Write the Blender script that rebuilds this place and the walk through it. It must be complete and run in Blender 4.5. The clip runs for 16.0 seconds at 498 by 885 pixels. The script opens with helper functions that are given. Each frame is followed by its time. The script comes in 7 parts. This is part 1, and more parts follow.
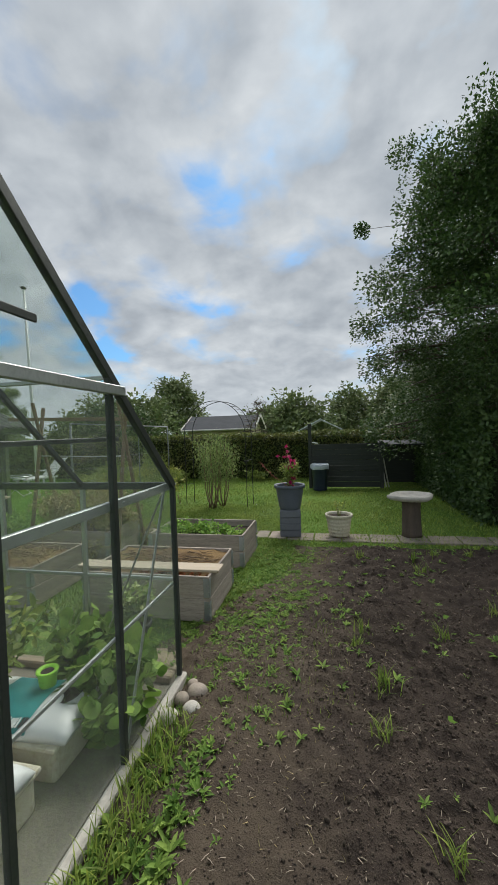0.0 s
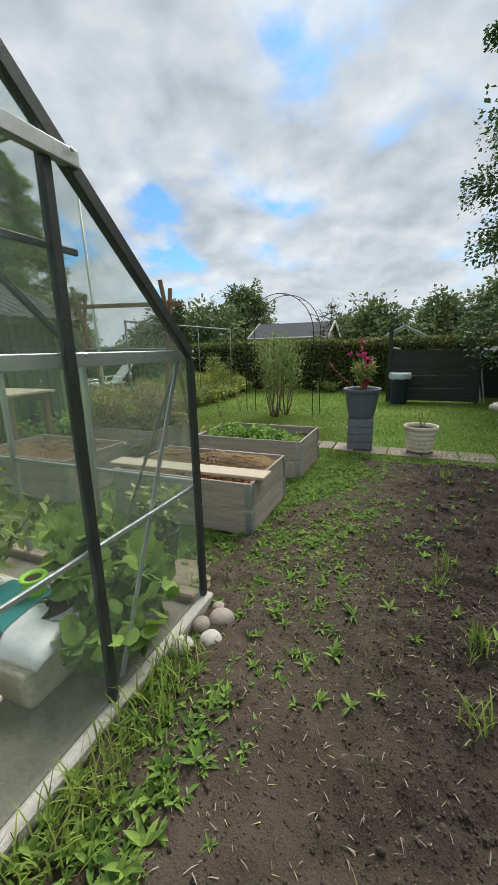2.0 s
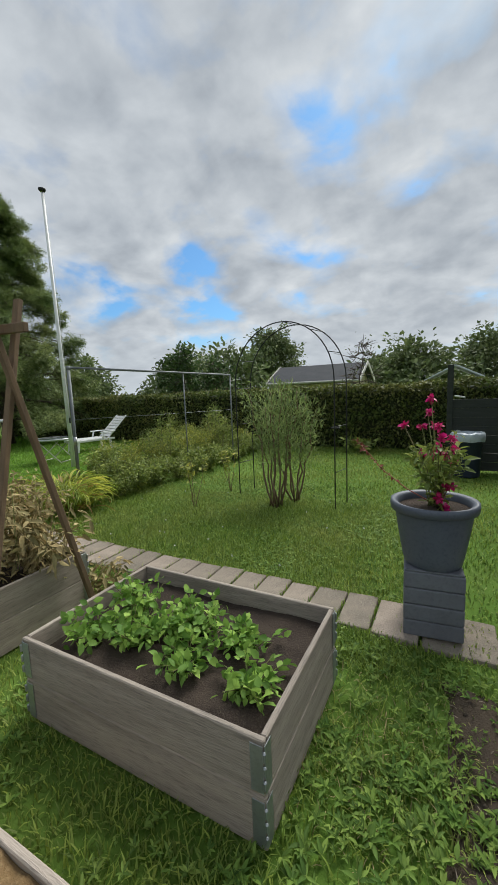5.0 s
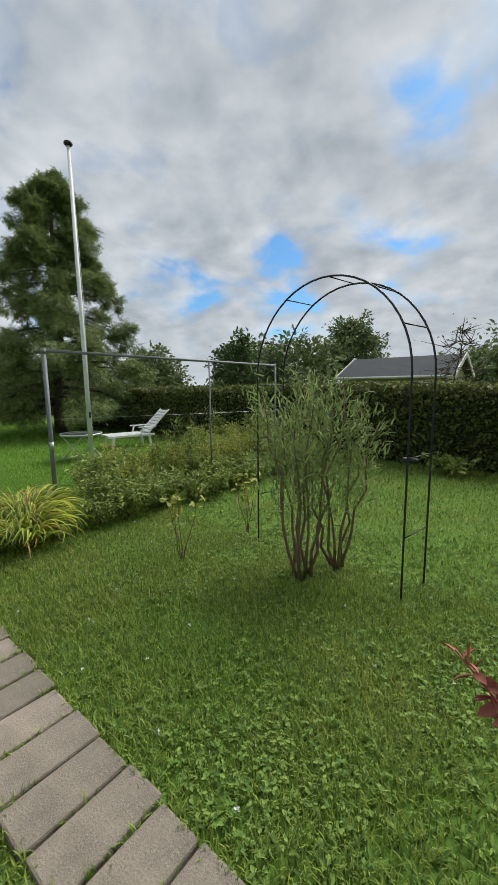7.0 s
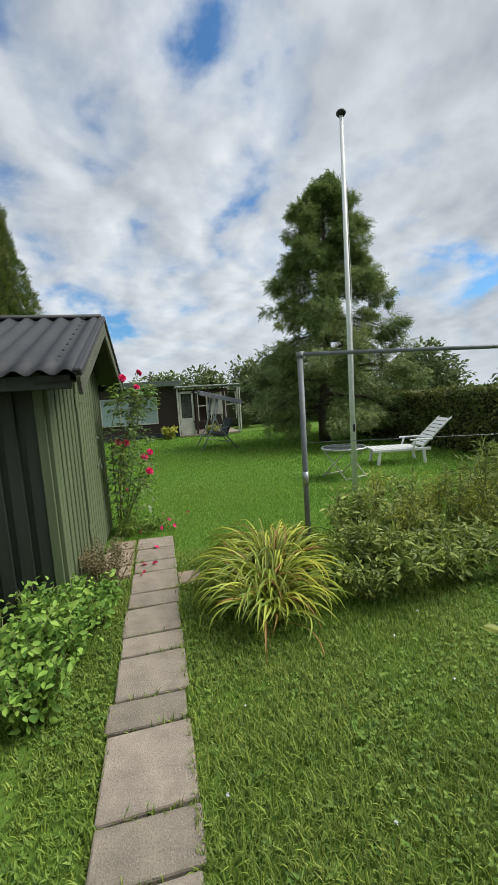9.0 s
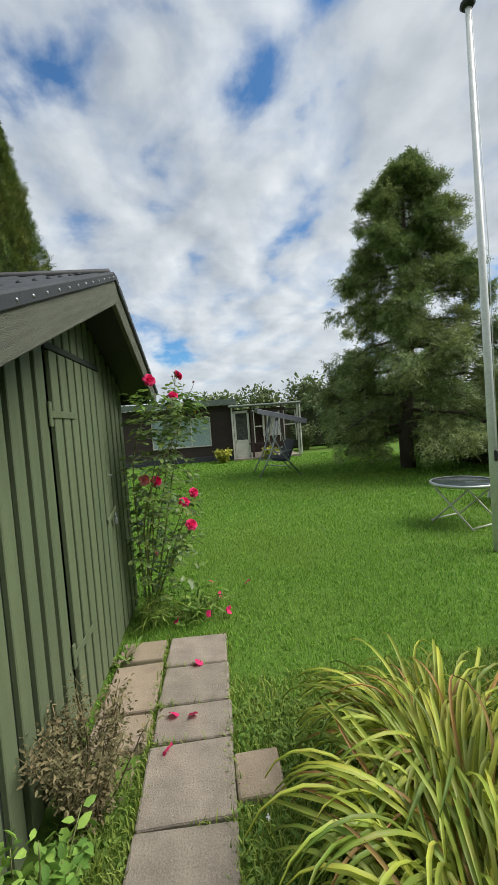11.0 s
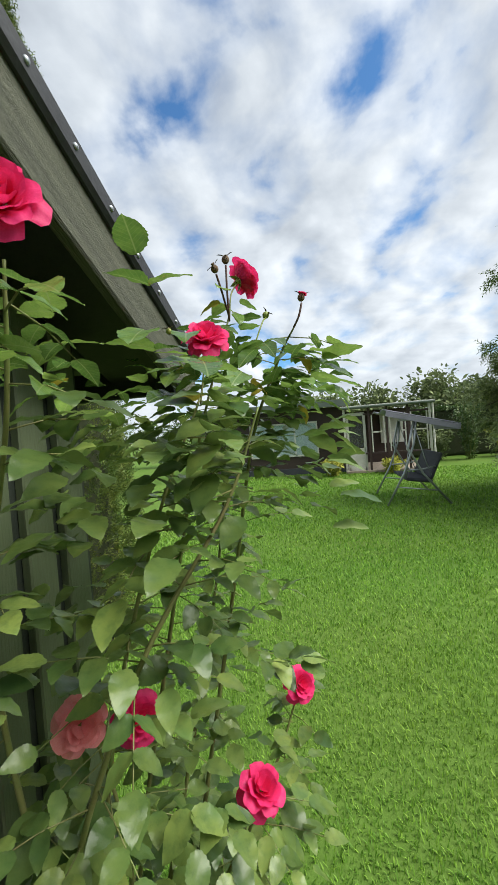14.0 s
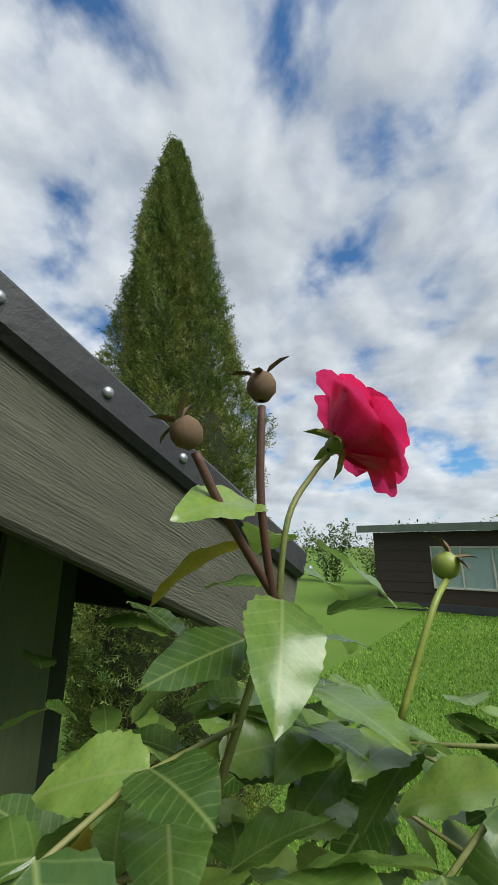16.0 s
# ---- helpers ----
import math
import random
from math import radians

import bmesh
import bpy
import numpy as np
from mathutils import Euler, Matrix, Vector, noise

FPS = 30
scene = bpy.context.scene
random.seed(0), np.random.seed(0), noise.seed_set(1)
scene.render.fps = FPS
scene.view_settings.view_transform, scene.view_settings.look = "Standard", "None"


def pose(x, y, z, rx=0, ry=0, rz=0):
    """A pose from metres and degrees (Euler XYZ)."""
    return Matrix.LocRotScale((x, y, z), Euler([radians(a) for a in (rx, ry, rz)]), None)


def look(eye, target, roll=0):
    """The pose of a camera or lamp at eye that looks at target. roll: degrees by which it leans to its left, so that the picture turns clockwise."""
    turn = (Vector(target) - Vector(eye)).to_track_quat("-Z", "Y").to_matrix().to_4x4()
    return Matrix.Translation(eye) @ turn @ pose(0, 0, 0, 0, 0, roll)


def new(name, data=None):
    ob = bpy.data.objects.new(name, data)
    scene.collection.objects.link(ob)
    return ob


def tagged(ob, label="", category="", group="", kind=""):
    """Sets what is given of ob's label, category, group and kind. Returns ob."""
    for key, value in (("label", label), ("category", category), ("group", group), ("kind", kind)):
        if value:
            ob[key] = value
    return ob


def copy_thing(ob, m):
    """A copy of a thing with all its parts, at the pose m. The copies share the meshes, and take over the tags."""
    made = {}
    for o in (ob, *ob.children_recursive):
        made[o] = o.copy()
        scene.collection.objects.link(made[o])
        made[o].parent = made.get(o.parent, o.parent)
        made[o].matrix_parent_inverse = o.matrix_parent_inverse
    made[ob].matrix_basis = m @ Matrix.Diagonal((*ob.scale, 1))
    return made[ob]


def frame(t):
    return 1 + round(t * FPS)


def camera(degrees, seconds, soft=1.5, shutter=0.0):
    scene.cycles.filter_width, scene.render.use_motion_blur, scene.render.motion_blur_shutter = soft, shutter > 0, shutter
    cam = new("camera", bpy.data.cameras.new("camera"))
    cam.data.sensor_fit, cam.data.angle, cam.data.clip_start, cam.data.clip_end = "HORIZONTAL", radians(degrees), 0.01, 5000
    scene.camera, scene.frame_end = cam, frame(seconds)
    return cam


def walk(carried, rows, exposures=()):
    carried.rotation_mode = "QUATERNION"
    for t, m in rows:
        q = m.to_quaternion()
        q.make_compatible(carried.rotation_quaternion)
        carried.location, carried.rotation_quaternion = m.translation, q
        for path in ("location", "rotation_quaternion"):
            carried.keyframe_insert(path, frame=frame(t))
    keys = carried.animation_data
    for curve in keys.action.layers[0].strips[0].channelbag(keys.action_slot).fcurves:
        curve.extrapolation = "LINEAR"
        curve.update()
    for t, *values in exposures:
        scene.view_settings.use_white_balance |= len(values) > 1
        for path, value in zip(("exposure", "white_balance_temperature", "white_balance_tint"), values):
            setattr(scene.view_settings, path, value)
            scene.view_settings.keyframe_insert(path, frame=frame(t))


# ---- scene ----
cam = camera(66.1, 16.0)
PATH = [
    (0, (0.107, 0.026, 1.616), (-0.319, 1.979, 1.557), -1.9),
    (0.5, (0.065, 0.054, 1.569), (-0.415, 1.992, 1.443), -2.7),
    (1, (0.021, 0.149, 1.437), (-0.598, 2.021, 1.102), -4.1),
    (1.5, (0.059, 0.431, 1.271), (-0.699, 2.21, 0.76), -3.5),
    (2, (0.034, 0.776, 1.306), (-0.731, 2.561, 0.831), -1.4),
    (2.5, (-0.083, 1.185, 1.341), (-0.932, 2.949, 0.931), -2.3),
    (3, (-0.12, 1.602, 1.39), (-1.112, 3.309, 1.073), -0.9),
    (3.5, (-0.265, 2.035, 1.39), (-1.251, 3.748, 1.083), -1.2),
    (4, (-0.414, 2.438, 1.445), (-1.408, 4.145, 1.135), -2.4),
    (4.2, (-0.426, 2.621, 1.439), (-1.413, 4.336, 1.151), -2.5),
    (6.3, (-0.739, 4.722, 1.494), (-1.601, 6.509, 1.234), -1.1),
    (6.5, (-0.805, 4.874, 1.514), (-1.754, 6.614, 1.248), -0.7),
    (7, (-0.912, 5.294, 1.485), (-2.171, 6.821, 1.197), -0.6),
    (7.3, (-1.011, 5.505, 1.488), (-2.468, 6.846, 1.205), -0.5),
    (7.5, (-1.117, 5.611, 1.493), (-2.698, 6.804, 1.211), -1.1),
    (8, (-1.459, 5.768, 1.557), (-3.268, 6.584, 1.307), -2.0),
    (8.5, (-1.823, 5.905, 1.548), (-3.731, 6.45, 1.3), -3.0),
    (8.7, (-1.987, 5.956, 1.556), (-3.911, 6.442, 1.307), -3.3),
    (10.8, (-3.785, 6.05, 1.54), (-5.771, 6.269, 1.459), -4.4),
    (11, (-3.976, 6.035, 1.52), (-5.967, 6.202, 1.419), -4.2),
    (11.5, (-4.414, 5.965, 1.499), (-6.41, 5.965, 1.368), -3.7),
    (12, (-4.808, 5.889, 1.465), (-6.795, 5.762, 1.271), -3.6),
    (12.5, (-5.217, 5.873, 1.458), (-7.19, 5.675, 1.203), -3.3),
    (13, (-5.605, 5.843, 1.453), (-7.573, 5.596, 1.197), -3.6),
    (13.5, (-5.969, 5.856, 1.491), (-7.94, 5.564, 1.321), -3.9),
    (14, (-6.36, 5.899, 1.616), (-8.326, 5.532, 1.572), -4.4),
    (14.5, (-6.587, 5.894, 1.684), (-8.524, 5.409, 1.783), -3.7),
    (15, (-6.842, 5.882, 1.776), (-8.695, 5.196, 2.087), -1.6),
    (15.5, (-6.932, 5.863, 1.847), (-8.671, 4.972, 2.275), -0.6),
    (16, (-6.96, 5.839, 1.886), (-8.54, 4.732, 2.411), 0.0),
]
walk(cam, [(t, look(eye, target, roll)) for t, eye, target, roll in PATH],
     exposures=[(0, -0.12), (1, -0.08), (2, 0.18), (3, 0.05), (4, -0.05), (6.5, -0.15), (8, 0.0), (11, 0.02), (12, 0.12), (13, 0.44), (13.5, 0.46), (14, 0.34), (15, 0.10), (16, 0.0)])

# ---- world, sun, exposure ----
SUN_AZ, SUN_EL = radians(8), radians(50)      # the sun stands behind cloud, ahead of the first steps
SUN_WAY = Vector((math.sin(SUN_AZ) * math.cos(SUN_EL), math.cos(SUN_AZ) * math.cos(SUN_EL), math.sin(SUN_EL)))
world = bpy.data.worlds.new("world")
scene.world = world
world.use_nodes = True


def node(tree, kind, **values):
    n = tree.nodes.new(kind)
    for key, value in values.items():
        if key in ("operation", "blend_type", "data_type", "sky_type", "sun_disc", "sun_elevation", "sun_rotation", "noise_dimensions",
                   "feature", "distance", "interpolation", "wave_type", "bands_direction", "wave_profile", "clamp"):
            setattr_named(n, key, value)
        else:
            n.inputs[key.replace("_", " ")].default_value = value
    return n


def setattr_named(n, key, value):
    if key == "operation": n.operation = value
    elif key == "blend_type": n.blend_type = value
    elif key == "data_type": n.data_type = value
    elif key == "sky_type": n.sky_type = value
    elif key == "sun_disc": n.sun_disc = value
    elif key == "sun_elevation": n.sun_elevation = value
    elif key == "sun_rotation": n.sun_rotation = value
    elif key == "noise_dimensions": n.noise_dimensions = value
    elif key == "feature": n.feature = value
    elif key == "distance": n.distance = value
    elif key == "wave_type": n.wave_type = value
    elif key == "bands_direction": n.bands_direction = value
    elif key == "wave_profile": n.wave_profile = value


def ramp(tree, source, *stops):
    n = tree.nodes.new("ShaderNodeValToRGB")
    el = n.color_ramp.elements
    while len(el) < len(stops):
        el.new(0.5)
    for e, (at, c) in zip(el, stops):
        e.position = at
        e.color = (c, c, c, 1) if isinstance(c, (int, float)) else (*c, 1)
    tree.links.new(source, n.inputs[0])
    return n.outputs[0]


def mixed(tree, factor, a, b, blend="MIX"):
    n = tree.nodes.new("ShaderNodeMix")
    n.data_type, n.blend_type = "RGBA", blend
    for sock, value in ((n.inputs[0], factor), (n.inputs[6], a), (n.inputs[7], b)):
        if isinstance(value, bpy.types.NodeSocket):
            tree.links.new(value, sock)
        elif isinstance(value, (int, float)):
            sock.default_value = value
        else:
            sock.default_value = (*value, 1)
    return n.outputs[2]


def make_sky():
    """A Nishita sky behind a broken deck of cloud that thins towards the zenith of the view west."""
    tr = world.node_tree
    tr.nodes.clear()
    ln = tr.links.new
    sky = node(tr, "ShaderNodeTexSky", sky_type="NISHITA", sun_disc=False, sun_elevation=SUN_EL, sun_rotation=SUN_AZ)
    blue = tr.nodes.new("ShaderNodeVectorMath"); blue.operation = "SCALE"; blue.inputs[3].default_value = 0.135
    ln(sky.outputs[0], blue.inputs[0])
    tc = tr.nodes.new("ShaderNodeTexCoord")
    sep = tr.nodes.new("ShaderNodeSeparateXYZ")
    ln(tc.outputs["Generated"], sep.inputs[0])
    up = tr.nodes.new("ShaderNodeMath"); up.operation = "MAXIMUM"; up.inputs[1].default_value = 0.0
    ln(sep.outputs[2], up.inputs[0])
    lift = tr.nodes.new("ShaderNodeMath"); lift.operation = "ADD"; lift.inputs[1].default_value = 0.36
    ln(up.outputs[0], lift.inputs[0])
    flat = tr.nodes.new("ShaderNodeCombineXYZ")
    for i in (0, 1):
        d = tr.nodes.new("ShaderNodeMath"); d.operation = "DIVIDE"
        ln(sep.outputs[i], d.inputs[0]); ln(lift.outputs[0], d.inputs[1]); ln(d.outputs[0], flat.inputs[i])
    def calc(op, a, b=0.0, c=0.0):
        m = tr.nodes.new("ShaderNodeMath"); m.operation = op
        for k, v in enumerate((a, b, c)):
            if isinstance(v, bpy.types.NodeSocket):
                ln(v, m.inputs[k])
            else:
                m.inputs[k].default_value = v
        return m.outputs[0]

    def clouds(shift, scale, detail, rough):
        at = tr.nodes.new("ShaderNodeVectorMath"); at.operation = "ADD"; at.inputs[1].default_value = shift
        ln(flat.outputs[0], at.inputs[0])
        n = node(tr, "ShaderNodeTexNoise", Scale=scale, Detail=detail, Roughness=rough, Distortion=0.15)
        ln(at.outputs[0], n.inputs["Vector"])
        return n.outputs[0]

    def toward(way, near, far):
        d = tr.nodes.new("ShaderNodeVectorMath"); d.operation = "DOT_PRODUCT"
        d.inputs[1].default_value = Vector(way).normalized()
        ln(tc.outputs["Generated"], d.inputs[0])
        return ramp(tr, d.outputs["Value"], (far, 0.0), (near, 1.0))

    # broad banks, puffs, and the same puffs a little nearer the sun, whose difference gives their lit and shaded sides
    bank = clouds((5.3, 2.1, 0.0), 1.5, 4.0, 0.5)
    puff = clouds((1.7, 4.4, 0.0), 4.6, 8.0, 0.5)
    lit = clouds((1.715, 4.46, 0.0), 4.6, 8.0, 0.5)
    thick = calc("ADD", calc("MULTIPLY", bank, 0.38), calc("MULTIPLY", puff, 0.62))
    # the deck is thinner overhead, to the south-west, and in one gap low in the north-west
    thin = calc("MULTIPLY", up.outputs[0], 0.045)
    south_west = calc("MULTIPLY", toward((-0.75, -0.36, 0.55), 1.0, 0.75), 0.08)
    gap = calc("MULTIPLY", toward((-0.53, 0.81, 0.245), 0.9995, 0.990), 0.17)
    gap = calc("ADD", gap, calc("MULTIPLY", toward((-0.72, 0.66, 0.215), 0.9998, 0.990), 0.10))
    cover = calc("SUBTRACT", calc("SUBTRACT", calc("SUBTRACT", thick, thin), south_west), gap)
    mask = ramp(tr, cover, (0.31, 0.0), (0.385, 0.75), (0.46, 1.0))
    relief = calc("MULTIPLY", calc("SUBTRACT", puff, lit), 1.8)
    tone = calc("ADD", calc("ADD", calc("MULTIPLY_ADD", thick, -1.9, 1.54), relief), calc("MULTIPLY", calc("SUBTRACT", lit, 0.5), 0.5))
    grey = ramp(tr, tone, (0.15, (0.32, 0.355, 0.405)), (0.45, (0.485, 0.535, 0.59)), (0.75, (0.69, 0.74, 0.785)), (1.0, (0.90, 0.935, 0.955)))
    # brighter round the hidden sun
    way = tr.nodes.new("ShaderNodeVectorMath"); way.operation = "DOT_PRODUCT"
    way.inputs[1].default_value = SUN_WAY
    ln(tc.outputs["Generated"], way.inputs[0])
    glow = ramp(tr, way.outputs["Value"], (0.0, 1.06), (0.5, 1.0), (0.9, 0.92), (1.0, 1.0))
    cloud = mixed(tr, 1.0, grey, glow, "MULTIPLY")
    low = ramp(tr, up.outputs[0], (0.02, 0.7), (0.16, 0.0))
    cloud = mixed(tr, low, cloud, (0.63, 0.69, 0.74))
    mask2 = mixed(tr, low, mask, (1, 1, 1))
    deep = mixed(tr, 1.0, blue.outputs[0], (0.5, 0.85, 1.1), "MULTIPLY")
    out = mixed(tr, mask2, deep, cloud)
    bg = tr.nodes.new("ShaderNodeBackground")
    bg.inputs[1].default_value = 1.0
    ln(out, bg.inputs[0])
    ow = tr.nodes.new("ShaderNodeOutputWorld")
    ln(bg.outputs[0], ow.inputs[0])


make_sky()
sun = new("sun", bpy.data.lights.new("sun", "SUN"))
sun.data.energy, sun.data.angle, sun.data.color = 4.35, radians(42), (1.0, 0.98, 0.92)
sun.matrix_world = look(SUN_WAY * 40, (0, 0, 0))


# ---- materials ----
def material(name, base, other=None, rough=0.7, scale=8.0, fine=60.0, bump=0.3, metal=0.0, island=0.0, thing_random=0.0,
             translucent=0.0, stains=0.35, stretch=(1, 1, 1), stain_colour=None, spec=0.4, coord="Object"):
    """A surface with two scales of variation; island / thing_random vary single leaves or pieces."""
    m = bpy.data.materials.new(name)
    m.use_nodes = True
    tr = m.node_tree
    ln = tr.links.new
    bs = tr.nodes["Principled BSDF"]
    other = other or tuple(c * 0.6 for c in base)
    tc = tr.nodes.new("ShaderNodeTexCoord")
    mp = tr.nodes.new("ShaderNodeMapping")
    mp.inputs["Scale"].default_value = stretch
    ln(tc.outputs[coord], mp.inputs[0])
    big = node(tr, "ShaderNodeTexNoise", Scale=scale, Detail=5.0, Roughness=0.6)
    small = node(tr, "ShaderNodeTexNoise", Scale=fine, Detail=4.0, Roughness=0.65)
    ln(mp.outputs[0], big.inputs["Vector"]); ln(mp.outputs[0], small.inputs["Vector"])
    col = mixed(tr, ramp(tr, big.outputs[0], (0.35, 0.0), (0.68, 1.0)), base, other)
    dark = tuple(c * (1 - stains) for c in (stain_colour or base))
    col = mixed(tr, ramp(tr, small.outputs[0], (0.5, 0.0), (0.78, 0.85)), col, stain_colour or dark)
    if island or thing_random:
        src = tr.nodes.new("ShaderNodeNewGeometry").outputs["Random Per Island"] if island else tr.nodes.new("ShaderNodeObjectInfo").outputs["Random"]
        k = island or thing_random
        hsv = tr.nodes.new("ShaderNodeHueSaturation")
        val = tr.nodes.new("ShaderNodeMapRange")
        val.inputs[3].default_value, val.inputs[4].default_value = 1 - k, 1 + k
        ln(src, val.inputs[0]); ln(val.outputs[0], hsv.inputs["Value"])
        hue = tr.nodes.new("ShaderNodeMapRange")
        hue.inputs[3].default_value, hue.inputs[4].default_value = 0.5 + 0.045 * k, 0.5 - 0.03 * k
        ln(src, hue.inputs[0]); ln(hue.outputs[0], hsv.inputs["Hue"])
        ln(col, hsv.inputs["Color"])
        col = hsv.outputs[0]
    ln(col, bs.inputs["Base Color"])
    bs.inputs["Roughness"].default_value, bs.inputs["Metallic"].default_value = rough, metal
    bs.inputs["Specular IOR Level"].default_value = spec
    if bump:
        b = tr.nodes.new("ShaderNodeBump")
        b.inputs["Strength"].default_value, b.inputs["Distance"].default_value = bump, 0.01
        ln(small.outputs[0], b.inputs["Height"]); ln(b.outputs[0], bs.inputs["Normal"])
    if translucent:
        t = tr.nodes.new("ShaderNodeBsdfTranslucent")
        ln(col, t.inputs[0])
        mx = tr.nodes.new("ShaderNodeMixShader")
        mx.inputs[0].default_value = translucent
        ln(bs.outputs[0], mx.inputs[1]); ln(t.outputs[0], mx.inputs[2])
        ln(mx.outputs[0], tr.nodes["Material Output"].inputs[0])
    return m


def glass_material(name, tint=(0.93, 0.97, 0.95), haze=0.1):
    m = bpy.data.materials.new(name)
    m.use_nodes = True
    tr = m.node_tree
    tr.nodes.remove(tr.nodes["Principled BSDF"])
    clear = tr.nodes.new("ShaderNodeBsdfTransparent"); clear.inputs[0].default_value = (*tint, 1)
    gloss = tr.nodes.new("ShaderNodeBsdfGlossy"); gloss.inputs["Roughness"].default_value = 0.03
    dust = tr.nodes.new("ShaderNodeBsdfDiffuse"); dust.inputs[0].default_value = (0.55, 0.6, 0.55, 1)
    lw = tr.nodes.new("ShaderNodeLayerWeight"); lw.inputs[0].default_value = 0.5
    gl = ramp(tr, lw.outputs["Facing"], (0.0, 0.035), (0.6, 0.07), (0.85, 0.22), (1.0, 0.8))
    tc = tr.nodes.new("ShaderNodeTexCoord")
    nz = node(tr, "ShaderNodeTexNoise", Scale=5.0, Detail=6.0, Roughness=0.65)
    tr.links.new(tc.outputs["Object"], nz.inputs["Vector"])
    amount = ramp(tr, nz.outputs[0], (0.3, haze * 0.35), (0.8, haze * 1.6))
    a = tr.nodes.new("ShaderNodeMixShader"); b = tr.nodes.new("ShaderNodeMixShader")
    tr.links.new(amount, a.inputs[0]); tr.links.new(clear.outputs[0], a.inputs[1]); tr.links.new(dust.outputs[0], a.inputs[2])
    tr.links.new(gl, b.inputs[0]); tr.links.new(a.outputs[0], b.inputs[1]); tr.links.new(gloss.outputs[0], b.inputs[2])
    tr.links.new(b.outputs[0], tr.nodes["Material Output"].inputs[0])
    return m


M_GRASS = material("lawn_ground", (0.092, 0.178, 0.028), (0.118, 0.19, 0.036), 0.95, 0.7, 60, 0.6, stain_colour=(0.085, 0.15, 0.026), spec=0.1)
M_BLADE = material("grass_blade", (0.185, 0.29, 0.045), (0.285, 0.335, 0.075), 0.55, 0.8, 9, 0, island=0.45, translucent=0.3, stains=0.15, spec=0.3)
M_MOWN = material("mown_blade", (0.17, 0.345, 0.04), (0.22, 0.36, 0.05), 0.5, 0.5, 6, 0, island=0.35, translucent=0.3, stains=0.1, spec=0.25)
M_WEED = material("weed_leaf", (0.15, 0.265, 0.05), (0.23, 0.32, 0.075), 0.62, 6, 40, 0.1, island=0.45, translucent=0.3, stains=0.15, spec=0.2)
M_MINT = material("mint_leaf", (0.17, 0.32, 0.055), (0.27, 0.41, 0.09), 0.6, 6, 40, 0.1, island=0.45, translucent=0.3, stains=0.15, spec=0.2)
M_DRY = material("dry_stalk", (0.42, 0.34, 0.16), (0.30, 0.25, 0.12), 0.85, 9, 60, 0.2, island=0.45, translucent=0.15)
M_SOIL = material("dark_soil", (0.068, 0.052, 0.041), (0.040, 0.031, 0.026), 0.95, 4.0, 120, 1.0, stain_colour=(0.115, 0.092, 0.072), spec=0.15)
M_CLOD = material("soil_clod", (0.112, 0.087, 0.068), (0.066, 0.052, 0.042), 0.95, 20, 110, 0.8, island=0.4, spec=0.15)
M_COMPOST = material("compost", (0.24, 0.155, 0.072), (0.11, 0.075, 0.045), 0.95, 5, 90, 1.0, stain_colour=(0.35, 0.25, 0.13), spec=0.1)
M_STRAW = material("straw", (0.33, 0.23, 0.115), (0.17, 0.115, 0.065), 0.9, 9, 60, 0.2, island=0.5)
M_CHIP = material("pale_litter", (0.30, 0.25, 0.19), (0.2, 0.165, 0.125), 0.9, 9, 60, 0.2, island=0.5)
M_HERB = material("faded_herb_leaf", (0.25, 0.20, 0.105), (0.15, 0.145, 0.065), 0.85, 7, 60, 0.2, island=0.45, translucent=0.2)
M_RUST = material("rusty_leaf", (0.52, 0.18, 0.06), (0.30, 0.10, 0.05), 0.8, 12, 60, 0.3, island=0.4, translucent=0.1)
M_SLAB = material("concrete_slab", (0.32, 0.27, 0.215), (0.20, 0.168, 0.135), 0.92, 7, 120, 0.6, thing_random=0.22, stain_colour=(0.10, 0.088, 0.072))
M_SAND = material("sand_slab", (0.36, 0.285, 0.205), (0.25, 0.195, 0.14), 0.92, 6, 130, 0.45, thing_random=0.14, stain_colour=(0.17, 0.13, 0.095))
M_DUST = material("dry_earth", (0.25, 0.235, 0.19), (0.17, 0.155, 0.125), 0.95, 3, 70, 0.6, stain_colour=(0.11, 0.095, 0.075), spec=0.1)


def speckled(m, pale, scale=190.0, amount=0.7):
    """Adds the pale grit of worn concrete, gathered in patches."""
    tr = m.node_tree
    bs = tr.nodes["Principled BSDF"]
    col = bs.inputs["Base Color"].links[0].from_socket
    tc = tr.nodes.new("ShaderNodeTexCoord")
    grit = node(tr, "ShaderNodeTexNoise", Scale=scale, Detail=2.0, Roughness=0.5)
    patch = node(tr, "ShaderNodeTexNoise", Scale=9.0, Detail=3.0, Roughness=0.6)
    for n in (grit, patch):
        tr.links.new(tc.outputs["Object"], n.inputs["Vector"])
    both = tr.nodes.new("ShaderNodeMath"); both.operation = "MULTIPLY"
    tr.links.new(ramp(tr, grit.outputs[0], (0.56, 0.0), (0.64, amount)), both.inputs[0])
    tr.links.new(ramp(tr, patch.outputs[0], (0.42, 0.1), (0.62, 1.0)), both.inputs[1])
    tr.links.new(mixed(tr, both.outputs[0], col, pale), bs.inputs["Base Color"])


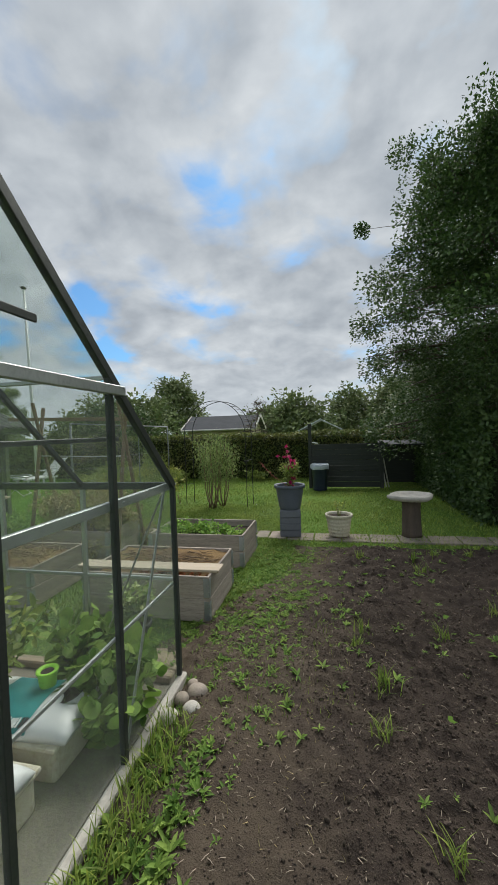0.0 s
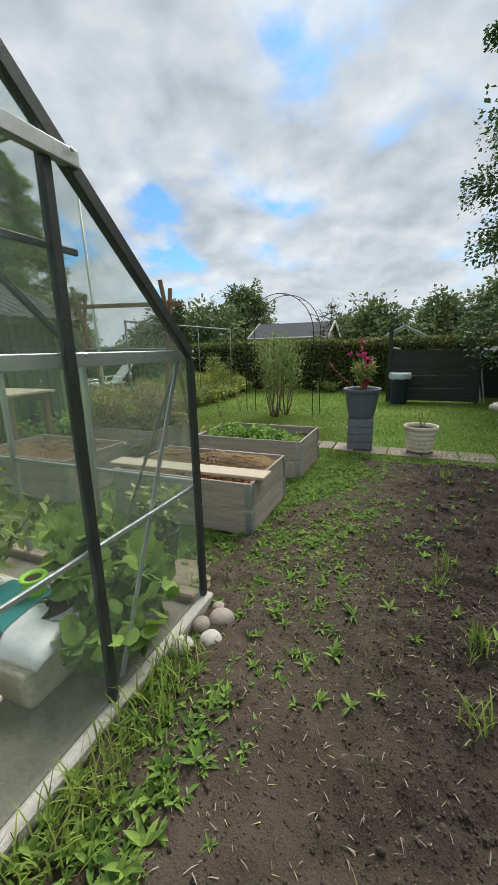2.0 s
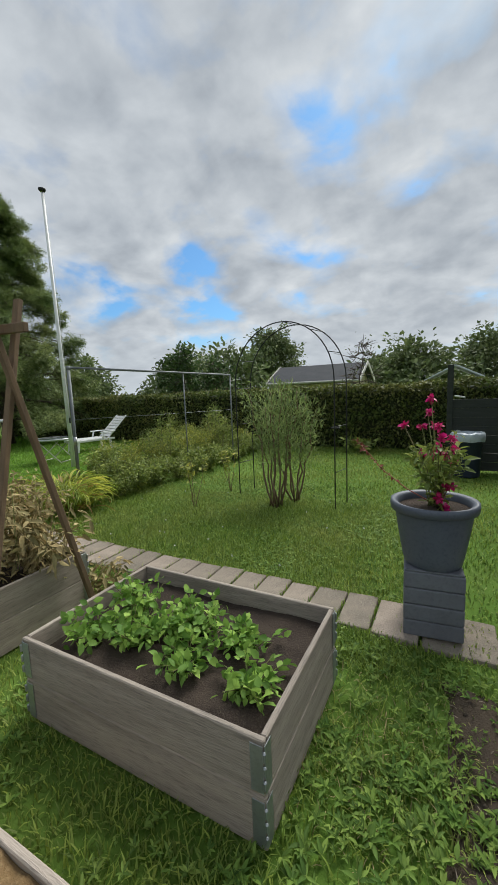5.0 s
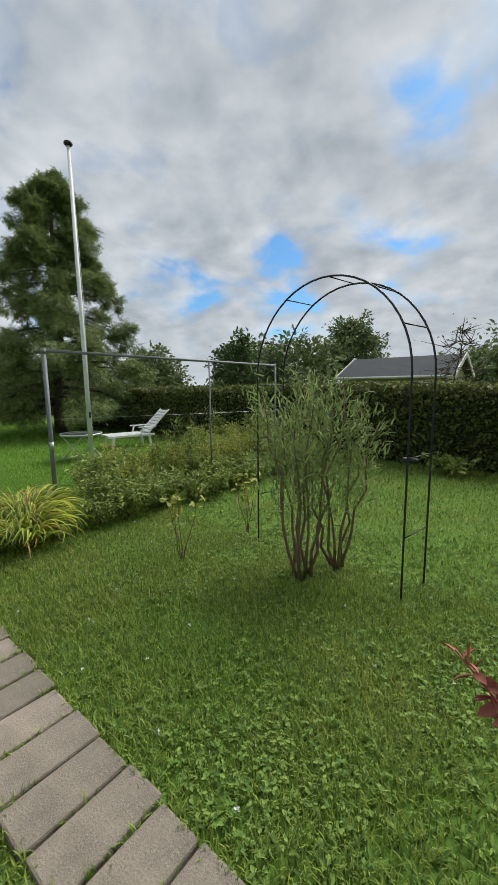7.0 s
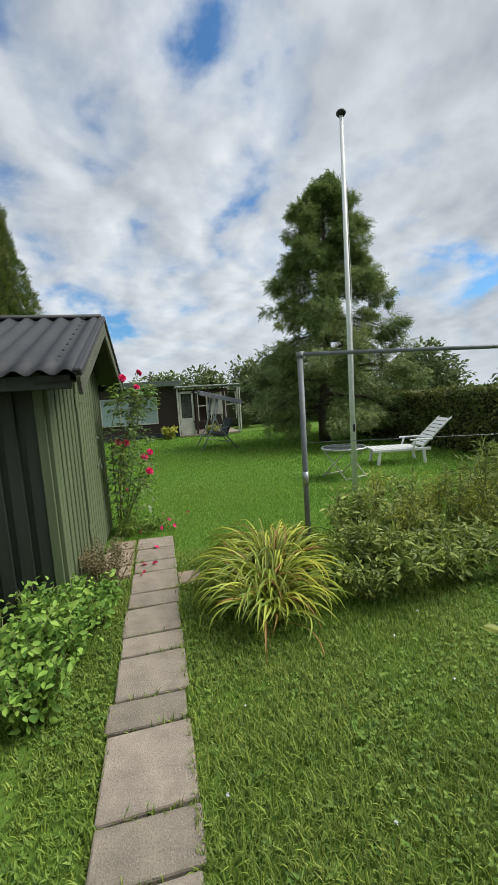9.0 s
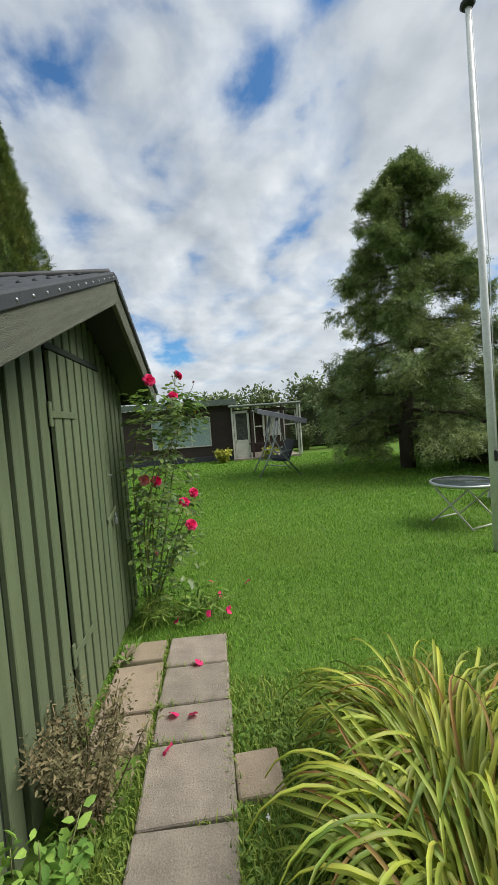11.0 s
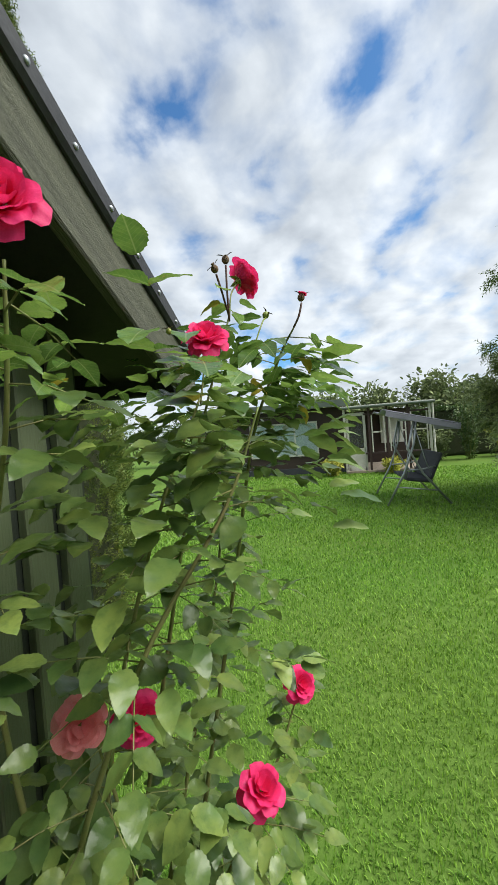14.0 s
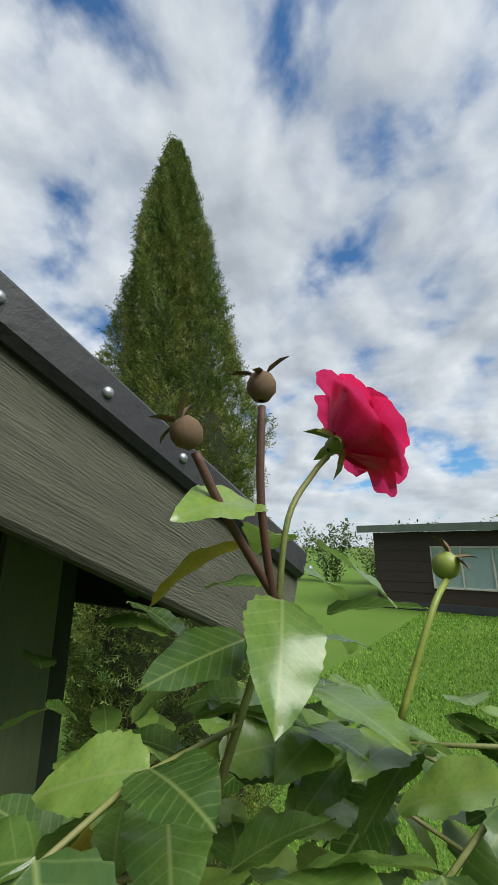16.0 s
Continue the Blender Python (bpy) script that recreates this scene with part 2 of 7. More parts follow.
def trodden(m, pale):
    """The strip of the bed along its west edge is trodden dry: paler, with a ragged border."""
    tr = m.node_tree
    bs = tr.nodes["Principled BSDF"]
    col = bs.inputs["Base Color"].links[0].from_socket
    tc = tr.nodes.new("ShaderNodeTexCoord"); sep = tr.nodes.new("ShaderNodeSeparateXYZ")
    tr.links.new(tc.outputs["Object"], sep.inputs[0])
    rag = node(tr, "ShaderNodeTexNoise", Scale=2.6, Detail=9.0, Roughness=0.65)
    tr.links.new(tc.outputs["Object"], rag.inputs["Vector"])
    edge = tr.nodes.new("ShaderNodeMath"); edge.operation = "MULTIPLY_ADD"; edge.inputs[1].default_value = -2.6
    tr.links.new(rag.outputs[0], edge.inputs[0]); tr.links.new(sep.outputs[0], edge.inputs[2])
    shift = tr.nodes.new("ShaderNodeMapRange")
    shift.inputs[1].default_value, shift.inputs[2].default_value = -1.75, -1.05
    shift.inputs[3].default_value, shift.inputs[4].default_value = 0.55, 0.0
    tr.links.new(edge.outputs[0], shift.inputs[0])
    tr.links.new(mixed(tr, shift.outputs[0], col, pale), bs.inputs["Base Color"])


M_BEDSOIL = material("bed_soil", (0.066, 0.050, 0.039), (0.038, 0.029, 0.024), 0.95, 4.0, 120, 1.0, stain_colour=(0.105, 0.083, 0.064), spec=0.15)
trodden(M_BEDSOIL, (0.125, 0.098, 0.069))
speckled(M_SLAB, (0.50, 0.45, 0.38), 300.0, 0.45)
speckled(M_SAND, (0.50, 0.42, 0.32), 150.0, 0.4)
M_GREYWOOD = material("weathered_wood", (0.42, 0.36, 0.30), (0.275, 0.235, 0.198), 0.85, 3, 26, 0.5, thing_random=0.14, stretch=(0.6, 7, 7), stain_colour=(0.13, 0.115, 0.105))
M_GREYWOOD_Y = material("weathered_wood_across", (0.42, 0.36, 0.30), (0.275, 0.235, 0.198), 0.85, 3, 26, 0.5, thing_random=0.14, stretch=(7, 0.6, 7), stain_colour=(0.13, 0.115, 0.105))
M_FRESHWOOD = material("planed_board", (0.50, 0.42, 0.32), (0.43, 0.36, 0.26), 0.7, 3, 30, 0.2, stretch=(0.5, 9, 9), stain_colour=(0.34, 0.26, 0.17))
M_POLE = material("brown_lath", (0.22, 0.145, 0.085), (0.15, 0.10, 0.065), 0.8, 4, 40, 0.4, stretch=(8, 8, 0.7))
M_SHED = material("green_paint", (0.135, 0.168, 0.092), (0.108, 0.136, 0.074), 0.55, 2.5, 34, 0.22, thing_random=0.1, stretch=(7, 7, 0.6), stain_colour=(0.10, 0.12, 0.066))
# the shed's same green, darkened: shade between battens is in the colour
M_SHEDDARK = material("shaded_green_paint", (0.040, 0.050, 0.038), (0.030, 0.038, 0.030), 0.65, 2.5, 34, 0.22, thing_random=0.1, stretch=(7, 7, 0.6))
M_BARGE = material("grey_green_board", (0.15, 0.158, 0.112), (0.098, 0.104, 0.074), 0.75, 5, 40, 0.9, stretch=(0.8, 9, 12), stain_colour=(0.085, 0.09, 0.068))
M_ROOF = material("corrugated_sheet", (0.030, 0.032, 0.036), (0.046, 0.048, 0.05), 0.6, 3, 50, 0.2)
M_STEEL = material("galvanised_steel", (0.42, 0.45, 0.47), (0.33, 0.35, 0.37), 0.45, 9, 70, 0.15, metal=0.8)
M_PIPE = material("weathered_pipe", (0.22, 0.24, 0.25), (0.15, 0.165, 0.17), 0.6, 9, 70, 0.2, metal=0.3)
M_ALU = material("dull_aluminium", (0.52, 0.54, 0.53), (0.42, 0.44, 0.43), 0.42, 6, 60, 0.1, metal=0.75)
M_GHFRAME = material("green_black_frame", (0.035, 0.042, 0.038), (0.055, 0.06, 0.055), 0.5, 6, 60, 0.1, metal=0.3)
M_GLASS = glass_material("greenhouse_glass", (0.965, 0.985, 0.975), haze=0.055)
M_PANE = glass_material("window_glass", (0.85, 0.9, 0.9), 0.06)
M_ANTHRACITE = material("anthracite_plastic", (0.085, 0.10, 0.13), (0.11, 0.125, 0.155), 0.5, 4, 60, 0.1)
M_GREYPAINT = material("grey_painted_wood", (0.15, 0.16, 0.18), (0.12, 0.125, 0.145), 0.7, 4, 40, 0.3)
M_CREAM = material("cream_plastic", (0.62, 0.58, 0.46), (0.5, 0.45, 0.33), 0.6, 5, 40, 0.2, stain_colour=(0.3, 0.25, 0.15))
M_WHITE = material("white_plastic", (0.78, 0.79, 0.78), (0.68, 0.69, 0.67), 0.4, 5, 40, 0.05)
M_TEAL = material("teal_print", (0.03, 0.22, 0.22), (0.04, 0.27, 0.26), 0.4, 5, 40, 0.05)
M_LIME = material("lime_plastic", (0.35, 0.72, 0.06), (0.28, 0.6, 0.05), 0.4, 5, 40, 0.0)
M_BLACK = material("black_plastic_and_shade", (0.022, 0.022, 0.024), (0.035, 0.035, 0.035), 0.5, 5, 40, 0.1)
M_BIN = material("blue_black_bin", (0.02, 0.028, 0.055), (0.03, 0.04, 0.07), 0.45, 5, 40, 0.1)
M_BAG = material("clear_liner", (0.62, 0.68, 0.74), (0.5, 0.56, 0.62), 0.3, 9, 40, 0.3, translucent=0.2)
M_STONE = material("pale_stone", (0.55, 0.52, 0.46), (0.42, 0.39, 0.34), 0.85, 12, 70, 0.5)
M_FIELD = material("field_stone", (0.36, 0.30, 0.24), (0.24, 0.21, 0.18), 0.85, 12, 70, 0.4, thing_random=0.3)
M_BARK = material("bark", (0.13, 0.10, 0.075), (0.075, 0.06, 0.048), 0.9, 9, 60, 1.0, stretch=(1, 1, 0.3))
M_TWIG = material("brown_twig", (0.22, 0.15, 0.09), (0.14, 0.10, 0.065), 0.85, 9, 60, 0.5)
M_FENCE = material("dark_green_fence", (0.030, 0.036, 0.030), (0.042, 0.048, 0.042), 0.7, 4, 40, 0.3, stretch=(1, 8, 8), thing_random=0.1)
M_HEDGE = material("hedge_leaf", (0.11, 0.16, 0.035), (0.17, 0.18, 0.05), 0.6, 1.3, 8, 0, island=0.5, translucent=0.25, stain_colour=(0.14, 0.09, 0.035))
# for solid cores: the shade deep inside the foliage, given as a dark colour
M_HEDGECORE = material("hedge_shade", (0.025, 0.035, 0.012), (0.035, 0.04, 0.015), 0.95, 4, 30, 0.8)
M_TREE = material("tree_leaf", (0.060, 0.115, 0.030), (0.085, 0.135, 0.04), 0.5, 0.9, 8, 0, island=0.45, translucent=0.2, stains=0.2)
M_FAR = material("far_leaf", (0.15, 0.20, 0.075), (0.18, 0.215, 0.095), 0.7, 0.5, 8, 0, island=0.4, translucent=0.2)
M_FIR = material("conifer_spray", (0.165, 0.235, 0.075), (0.28, 0.32, 0.115), 0.6, 0.8, 8, 0, island=0.5, translucent=0.25)
M_THUJA = material("thuja_spray", (0.095, 0.165, 0.033), (0.21, 0.235, 0.05), 0.6, 3.5, 8, 0, island=0.55, translucent=0.2)
M_PEREN = material("perennial_leaf", (0.20, 0.275, 0.065), (0.31, 0.345, 0.075), 0.55, 1.5, 12, 0, island=0.5, translucent=0.3)
M_GOLD = material("goldenrod_leaf", (0.33, 0.37, 0.065), (0.43, 0.42, 0.08), 0.55, 2, 12, 0, island=0.4, translucent=0.3)
M_LILY = material("daylily_leaf", (0.46, 0.48, 0.075), (0.24, 0.38, 0.06), 0.45, 2.5, 14, 0, island=0.5, translucent=0.35, stain_colour=(0.45, 0.36, 0.10))
M_WITHER = material("withered_leaf", (0.46, 0.27, 0.08), (0.36, 0.22, 0.10), 0.7, 6, 30, 0.1, island=0.4, translucent=0.25)
M_WILLOW = material("fine_foliage", (0.20, 0.28, 0.09), (0.27, 0.33, 0.12), 0.6, 3, 12, 0, island=0.4, translucent=0.45)
M_ROSELEAF = material("rose_leaf", (0.12, 0.225, 0.045), (0.175, 0.275, 0.055), 0.24, 5, 22, 0.05, thing_random=0.5, translucent=0.34, stains=0.2, spec=0.75)
def veined(m, rib=(0.26, 0.34, 0.11)):
    """Adds a pale midrib and faint side veins, by the leaf's own axes."""
    tr = m.node_tree
    bs = tr.nodes["Principled BSDF"]
    link = bs.inputs["Base Color"].links[0]
    col = link.from_socket
    tc = tr.nodes.new("ShaderNodeTexCoord"); sep = tr.nodes.new("ShaderNodeSeparateXYZ")
    tr.links.new(tc.outputs["Object"], sep.inputs[0])
    side = tr.nodes.new("ShaderNodeMath"); side.operation = "ABSOLUTE"
    tr.links.new(sep.outputs[1], side.inputs[0])
    mid = ramp(tr, side.outputs[0], (0.0, 0.9), (0.022, 0.0))
    slant = tr.nodes.new("ShaderNodeMath"); slant.operation = "MULTIPLY_ADD"; slant.inputs[1].default_value = -0.75
    tr.links.new(side.outputs[0], slant.inputs[0]); tr.links.new(sep.outputs[0], slant.inputs[2])
    rep = tr.nodes.new("ShaderNodeMath"); rep.operation = "PINGPONG"; rep.inputs[1].default_value = 0.055
    tr.links.new(slant.outputs[0], rep.inputs[0])
    vein = ramp(tr, rep.outputs[0], (0.0, 0.35), (0.013, 0.0))
    out = mixed(tr, mid, mixed(tr, vein, col, rib), rib)
    tr.links.new(out, bs.inputs["Base Color"])
    for n in tr.nodes:
        if n.type == "BSDF_TRANSLUCENT":
            tr.links.new(out, n.inputs[0])


veined(M_ROSELEAF)
M_ROSEFOL = material("rose_foliage", (0.105, 0.185, 0.05), (0.21, 0.275, 0.065), 0.34, 14, 60, 0.1, island=0.45, translucent=0.3, stains=0.2, spec=0.5)
M_YELLOWLEAF = material("yellowed_leaf", (0.48, 0.42, 0.05), (0.4, 0.3, 0.045), 0.5, 20, 60, 0.1, thing_random=0.25, translucent=0.3)
M_STEM = material("green_cane", (0.16, 0.21, 0.055), (0.2, 0.17, 0.07), 0.5, 10, 60, 0.15)
M_BROWNSTEM = material("reddish_stalk", (0.115, 0.052, 0.04), (0.08, 0.05, 0.035), 0.6, 10, 60, 0.15)
M_PETAL = material("crimson_petal", (0.88, 0.05, 0.22), (0.80, 0.036, 0.16), 0.45, 16, 70, 0.1, translucent=0.35, stains=0.12, spec=0.2)
M_PINK = material("salmon_petal", (0.90, 0.36, 0.36), (0.88, 0.26, 0.27), 0.45, 16, 70, 0.1, translucent=0.35, stains=0.1, spec=0.2)
M_HIP = material("dried_hip", (0.20, 0.13, 0.07), (0.12, 0.075, 0.045), 0.7, 40, 120, 0.4)
M_GREENHIP = material("green_hip", (0.26, 0.32, 0.06), (0.2, 0.27, 0.05), 0.4, 40, 120, 0.1)
M_BROWNWALL = material("brown_boards", (0.048, 0.030, 0.026), (0.038, 0.025, 0.022), 0.6, 3, 40, 0.2, stretch=(1, 1, 8))
M_TRIM = material("green_grey_trim", (0.12, 0.15, 0.125), (0.09, 0.115, 0.095), 0.6, 3, 40, 0.1)
M_WHITEWOOD = material("off_white_paint", (0.62, 0.61, 0.56), (0.5, 0.48, 0.43), 0.55, 4, 40, 0.1)
M_BLIND = material("white_blind", (0.72, 0.76, 0.78), (0.66, 0.70, 0.72), 0.7, 3, 30, 0.05)
M_CANVAS = material("grey_violet_canvas", (0.30, 0.29, 0.34), (0.24, 0.23, 0.28), 0.85, 5, 60, 0.2)
M_DARKCLOTH = material("dark_textile", (0.035, 0.038, 0.045), (0.05, 0.052, 0.06), 0.8, 5, 60, 0.2)
M_CURTAIN = material("interior_white", (0.6, 0.62, 0.6), (0.5, 0.5, 0.48), 0.8, 3, 30, 0.1)
M_YELLOWWALL = material("pale_yellow_wall", (0.42, 0.38, 0.22), (0.36, 0.32, 0.19), 0.8, 3, 40, 0.1)
M_FELT = material("dark_roof_felt", (0.040, 0.045, 0.052), (0.055, 0.06, 0.068), 0.9, 2, 40, 0.2)
M_GOLDBUSH = material("golden_shrub", (0.46, 0.45, 0.07), (0.32, 0.36, 0.06), 0.5, 3, 12, 0, island=0.4, translucent=0.3)
M_VARIEG = material("variegated_leaf", (0.40, 0.44, 0.14), (0.12, 0.24, 0.05), 0.45, 34, 60, 0.1, island=0.3, translucent=0.3, stain_colour=(0.55, 0.55, 0.28))
M_BLOOM = material("magenta_petal", (0.62, 0.02, 0.20), (0.5, 0.02, 0.12), 0.5, 9, 40, 0.1, island=0.3, translucent=0.3)
M_REDTWIG = material("red_twig_leaf", (0.33, 0.09, 0.07), (0.25, 0.07, 0.05), 0.6, 9, 40, 0.1, island=0.3)
M_GLASSTOP = material("dark_table_glass", (0.05, 0.065, 0.07), (0.06, 0.075, 0.08), 0.08, 2, 9, 0.0, spec=0.8)


# ---- building helpers ----
rng = np.random.default_rng(7)


def fast_mesh(name, V, F):
    """A mesh from arrays: V (n, 3) and F (m, 3) or (m, 4)."""
    me = bpy.data.meshes.new(name)
    V, F = np.asarray(V, dtype=np.float32), np.asarray(F, dtype=np.int32)
    k = F.shape[1]
    me.vertices.add(len(V)); me.vertices.foreach_set("co", V.ravel())
    me.loops.add(F.size); me.loops.foreach_set("vertex_index", F.ravel())
    me.polygons.add(len(F)); me.polygons.foreach_set("loop_start", np.arange(0, F.size, k, dtype=np.int32))
    me.update(calc_edges=True)
    return me


def smooth(me):
    me.polygons.foreach_set("use_smooth", np.ones(len(me.polygons), dtype=bool))
    return me


def part(name, data, mat, parent=None, label=""):
    """Links a bmesh or mesh as one object under a thing or a part."""
    if isinstance(data, bmesh.types.BMesh):
        me = bpy.data.meshes.new(name)
        data.to_mesh(me); data.free()
        data = me
    if not data.materials:
        data.materials.append(mat)
    ob = new(name, data)
    if parent is not None:
        ob.parent = parent
    if label:
        ob["label"] = label
    return ob


def thing(name, label, category, at=(0, 0, 0), turn=0, group="", kind=""):
    ob = new(name)
    ob.empty_display_size = 0.1
    ob.matrix_basis = pose(*at, 0, 0, turn)
    return tagged(ob, label, category, group, kind)


def box(size, at=(0, 0, 0), rot=(0, 0, 0), bevel=0.004, bm=None, seg=1):
    """A bevelled box of that size, centred at a place, added to bm."""
    one = bmesh.new()
    bmesh.ops.create_cube(one, size=1)
    bmesh.ops.scale(one, vec=size, verts=one.verts)
    if bevel:
        bmesh.ops.bevel(one, geom=one.edges[:], offset=min(bevel, 0.45 * min(size)), segments=seg, affect="EDGES", profile=0.5)
    bmesh.ops.transform(one, matrix=pose(*at, *rot), verts=one.verts)
    if bm is None:
        return one
    me = bpy.data.meshes.new("tmp")
    one.to_mesh(me); one.free()
    bm.from_mesh(me); bpy.data.meshes.remove(me)
    return bm


def tube_arrays(points, radii, sides=6, closed=True):
    P = np.asarray(points, dtype=float)
    n = len(P)
    R = np.broadcast_to(np.asarray(radii, dtype=float), (n,)) if np.ndim(radii) < 1 or len(np.atleast_1d(radii)) == 1 else np.asarray(radii, dtype=float)
    T = np.gradient(P, axis=0)
    T /= np.linalg.norm(T, axis=1, keepdims=True) + 1e-9
    # carry the cross axis along the line, so that no bend pinches the tube
    A = np.zeros_like(T)
    axis = np.eye(3)[int(np.argmin(np.abs(T[0])))]
    for k in range(n):
        axis = axis - T[k] * (axis @ T[k])
        axis = axis / (np.linalg.norm(axis) + 1e-9)
        A[k] = axis
    B = np.cross(T, A)
    a = np.linspace(0, 2 * np.pi, sides, endpoint=False)
    V = P[:, None] + R[:, None, None] * (np.cos(a)[None, :, None] * A[:, None] + np.sin(a)[None, :, None] * B[:, None])
    V = V.reshape(-1, 3)
    F = []
    for i in range(n - 1):
        for j in range(sides):
            k = (j + 1) % sides
            F.append((i * sides + j, i * sides + k, (i + 1) * sides + k, (i + 1) * sides + j))
    if closed:
        c0, c1 = len(V), len(V) + 1
        V = np.vstack([V, P[:1], P[-1:]])
        for j in range(sides):
            k = (j + 1) % sides
            F.append((c0, k, j, j)); F.append((c1, (n - 1) * sides + j, (n - 1) * sides + k, (n - 1) * sides + k))
    return V, np.array(F)


def tri_only(F):
    """Quads (with doubled corners for triangles) as triangles."""
    F = np.asarray(F)
    if F.shape[1] == 3:
        return F
    a, b = F[:, [0, 1, 2]], F[:, [0, 2, 3]]
    T = np.vstack([a, b])
    ok = (T[:, 0] != T[:, 1]) & (T[:, 1] != T[:, 2]) & (T[:, 0] != T[:, 2])
    return T[ok]


def joined(pieces):
    Vs, Fs, at = [], [], 0
    for V, F in pieces:
        F = tri_only(F)
        Vs.append(V); Fs.append(F + at); at += len(V)
    return np.vstack(Vs), np.vstack(Fs)


def tube(name, points, radii, mat, parent=None, sides=8, label=""):
    V, F = tube_arrays(points, radii, sides)
    return part(name, smooth(fast_mesh(name, V, tri_only(F))), mat, parent, label)


def lathe(profile, sides=24):
    """A turned shape from (radius, height) pairs."""
    a = np.linspace(0, 2 * np.pi, sides, endpoint=False)
    V = np.array([(r * math.cos(t), r * math.sin(t), z) for r, z in profile for t in a])
    F = []
    for i in range(len(profile) - 1):
        for j in range(sides):
            k = (j + 1) % sides
            F.append((i * sides + j, i * sides + k, (i + 1) * sides + k, (i + 1) * sides + j))
    return V, np.array(F)


def fbm(x, y, scale, octaves=4, seed=0):
    """Cheap value noise on arrays, about -1 to 1."""
    r = np.random.default_rng(seed)
    grid = r.uniform(-1, 1, (256, 256))
    out, amp, tot = np.zeros_like(x, dtype=float), 1.0, 0.0
    for o in range(octaves):
        u, v = x * scale * 2 ** o + 13.7 * o, y * scale * 2 ** o + 5.1 * o
        i, j = np.floor(u).astype(int), np.floor(v).astype(int)
        fu, fv = u - i, v - j
        fu, fv = fu * fu * (3 - 2 * fu), fv * fv * (3 - 2 * fv)
        g = lambda p, q: grid[p % 256, q % 256]
        out += amp * ((g(i, j) * (1 - fu) + g(i + 1, j) * fu) * (1 - fv) + (g(i, j + 1) * (1 - fu) + g(i + 1, j + 1) * fu) * fv)
        tot += amp; amp *= 0.5
    return out / tot


def unit(v):
    return v / (np.linalg.norm(v, axis=-1, keepdims=True) + 1e-9)


def frames(along, normal):
    """Axes (n, 3, 3) with columns along, across, normal."""
    x = unit(along); y = unit(np.cross(normal, x)); z = np.cross(x, y)
    return np.stack([x, y, z], axis=2)


def stamp(template, axes, places, lengths, widths=None):
    """Copies a leaf template to every place: axes (n, 3, 3)."""
    V0, F0 = template
    widths = lengths if widths is None else widths
    S = np.stack([lengths, widths, lengths], axis=1)
    V = np.einsum("nij,nkj->nki", axes, V0[None] * S[:, None, :]) + places[:, None]
    n, k = len(places), len(V0)
    F = (F0[None] + (np.arange(n) * k)[:, None, None]).reshape(-1, F0.shape[1])
    return V.reshape(-1, 3), F


def leaf_template(kind="leaf"):
    if kind == "blade":
        V = [(0, -.5, 0), (0, .5, 0), (.45, -.42, .10), (.45, .42, .10), (.8, -.25, .05), (.8, .25, .05), (1, 0, -.06)]
        F = [(0, 2, 3), (0, 3, 1), (2, 4, 5), (2, 5, 3), (4, 6, 5)]
    elif kind == "small":
        V = [(0, 0, 0), (.45, -.42, .06), (.45, .42, .06), (1, 0, -.08)]
        F = [(0, 1, 2), (1, 3, 2)]
    elif kind == "short":
        V = [(0, -.5, 0), (0, .5, 0), (.55, -.4, .10), (.55, .4, .10), (1, 0, -.06)]
        F = [(0, 2, 3), (0, 3, 1), (2, 4, 3)]
    elif kind == "strap":
        V, F, n = [], [], 9
        x = z = 0.0
        for i in range(n + 1):
            u = i / n
            w = 0.5 * min(1, (1 - u) * 3.2 + 0.02)
            a = 0.30 + 2.1 * u ** 1.7
            x, z = x + math.sin(a) / n, z + math.cos(a) / n
            V += [(x, -w, z + 0.0), (x, 0, z - 0.012), (x, w, z)]
        for i in range(n):
            for j in (0, 1):
                p = 3 * i + j
                F += [(p, p + 3, p + 4), (p, p + 4, p + 1)]
    elif kind == "spray":
        V, F = [(0, -.03, 0), (0, .03, 0), (1, 0, -.12)], [(0, 2, 1)]
        for i in range(5):
            u, s = 0.12 + 0.17 * i, (1 if i % 2 else -1)
            l = 0.42 * (1 - 0.6 * u)
            p = len(V)
            V += [(u, 0, -.02 * i), (u + 0.13, 0, -.02 * i), (u + l * 0.9, s * l, -.10 * u - 0.05)]
            F += [(p, p + 1, p + 2) if s < 0 else (p, p + 2, p + 1)]
    elif kind == "round":
        n = 9
        V = [(0.1, 0, 0)] + [(0.5 + 0.5 * math.cos(t), 0.5 * math.sin(t), 0.06 * math.cos(3 * t)) for t in np.linspace(math.pi, -math.pi, n, endpoint=False)]
        F = [(0, 1 + i, 1 + (i + 1) % n) for i in range(n)]
    else:
        V = [(0, 0, 0), (.3, -.36, .07), (.3, 0, -.02), (.3, .36, .07), (.68, -.3, .04), (.68, 0, -.05), (.68, .3, .04), (1, 0, -.12)]
        F = [(0, 1, 2), (0, 2, 3), (1, 4, 5), (1, 5, 2), (2, 5, 6), (2, 6, 3), (4, 7, 5), (5, 7, 6)]
    return np.array(V, dtype=float), np.array(F)


LEAF, BLADE, SHORT, SMALL, STRAP, SPRAY, ROUND = (leaf_template(k) for k in ("leaf", "blade", "short", "small", "strap", "spray", "round"))


def random_ways(n, up=0.0, spread=1.0):
    v = rng.normal(size=(n, 3)) * spread
    v[:, 2] += up
    return unit(v)


